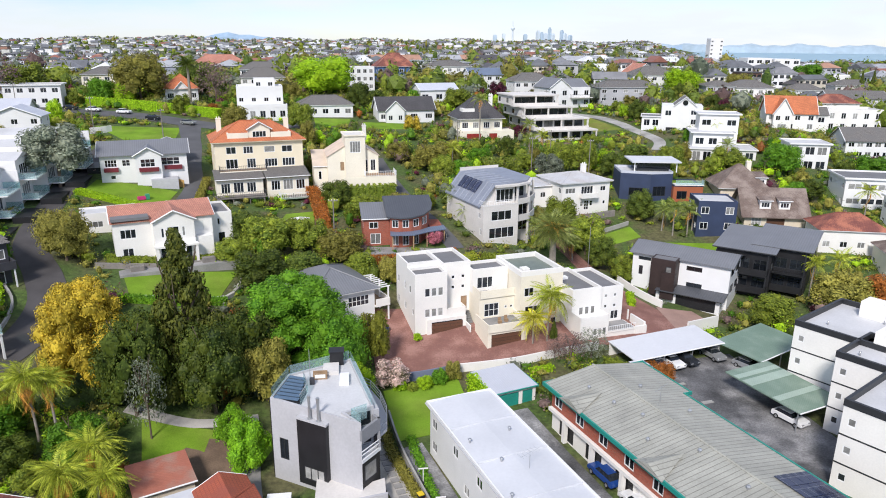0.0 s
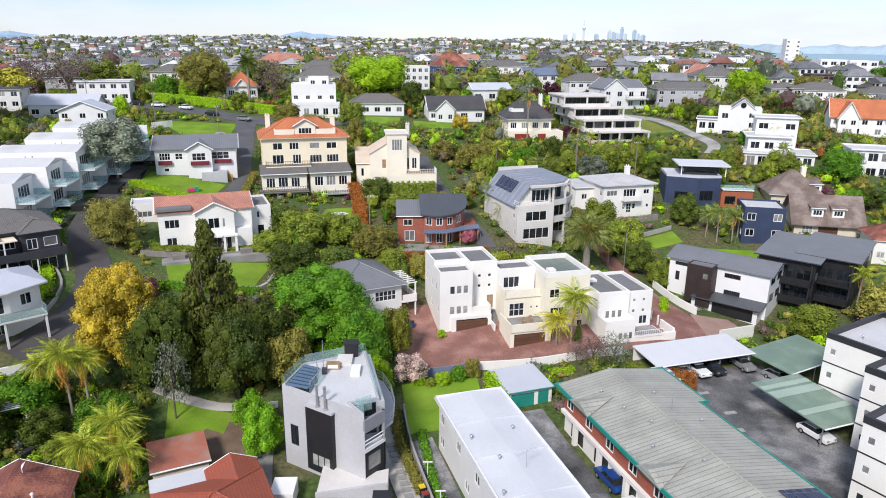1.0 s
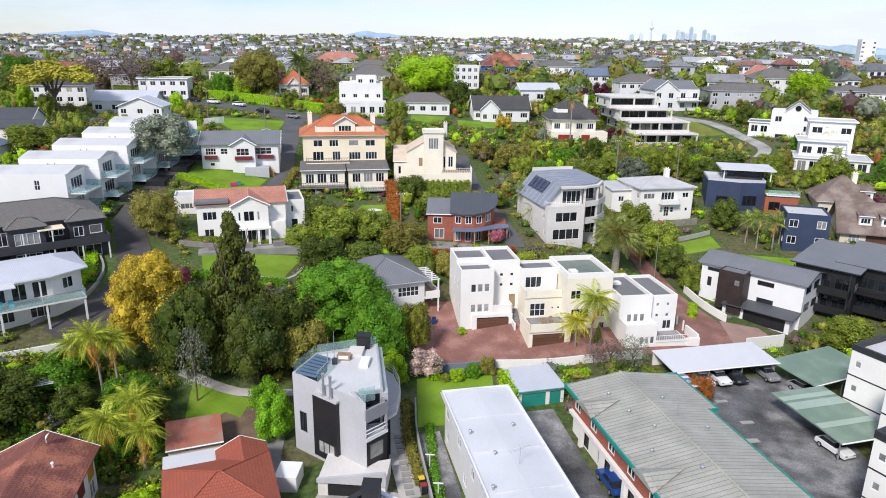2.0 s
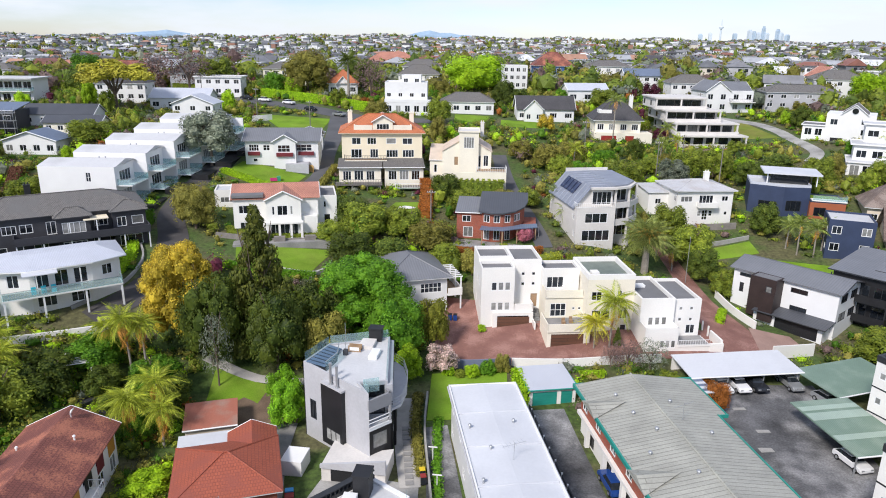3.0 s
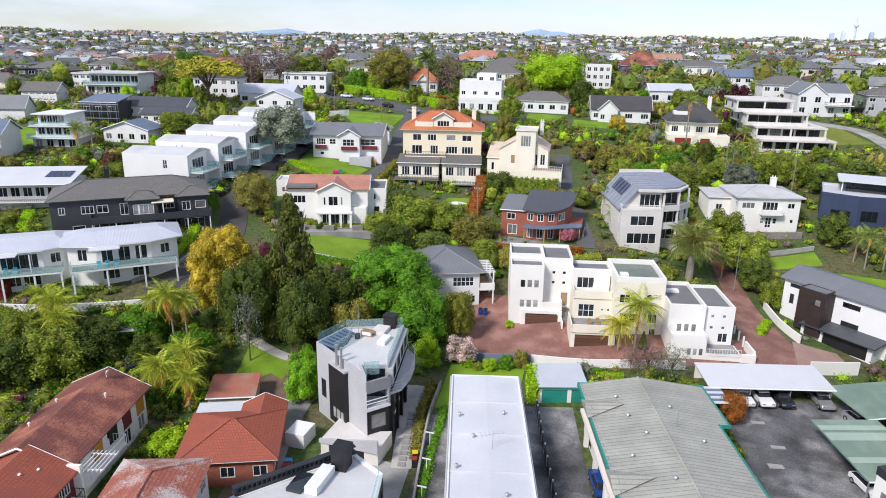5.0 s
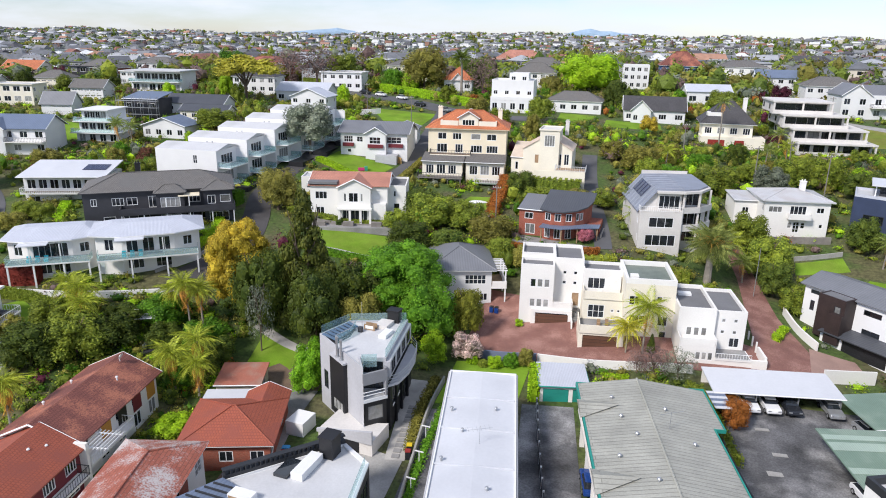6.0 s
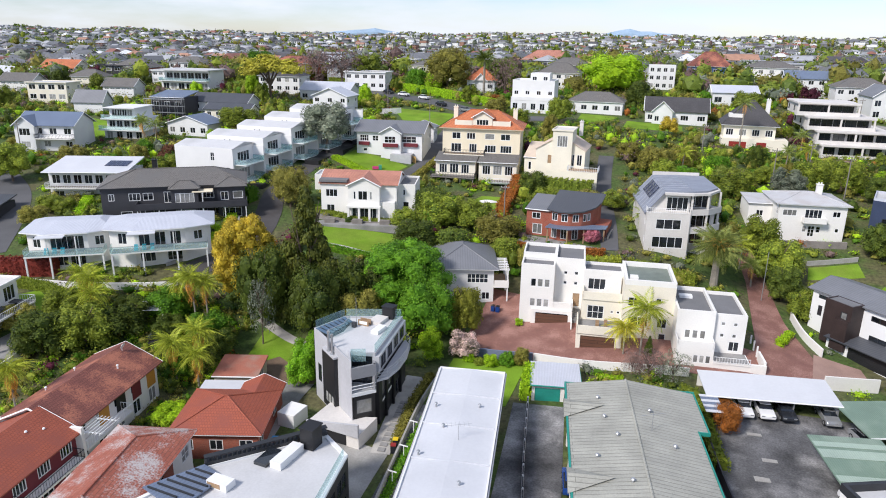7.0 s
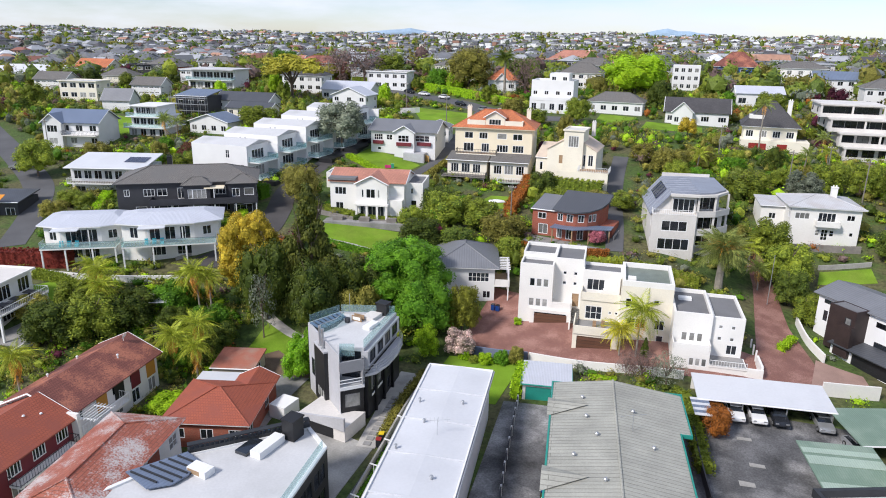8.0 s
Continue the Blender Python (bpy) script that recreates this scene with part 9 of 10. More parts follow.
tree(80, 96.5, 8.0, 5.0, LEAF_RUST, "autumn-brown tree beside the drive", "round", bare=0.05)
tree(34.2, 79.6, 4.0, 2.0, LEAF_RUST, "rust-brown shrub tree at the end of the units", "fine", bare=0.05)
tree(24.1, 86.6, 4.6, 2.4, LEAF_BARE, "half-leafless magnolia by the wall", "airy", bare=0.15)
tree(27.2, 87.0, 4.6, 2.6, LEAF_GREY, "small pale-flowered tree by the wall", "airy", bare=0.15)
tree(22.0, 87.2, 3.4, 1.6, LEAF_BARE, "thin bare shrub by the wall", "airy", bare=0.1)
tree(23.3, 92.4, 2.9, 0.8, LEAF_DARK, "clipped cone-shaped conifer by the townhouses", "cone", bare=0.02)
tree(3.6, 95.0, 2.0, 0.9, LEAF_LIME, "small round shrub at the garage corner", "bush", bare=0.0)
tree(127, 272, 11.5, 8.8, LEAF_LIME, "light green tree on the ridge", "round", bare=0.1)
tree(154, 275, 10, 6.5, LEAF_OLIVE, "olive tree on the ridge", "round", bare=0.1)
tree(209, 310, 10, 8, LEAF_GREEN, "green tree near the shore", "round", bare=0.1)
tree(12, 196, 5.6, 3.0, LEAF_GOLD, "small golden-bronze tree before the slate-roofed house", "mid", bare=0.15)
for x, y in ((201.7, 265), (206, 264)):
    tree(x, y, 10.5, 1.6, LEAF_DARK, "dark narrow cypress on the ridge", "cone", bare=0.02, group="cypresses")
for x, y, h, r, m in ((-7.9, 115.5, 5.8, 4.6, LEAF_OLIVE), (-19.7, 106.5, 6.2, 5.0, LEAF_DEEP), (-19.7, 116.2, 7.0, 4.8, LEAF_MID), (-12.2, 117.5, 6.6, 4.0, LEAF_MID), (0.6, 108.8, 5.0, 2.8, LEAF_OLIVE), (-13.0, 108.0, 6.0, 4.2, LEAF_DARK), (-25, 112.5, 4.0, 3.4, LEAF_MID),
                      (-23.5, 120, 6.0, 4.0, LEAF_DARK), (-16.5, 122, 4.4, 3.2, LEAF_MID), (-4.0, 110.5, 4.8, 3.2, LEAF_MID), (39.6, 126.5, 8.2, 4.2, LEAF_MID), (40.5, 121, 6.5, 3.2, LEAF_DARK), (36.6, 134.2, 8.0, 4.2, LEAF_MID), (43.5, 116.5, 5.0, 2.8, LEAF_MID), (30, 131, 6.0, 3.2, LEAF_OLIVE)):
    tree(x, y, h, r, m, {"olive_leaves": "olive-green garden tree on the slope", "dark_green_leaves": "dark evergreen garden tree on the slope", "deep_green_leaves": "very dark evergreen tree on the slope", "mid_green_leaves": "leafy green garden tree on the slope"}[m.name], "round", bare=0.05, group="slope garden trees")
for x, y, h, r, m in ((18.3, 171.3, 5.4, 4.2, LEAF_OLIVE), (26.1, 168.5, 4.8, 3.4, LEAF_GREEN), (36.4, 167, 4.4, 3.2, LEAF_MID), (45.1, 166.5, 7.4, 4.2, LEAF_MID), (52.2, 168, 7.8, 4.2, LEAF_MID), (58.5, 163, 6.4, 3.6, LEAF_DARK), (13.0, 163, 6.8, 4.8, LEAF_OLIVE), (6, 169, 5.0, 3.4, LEAF_OLIVE), (20, 160, 4.2, 3.2, LEAF_GREEN),
                      (30.5, 157, 6.4, 5.0, LEAF_MID), (66, 168, 7, 4.6, LEAF_DARK), (73, 163, 7.4, 4.6, LEAF_MID), (97.4, 155.5, 8, 5.4, LEAF_GREEN), (85.6, 159, 6.8, 4.4, LEAF_MID), (118, 150, 7, 5, LEAF_GREEN), (126, 146, 7, 5, LEAF_MID), (55.5, 139.1, 7.0, 3.6, LEAF_DARK), (-2.6, 131.5, 5.0, 3.8, LEAF_MID), (3.5, 136.5, 3.6, 3.4, LEAF_OLIVE), (-8.5, 139, 5.5, 3.4, LEAF_DARK), (9, 137, 4, 3, LEAF_MID)):
    tree(x, y, h, r, m, {"olive_leaves": "olive-green tree in the hillside belt", "dark_green_leaves": "dark tree in the hillside belt", "mid_green_leaves": "leafy green tree in the hillside belt", "bright_green_leaves": "bright green tree in the hillside belt"}[m.name], "round", bare=0.05, group="hillside tree belt")
for x, y, h, r, m in ((-43.1, 72.0, 5.0, 3.9, LEAF_GREEN), (-46.5, 66.5, 5.4, 4.4, LEAF_DEEP), (-48.6, 61.3, 6.5, 4.4, LEAF_MID), (-52.5, 57.5, 6.5, 4.4, LEAF_DEEP), (-40.0, 68.4, 4.0, 2.8, LEAF_DEEP), (-34.5, 70.0, 5.6, 3.2, LEAF_GREEN), (-31.5, 68.5, 4.4, 2.6, LEAF_DEEP), (-37.4, 66.0, 3.0, 2.2, LEAF_MID), (-56.5, 64.5, 4.6, 3.4, LEAF_MID), (-60, 60, 4.0, 3.0, LEAF_OLIVE)):
    tree(x, y, h, r, m, {"bright_green_leaves": "bright green broad-leaved shrub tree", "dark_green_leaves": "dark shrub tree in the lower garden", "deep_green_leaves": "very dark evergreen shrub in the lower garden", "mid_green_leaves": "green shrub tree in the lower garden", "olive_leaves": "olive shrub in the lower garden"}[m.name], "round" if r > 3 else "mid", bare=0.02, group="lower garden trees")
for x, y, h, r, m in ((-113.2, 113, 4.6, 3.8, LEAF_OLIVE), (-84, 113, 5.5, 3.8, LEAF_MID), (-90.5, 89, 3.6, 2.8, LEAF_MID), (-87.5, 83, 4.2, 3.0, LEAF_OLIVE), (-113.7, 98, 9, 4.8, LEAF_MID), (-105, 237, 12, 8.5, LEAF_MID), (-34.7, 188, 8.6, 4.6, LEAF_OLIVE), (-28.5, 190, 5.5, 4, LEAF_MID), (-19, 198, 8, 4.4, LEAF_MID), (-2, 232, 9, 4.6, LEAF_DARK), (-55, 250, 12, 8, LEAF_DARK), (30, 232, 8, 5, LEAF_MID), (-82, 234, 8, 4.6, LEAF_GREEN), (-74, 231, 7, 4, LEAF_LIME), (-140, 212, 9, 6, LEAF_DARK)):
    tree(x, y, h, r, m, "leafy tree between the hillside houses", "round", bare=0.08, group="hillside trees")

# ---- palms ----
for x, y, h, rc, ln in ((-39.2, 72.6, 7.4, 3.6, (0.3, 0.2)), (-37.6, 73.4, 6.6, 3.2, (-0.3, 0)), (-42.5, 72.6, 5.4, 3.2, (0, 0.4)), (-53.0, 66.4, 6.0, 3.8, (0.4, 0)), (-56.0, 67.6, 5.4, 3.4, (0, 0)), (-50.5, 65.0, 5.2, 3.6, (-0.4, 0.2)), (-30.4, 63.6, 6.6, 3.6, (0.3, 0)), (-32.4, 61.4, 5.6, 3.8, (0, 0.2)), (-29.0, 61.8, 5.0, 3.2, (0.5, -0.2)), (-40.8, 45.5, 7.5, 3.4, (0, 0))):
    palm(x, y, h, rc * 0.86, "feathery palm with yellowing fronds and hanging dry skirts", FROND_GOLD, 22, 0.72, 6, 0.13, ln, "garden palms")
palm(22.2, 92.0, 6.8, 3.5, "golden-green palm before the townhouses", FROND_GOLD, 26, 0.7, 1, 0.12, (0.4, 0), "townhouse palms")
palm(20.0, 91.6, 3.8, 3.0, "yellow clumping palm before the townhouses", leafy("yellow_fronds", (0.22, 0.22, 0.02), (0.5, 0.46, 0.05)), 24, 0.75, 0, 0.1, (0, 0), "townhouse palms")
DATE = palm(29.9, 116.4, 6.2, 4.8, "massive date palm with an orange heart", leafy("date_palm_fronds", (0.055, 0.075, 0.018), (0.20, 0.22, 0.06), 0.45), 54, 0.3, 0, 0.55, (0, 0))
for i in range(30):
    o = new("fruit_stalk", frond_mesh(i, 0.9, FROND_DRY, 10, 0.1))
    o.parent = DATE
    o.location, o.rotation_euler, o.scale = (0, 0, 6.6), Euler((0, radians(-44 - i * 1.5), i * 2.4), "XYZ"), (3.0, 3.0, 3.0)
palm(-54.6, 230.3, 12.5, 4.8, "tall palm standing over the street", LEAF_DARK, 30, 0.5, 0, 0.4)
for x, y, h in ((28.6, 124.6, 4.2), (33.5, 127.2, 4.6), (35.6, 122.4, 3.6), (14.6, 133.5, 4.6), (59.8, 131.6, 6.0), (62.4, 130.6, 5.4), (64.4, 132.6, 5.0), (58.5, 134, 4.4), (18.9, 166, 4.6), (40.5, 176, 5.2), (45.0, 179, 5.6), (44, 190, 6.2), (28.6, 160, 3.4), (93.0, 179, 6.2), (75.4, 102.8, 7.6), (72.5, 105, 6.5), (102, 131, 6.0), (70, 158, 4.6), (88, 164, 5.0), (-110.5, 132, 5.4), (-107.5, 133, 5.0), (-113, 134, 5.2), (16.2, 128.4, 3.0)):
    palm(x, y, h, 2.8, "slender green palm between the houses", FROND_GOLD if int(x) % 3 == 0 else FROND, 14, 0.5, 1, 0.13, (0.2, 0.1), "hillside palms")
palm(30, 190, 12.0, 2.8, "very tall thin palm before the slate-roofed house", FROND, 16, 0.5, 1, 0.16)

# ---- hedges ----
hedge([(-84, 228), (-66, 222), (-52, 216), (-43, 212)], 2.6, 2.2, LEAF_LIME, "clipped bright green hedge along the far side of the street")
hedge([(-118, 231), (-98, 229), (-86, 229)], 2.4, 2.2, LEAF_MID, "thick hedge along the far side of the street")
hedge([(-70, 67.2), (-65, 68.0), (-59, 67.4)], 1.4, 1.2, LEAF_MID, "clipped green hedge above the lawn")
hedge([(-81, 66.2), (-74, 69.4), (-67.6, 72.2)], 2.8, 2.2, leafy("copper_hedge_leaves", (0.10, 0.018, 0.012), (0.2, 0.04, 0.03)), "tall copper-red clipped hedge")
hedge([(-97, 127), (-86.5, 111.5)], 2.4, 1.8, leafy("brown_hedge_leaves", (0.08, 0.035, 0.02), (0.16, 0.07, 0.04)), "brown clipped hedge behind the terraces")
hedge([(-88, 118), (-83.5, 108.5)], 2.0, 2.0, LEAF_MID, "green clipped hedge behind the terraces")
hedge([(-87.5, 95.5), (-83, 89.5), (-78.5, 86)], 1.4, 1.6, LEAF_LIME, "rounded green hedge below the verandah")
hedge([(-62.5, 108.5), (-56.5, 108)], 2.8, 2.6, LEAF_GREEN, "green hedge over a white arcade")
hedge([(-54.5, 99.5), (-52, 94), (-52.0, 89)], 1.0, 1.3, LEAF_LIME, "low bright hedge along the lane")
hedge([(-57, 92.5), (-64, 88.8), (-73, 84.6)], 1.3, 1.8, LEAF_GREEN, "rounded shrubs along the charcoal house")
hedge([(-35.4, 150), (-34.8, 138), (-35, 131)], 1.2, 1.0, LEAF_OLIVE, "hedge between the lane and the cream house")
hedge([(-9.5, 142.0), (-3, 141.4), (3.4, 142.2)], 3.4, 2.6, LEAF_MID, "leafy shrubs below the peach house")
hedge([(-13.5, 145), (-12, 138), (-10.5, 126)], 2.2, 2.2, LEAF_RUST, "reddish-brown hedge down the garden")
hedge([(-4.5, 114.6), (5, 114.2), (12, 114.8)], 1.3, 1.4, LEAF_RUST, "rusty red hedge below the brick house")
hedge([(-56.5, 137.8), (-48, 134.2), (-42, 132.2)], 0.9, 1.6, LEAF_LIME, "flower border along the lawn")
hedge([(-43, 110.2), (-34, 110.6), (-26.5, 113.6)], 1.0, 1.4, LEAF_MID, "shrub border above the stone wall")
for x, y, h, r, m in ((0.2, 83.2, 1.6, 1.0, LEAF_LIME), (3.4, 83.4, 1.9, 1.2, LEAF_LIME), (5.4, 84.2, 2.2, 1.3, LEAF_GREEN), (7.4, 85.0, 3.0, 1.4, LEAF_OLIVE), (1.8, 83.0, 1.1, 0.9, LEAF_MID)):
    tree(x, y, h, r, m, {"lime_leaves": "bright leafy shrub below the blue wall", "bright_green_leaves": "green shrub below the blue wall", "olive_leaves": "upright olive shrub by the wall", "mid_green_leaves": "low green shrub below the blue wall"}[m.name], "round", "shrub", 0.0, group="shrubs below the wall")
hedge([(18, 84.6), (21, 85.2)], 0.7, 1.0, LEAF_LIME, "planter of green leaves")
hedge([(28.5, 85.0), (30.5, 83.6), (33, 75), (34, 72)], 1.3, 1.6, LEAF_MID, "shrubs between the units and the car court")
hedge([(0.6, 60.5), (-1.6, 68.5), (-2.8, 77)], 0.55, 0.9, LEAF_OLIVE, "narrow planting along the boundary wall")
hedge([(4.2, 50), (1.9, 62), (0.6, 72)], 0.4, 0.7, LEAF_GREEN, "grass strip beside the long building")
hedge([(40, 104), (41.5, 108.5)], 0.9, 0.9, LEAF_LIME, "low shrubs beside the lane wall")
hedge([(-38, 98.2), (-31, 98.6), (-24, 100.2)], 0.9, 1.2, LEAF_GREEN, "shrubs below the stone wall")
hedge([(3, 111.4), (9, 110.6), (15, 112.2)], 1.9, 2.6, leafy("golden_shrub_leaves", (0.10, 0.12, 0.012), (0.25, 0.26, 0.03)), "yellow-green shrubs behind the townhouses")
hedge([(16.5, 112.6), (22, 113.4), (27, 114.4)], 1.5, 2.2, LEAF_MID, "leafy shrubs below the concrete house")
hedge([(52, 112.5), (60, 117), (66, 121)], 1.8, 2.0, LEAF_MID, "hedge behind the modern houses")
hedge([(104, 228), (98, 232), (88, 236)], 1.8, 1.6, LEAF_MID, "clipped hedge on the ridge")


# ---- the garden growth between the houses ----
def clear_of(x, y, r):
    for cx, cy, hw, hd, a in TAKEN:
        dx, dy = x - cx, y - cy
        if abs(dx) > hw + hd + r or abs(dy) > hw + hd + r:
            continue
        c, s_ = math.cos(a), math.sin(a)
        if abs(dx * c + dy * s_) < hw + r and abs(-dx * s_ + dy * c) < hd + r:
            return False
    return True


KINDS = [(LEAF_MID, 0.32, "leafy green garden"), (LEAF_DEEP, 0.26, "dark evergreen garden"), (LEAF_OLIVE, 0.15, "olive-green garden"), (LEAF_GREEN, 0.14, "fresh green garden"), (LEAF_LIME, 0.05, "lime-green garden"), (LEAF_GREY, 0.04, "grey-leaved garden"), (LEAF_BARE, 0.02, "half-bare brown garden"), (LEAF_WINE, 0.01, "purple-leaved garden"), (LEAF_RUST, 0.01, "rust-leaved garden")]


def leaf_clumps(name, spots, per, label):
    """Low growth too dense to count: small leafy mounds, one mesh for each foliage."""
    r = np.random.default_rng(len(spots))
    bm = bmesh.new()
    bmesh.ops.create_icosphere(bm, subdivisions=1, radius=1)
    bm.verts.index_update()
    iv, jf = np.array([v.co for v in bm.verts]), [[v.index for v in f.verts] for f in bm.faces]
    bm.free()
    sets = {}
    for x, y, z, w, h, k in spots:
        V, F = sets.setdefault(k, ([], []))
        b = len(V)
        V += (iv * [w * 0.6, w * 0.6, h * 0.4] * r.uniform(0.6, 0.95, (len(iv), 1)) + [x, y, z + h * 0.42]).tolist()
        F += [[b + j for j in f] for f in jf]
        m = int(per * (0.4 + w) * (1.35 if y < 100 else 0.95))
        d = r.normal(size=(m, 3))
        d /= np.linalg.norm(d, axis=1)[:, None]
        d[:, 2] = np.abs(d[:, 2]) * np.where(r.random(m) < 0.8, 1, -0.4)
        p = d * [w, w, h * 0.6] * r.uniform(0.5, 1.12, (m, 1)) + [x, y, z + h * 0.4]
        t = r.normal(size=(m, 3))
        t /= np.linalg.norm(t, axis=1)[:, None]
        q = np.cross(t, d)
        s_ = 0.135 * (0.8 + 0.25 * w) * r.uniform(0.6, 1.4, (m, 1))
        b = len(V)
        V += np.stack([p - t * s_, p - q * s_ * 0.7, p + t * s_, p + q * s_ * 0.7], 1).reshape(-1, 3).tolist()
        F += (b + np.arange(m * 4).reshape(-1, 4)).tolist()
    for k, (V, F) in sets.items():
        me = bpy.data.meshes.new(name)
        me.from_pydata(V, [], F)
        me.materials.append(KINDS[k][0])
        tagged(new(name, me), label, "undergrowth", kind="stuff")


def garden_growth():
    r = random.Random(12)
    low, n, grid = [], 0, {}
    share = [0.28, 0.12, 0.25, 0.14, 0.09, 0.05, 0.04, 0.02, 0.01]
    for _ in range(30000):
        x, y = r.uniform(-215, 170), 42 + 222 * r.random() ** 0.8
        if y < 60 and x > -8:
            continue
        if x - 16 > 0.95 * y + 22 or 16 - x > 1.42 * y + 22:
            continue
        ux, uy = x - 16, y
        L = math.hypot(ux, uy)
        ux, uy = ux / L, uy / L
        k = r.choices(range(len(KINDS)), share)[0]
        if not clear_of(x, y, 0.9):
            continue
        open_behind = clear_of(x + ux * 5, y + uy * 5, 1.0) and clear_of(x + ux * 11, y + uy * 11, 0.5)
        rr = r.uniform(1.3, 2.9)
        hh = r.uniform(2.2, 5.0)
        if open_behind and r.random() < 0.2:
            rr, hh = r.uniform(2.4, 3.8), r.uniform(5, 8)
        cell = (int(x // 5), int(y // 5))
        if n < 250 and open_behind and clear_of(x, y, rr * 0.75) and grid.get(cell, 0) < 1:
            grid[cell] = grid.get(cell, 0) + 1
            n += 1
            tree(x, y, hh, rr, KINDS[k][0], KINDS[k][2] + (" tree on the slope" if hh > 4 else " shrub on the slope"), "mid", "tree" if hh > 4 else "shrub", 0.03, group="garden trees" if hh > 4 else "garden shrubs")
        elif len(low) < 10500:
            big = open_behind and y > 80 and clear_of(x, y, 2.0) and r.random() < 0.4
            low.append((x, y, ground_at(x, y) - 0.15, r.uniform(1.6, 2.8) if big else r.uniform(0.8, 1.9), r.uniform(2.2, 5.0) if big else r.uniform(0.8, 2.0), k))
    for _ in range(1500):
        x, y, k = r.uniform(-64, -19), r.uniform(46, 78), r.choices(range(5), (0.32, 0.14, 0.22, 0.18, 0.14))[0]
        if clear_of(x, y, 0.8) and r.random() < 0.75:
            low.append((x, y, ground_at(x, y) - 0.1, r.uniform(0.6, 1.2), r.uniform(0.6, 1.6), k))
    m = 0
    while m < 60:
        x, y, k = r.uniform(58, 235), r.uniform(138, 300), r.choices(range(5), (0.3, 0.25, 0.2, 0.15, 0.1))[0]
        rr, hh = r.uniform(2.2, 4.2), r.uniform(3.6, 7.0)
        m += 0.05
        if clear_of(x, y, rr * 0.7) and x - 16 < 0.95 * y + 22:
            m += 1
            tree(x, y, hh, rr, KINDS[k][0], KINDS[k][2] + " tree on the eastern slope", "mid", "tree", 0.03, group="eastern slope trees")
    leaf_clumps("undergrowth", low, 27, "dense low garden growth between the houses")


garden_growth()

# ---- small things in the gardens and yards ----
t = thing("dinghy", pose(-15.2, 131.5, ground_at(-15.2, 131.5) + 0.1, 0, 0, 20), "white upturned dinghy lying on the lawn", "boat")
bm = bmesh.new()
_rings = []
for i in range(7):
    f = i / 6
    w, h = 0.75 * math.sin(math.pi * (0.18 + 0.8 * f)) + 0.05, 0.5 * math.sin(math.pi * (0.2 + 0.7 * f))
    _rings.append([bm.verts.new((-1.9 + 3.8 * f, w * math.cos(a), max(0.02, h * math.sin(a)))) for a in [math.pi * k / 8 for k in range(9)]])
for a, b in zip(_rings, _rings[1:]):
    for k in range(8):
        bm.faces.new((a[k], a[k + 1], b[k + 1], b[k]))
bm.faces.new(_rings[0])
bm.faces.new(_rings[-1][::-1])
bmesh.ops.recalc_face_normals(bm, faces=bm.faces)
part("hull", bm, WHITE_CLEAN, t)
t = thing("garden_slide", pose(-44.6, 136.6, ground_at(-44.6, 136.6) + 0.05, 0, 0, 30), "pink and green plastic slide on the lawn", "toy")
part("slide_chute", boxes((-0.9, -0.35, 0.1, 0.5, 0.35, 0.45), (-0.9, -0.4, 0.1, 0.5, -0.35, 0.65), (-0.9, 0.35, 0.1, 0.5, 0.4, 0.65)), plain("pink_plastic", (0.6, 0.05, 0.2), 0.4), t)
part("slide_ladder", boxes((0.5, -0.35, 0.0, 1.2, 0.35, 1.0)), plain("green_plastic", (0.05, 0.3, 0.18), 0.4), t)
fence("fence_timber", [(-41.5, 146.2), (-38.9, 145.4)], 1.5, 0.12, plain("new_timber", (0.55, 0.34, 0.12), 0.7), "new yellow timber fence beside the bungalow", "fence")
for x, y, c, lb in ((0.6, 60.5, plain("yellow_lid", (0.7, 0.5, 0.02), 0.5), "wheelie bin with a yellow lid"), (0.9, 59.4, RED_DOOR, "wheelie bin with a red lid"), (50.9, 97.5, CAR_BLUE, "wheelie bin with a blue lid")):
    t = thing("wheelie_bin", pose(x, y, ground_at(x, y) + 0.06, 0, 0, 20), lb + " beside the wall", "bin", "wheelie bins")
    part("bin_body", boxes((-0.28, -0.3, 0.05, 0.28, 0.3, 0.95)), CAR_DARK, t)
    part("bin_lid", boxes((-0.3, -0.32, 0.95, 0.3, 0.34, 1.02)), c, t)
t = thing("toy_cart", pose(-11.9, 55.2, ground_at(-11.9, 55.2) + 0.08, 0, 0, 20), "blue and red plastic ride-on cart on the drive", "toy")
part("cart_body", boxes((-0.45, -0.75, 0.18, 0.45, 0.1, 0.62)), RED_DOOR, t)
part("cart_bonnet", boxes((-0.42, 0.11, 0.2, 0.42, 0.7, 0.75)), plain("sky_blue_plastic", (0.05, 0.32, 0.65), 0.4), t)
part("cart_base", boxes((-0.5, -0.7, 0.0, 0.5, 0.65, 0.17)), RUBBER, t)
t = thing("striped_awning", pose(31.4, 80.4, ground_at(31.4, 80.4), 0, 0, 16), "blue and white striped lean-to awning by the units", "awning")
for i in range(7):
    part("awning_strip", boxes((-0.2, -2.1 + i * 0.6, 2.6, 1.9, -1.55 + i * 0.6, 2.66)), BLUE_IRON if i % 2 else WHITE_IRON, t)
for x, y in ((1.7, -1.9), (1.7, 1.9)):
    part("post", boxes((x - 0.05, y - 0.05, -0.2, x + 0.05, y + 0.05, 2.6)), STEEL, t)
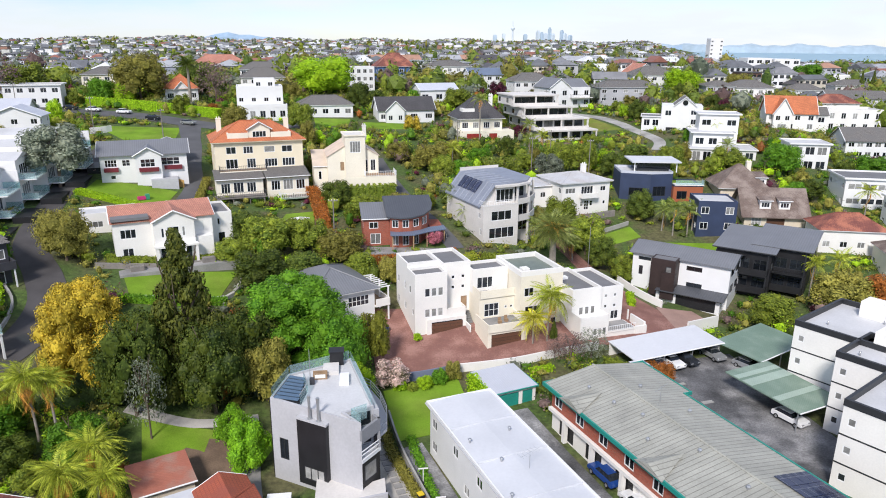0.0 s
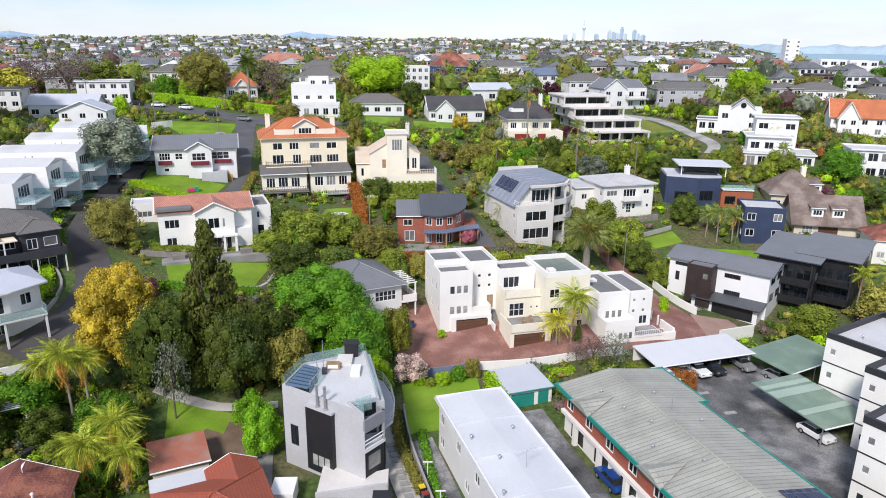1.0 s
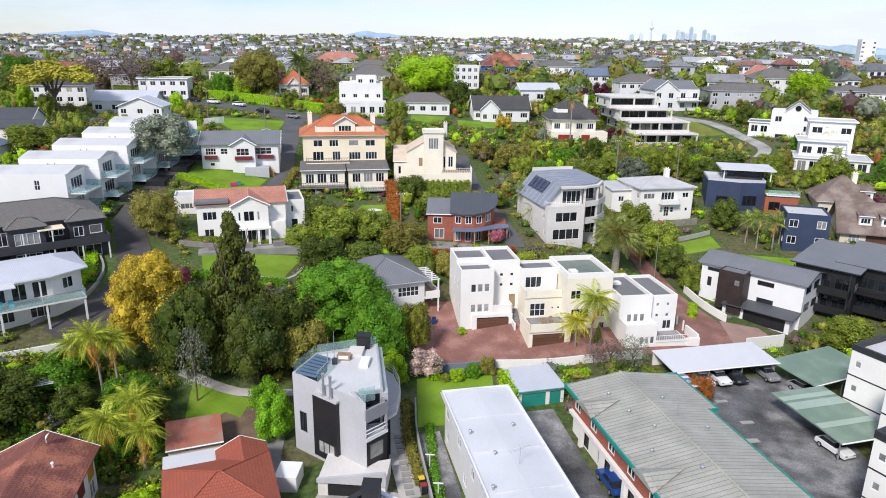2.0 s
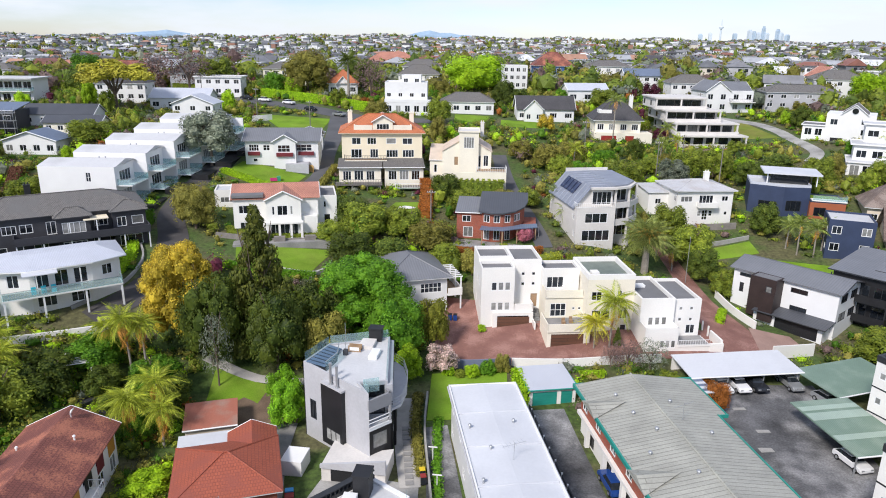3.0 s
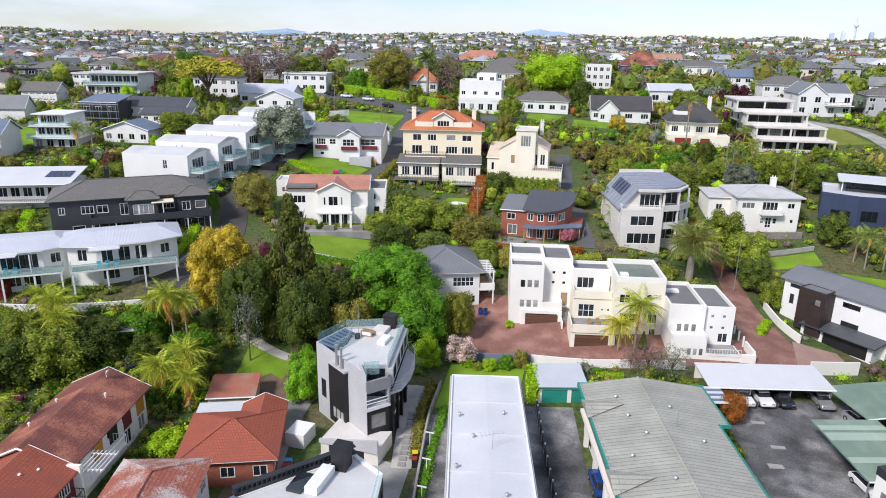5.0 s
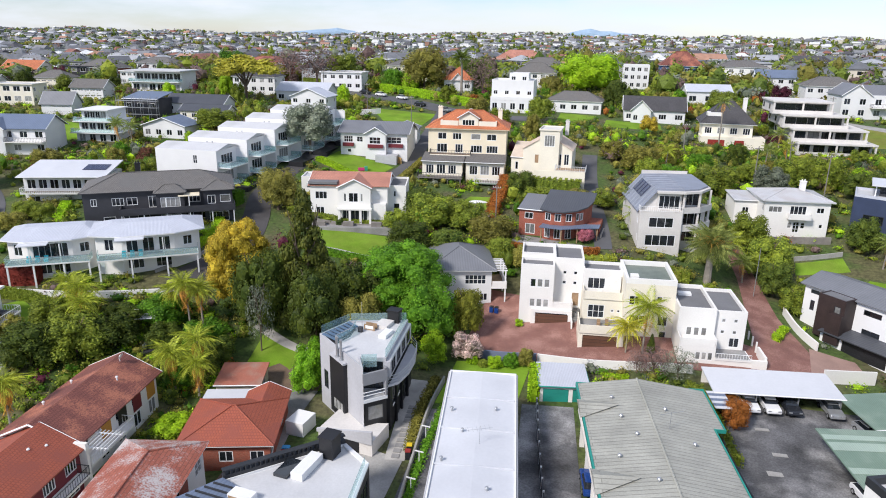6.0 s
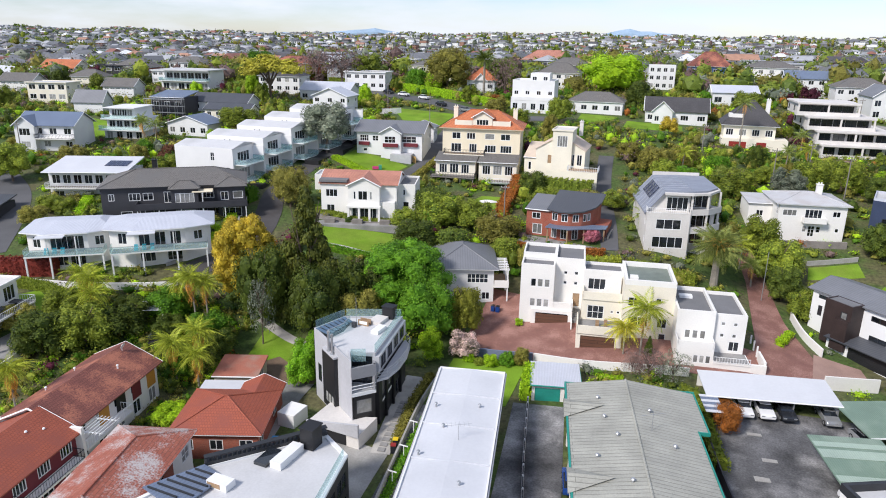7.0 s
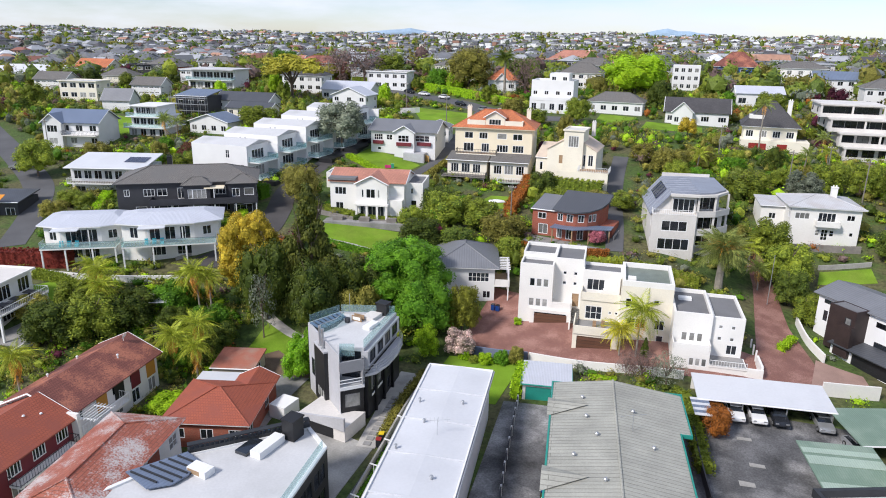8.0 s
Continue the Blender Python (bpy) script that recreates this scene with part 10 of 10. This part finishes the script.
for x, y, h in ((-50, 176.5, 9), (-95, 206, 9), (-70, 189, 9), (37.8, 163, 9.5), (51.5, 161, 10), (-8.6, 122, 8), (45, 172, 9), (22, 178, 8.5), (-130, 112, 8), (-120, 218, 9), (60, 231, 8)):
    pole(x, y, h, "grey timber power pole beside the street")
pole(37.4, 118.5, 8.5, "slim steel light pole by the palm", "light_pole", STEEL, 0, 0.07)
for x, y in ((3.4, 54.5), (2.4, 59.0), (1.2, 63.8), (4.4, 49.5)):
    t = thing("garden_light", pose(x, y, ground_at(x, y)), "low white garden light on a post", "lamp", "garden lights")
    bm = bmesh.new()
    tube(bm, (0, 0, -0.1), (0, 0, 1.6), 0.05, 0.05, 6)
    part("shaft", bm, WHITE_TRIM, t)
    part("light_arm", boxes((-0.5, -0.05, 1.55, 0.5, 0.05, 1.65)), WHITE_TRIM, t)
t = thing("garden_pergola", pose(-45.0, 70.2, ground_at(-45, 70.2), 0, 0, 30), "white slatted pergola among the palms", "pergola")
for i in range(9):
    part("slat", boxes((-2.0, -1.8 + i * 0.45, 2.3, 2.0, -1.72 + i * 0.45, 2.4)), WHITE_TRIM, t)
for x in (-1.8, 1.8):
    for y in (-1.7, 1.7):
        part("post", boxes((x - 0.06, y - 0.06, -0.2, x + 0.06, y + 0.06, 2.3)), WHITE_TRIM, t)
for k, (x, y) in enumerate(((-38.2, 65.6), (-41.2, 66.2), (-34.8, 64.4))):
    t = thing("garden_sofa", pose(x, y, ground_at(x, y) + 0.02, 0, 0, 25 + k * 40), "dark outdoor sofa on the garden terrace", "sofa", "terrace sofas")
    part("seat", boxes((-0.9, -0.4, 0.0, 0.9, 0.4, 0.4)), CHARCOAL, t)
    part("backrest", boxes((-0.9, 0.4, 0.0, 0.9, 0.55, 0.8)), CHARCOAL, t)

# ---- the suburb in the distance ----


def far_suburb():
    r = random.Random(77)
    WV, WF, RV, RF, PV, PF = [], [], [], [], [], []

    def cube(V, F, m, x0, y0, z0, x1, y1, z1, lid=True):
        k = len(V)
        for z in (z0, z1):
            for x, y in ((x0, y0), (x1, y0), (x1, y1), (x0, y1)):
                V.append(tuple(m @ Vector((x, y, z))))
        F += [(k, k + 1, k + 5, k + 4), (k + 1, k + 2, k + 6, k + 5), (k + 2, k + 3, k + 7, k + 6), (k + 3, k, k + 4, k + 7)]
        if lid:
            F.append((k + 4, k + 5, k + 6, k + 7))
    made = 0
    grid = set()
    while made < 5200:
        a = r.uniform(-62, 44)
        d = 285 * math.exp(r.random() ** 0.95 * 2.3)
        x, y = d * math.sin(radians(a)) - 10, d * math.cos(radians(a)) * 1.0
        z = ground_at(x, y)
        if z < 9:
            made += 0.02
            continue
        key = (int(x // 15), int(y // 14)) if d < 700 else (int(x // 13), int(y // 17))
        if key in grid or (d < 420 and not clear_of(x, y, 11)):
            made += 0.02
            continue
        grid.add(key)
        made += 1
        w, dp, st = r.uniform(8, 14), r.uniform(7, 10), r.choice((1, 1, 1, 1, 2, 2) if d > 700 else (1, 1, 2, 2))
        h = 3.0 * st
        m = pose(x, y, z, 0, 0, r.choice((5, 12, -8, 95, 80)) + r.uniform(-6, 6))
        cube(WV, WF, m, -w / 2, -dp / 2, -2.5, w / 2, dp / 2, h)
        kind = r.random()
        o = 0.5
        k = len(RV)
        if kind < 0.2:
            cube(RV, RF, m, -w / 2 - o, -dp / 2 - o, h + 0.01, w / 2 + o, dp / 2 + o, h + 0.4)
        else:
            rh = r.uniform(1.8, 3.2)
            q = dp / 2 if kind < 0.6 else 0.0
            pts = [(-w / 2 - o, -dp / 2 - o, h + 0.02), (w / 2 + o, -dp / 2 - o, h + 0.02), (w / 2 + o, dp / 2 + o, h + 0.02), (-w / 2 - o, dp / 2 + o, h + 0.02), (-w / 2 - o + q, 0, h + rh), (w / 2 + o - q, 0, h + rh)]
            RV.extend(tuple(m @ Vector(p)) for p in pts)
            RF.extend([(k, k + 1, k + 5, k + 4), (k + 1, k + 2, k + 5), (k + 2, k + 3, k + 4, k + 5), (k + 3, k, k + 4)])
        if d < 1100:
            for f in range(st):
                n = 4 if d < 700 else 3
                for i in range(n):
                    u = -w / 2 + w * (i + 0.5) / n
                    cube(PV, PF, m, u - 0.9, -dp / 2 - 0.05, f * 3 + 1.0, u + 0.9, -dp / 2 + 0.02, f * 3 + 2.4)
                    if i % 2 == 0:
                        cube(PV, PF, m, -w / 2 - 0.05, -dp / 4 + i * 1.2 - 0.7, f * 3 + 1.0, -w / 2 + 0.02, -dp / 4 + i * 1.2 + 0.7, f * 3 + 2.3)
    for nm, V, F, mt, lb in (("far_house_walls", WV, WF, FAR_WALL, "hundreds of pale suburban houses on the far ridges"), ("far_house_roofs", RV, RF, FAR_ROOF, "grey, dark and terracotta roofs of the distant suburb"), ("far_house_panes", PV, PF, FAR_PANE, "dark windows of the distant suburb")):
        me = bpy.data.meshes.new(nm)
        me.from_pydata(V, [], F)
        me.materials.append(mt)
        tagged(new(nm, me), lb, "houses", kind="stuff")


far_suburb()


def far_trees():
    r = np.random.default_rng(9)
    bm = bmesh.new()
    bmesh.ops.create_icosphere(bm, subdivisions=1, radius=1)
    bm.verts.index_update()
    iv, jf = np.array([v.co for v in bm.verts]), [[v.index for v in f.verts] for f in bm.faces]
    bm.free()
    sets = {}
    n = 7200
    for i in range(n + 3400):
        a, d = r.uniform(-62, 44), 262 * math.exp(r.random() ** 1.05 * 2.7)
        if i >= n:
            d = r.uniform(256, 470) if i < n + 900 else r.uniform(600, 2300)
        x, y = d * math.sin(radians(a)) - 10, d * math.cos(radians(a))
        z = ground_at(x, y)
        if z < 9 or (d < 420 and not clear_of(x, y, 1.2 if i < n else 0.4)):
            continue
        h, w = r.uniform(3.0, 8.0), r.uniform(2.0, 4.6)
        if i >= n:
            h, w = h * 1.25, w * 1.2
        if r.random() < 0.05:
            h *= 1.5
        # grey, olive and brown foliage share imitates distance haze by colour
        V, F = sets.setdefault(r.choice(5, p=[0.28, 0.2, 0.24, 0.18, 0.1]), ([], []))
        k = len(V)
        vv = iv * np.array([w, w, h * 0.5]) * r.uniform(0.62, 0.95, (len(iv), 1)) + [x, y, z + h * 0.5]
        V += vv.tolist()
        F += [[k + j for j in f] for f in jf]
        m = 64 if d < 520 else (34 if d < 900 else 13)
        dd = r.normal(size=(m, 3))
        dd /= np.linalg.norm(dd, axis=1)[:, None]
        p = dd * [w, w, h * 0.5] * r.uniform(0.75, 1.08, (m, 1)) + [x, y, z + h * 0.52]
        t = r.normal(size=(m, 3))
        t /= np.linalg.norm(t, axis=1)[:, None]
        b = np.cross(t, dd)
        s_ = w * (0.16 if d < 520 else (0.25 if d < 900 else 0.42)) * r.uniform(0.7, 1.3, (m, 1))
        k = len(V)
        V += np.stack([p - t * s_, p - b * s_ * 0.7, p + t * s_, p + b * s_ * 0.7], 1).reshape(-1, 3).tolist()
        F += (k + np.arange(m * 4).reshape(-1, 4)).tolist()
    for k, (V, F) in sets.items():
        me = bpy.data.meshes.new("far_trees")
        me.from_pydata(V, [], F)
        me.materials.append([LEAF_DARK, LEAF_MID, LEAF_OLIVE, LEAF_GREY, LEAF_BARE][k])
        tagged(new("far_trees", me), "distant garden trees among the houses", "trees", kind="stuff")


far_trees()

# ---- harbour, far shore, hills and skyline ----
_me = bpy.data.meshes.new("water")
_me.from_pydata([(300, 600, 5), (4900, 600, 5), (4900, 4900, 5), (300, 4900, 5)], [], [(0, 1, 2, 3)])
_me.materials.append(WATER)
tagged(new("water", _me), "pale blue harbour water", "water", kind="structure")


def ridge(name, d, a0, a1, low, tops, mat, label):
    """A far line of hills at distance d between two bearings; tops: (bearing, height, spread)."""
    bm = bmesh.new()
    prev = None
    for i in range(121):
        a = a0 + (a1 - a0) * i / 120
        h = low + 6 * math.sin(a * 1.7) + 4 * math.sin(a * 4.1 + 1) + sum(t * math.exp(-((a - c) / w) ** 2) for c, t, w in tops)
        x, y = d * math.sin(radians(a)), d * math.cos(radians(a))
        k = 0.985
        v = [bm.verts.new((x * k, y * k, -40)), bm.verts.new((x * 0.993, y * 0.993, h * 0.75)), bm.verts.new((x, y, h)), bm.verts.new((x * 1.01, y * 1.01, -40))]
        if prev:
            for j in range(3):
                bm.faces.new((prev[j], v[j], v[j + 1], prev[j + 1]))
        prev = v
    bmesh.ops.recalc_face_normals(bm, faces=bm.faces)
    tagged(new(name, mesh_of(name, bm, mat)), label, "hills", kind="structure")


# far silhouettes whose colour carries the haze
ridge("backdrop_hills", 4650, -70, 26, 44, [(-9.3, 46, 2.0), (-6.8, 26, 3.0), (-30.1, 30, 2.0), (-27.5, 14, 3.6), (3, 12, 4)], HILL, "distant volcanic hills tinted blue for haze")
ridge("backdrop_shore", 4800, 18, 62, 44, [(24, 14, 3), (33, 10, 4), (42, 16, 3), (52, 24, 3)], FAR_SHORE, "far shore across the harbour with haze in its colour")
_r = random.Random(4)
for i, (a, h, w) in enumerate([(13.0, 140, 10), (11.6, 50, 24), (12.3, 58, 18), (14.0, 54, 20), (15.0, 74, 20), (15.3, 66, 16), (15.6, 60, 18), (15.9, 92, 15), (16.15, 58, 18), (16.85, 78, 17), (17.1, 60, 18), (17.5, 50, 20)]):
    x, y = 4300 * math.sin(radians(a)), 4300 * math.cos(radians(a))
    t = thing("city_tower", pose(x, y, 50 if i else 20, 0, 0, a * 7), "high-rise tinted blue for haze on the city skyline" if i else "tall slender broadcast tower on the skyline", "tower", "city skyline")
    if i == 0:
        bm = bmesh.new()
        tube(bm, (0, 0, 0), (0, 0, 112), 6, 4, 10)
        tube(bm, (0, 0, 108), (0, 0, 116), 10, 12, 12)
        tube(bm, (0, 0, 116), (0, 0, 124), 12, 7, 12)
        tube(bm, (0, 0, 124), (0, 0, 160), 2.5, 1.0, 6)
        part("shaft", bm, TOWER_PALE, t)
    else:
        part("shaft", boxes((-w / 2, -w / 2, 0, w / 2, w / 2, h * 0.9), (-w / 3, -w / 3, h * 0.9, w / 3, w / 3, h)), TOWER_BLUE if i % 2 else TOWER_PALE, t)
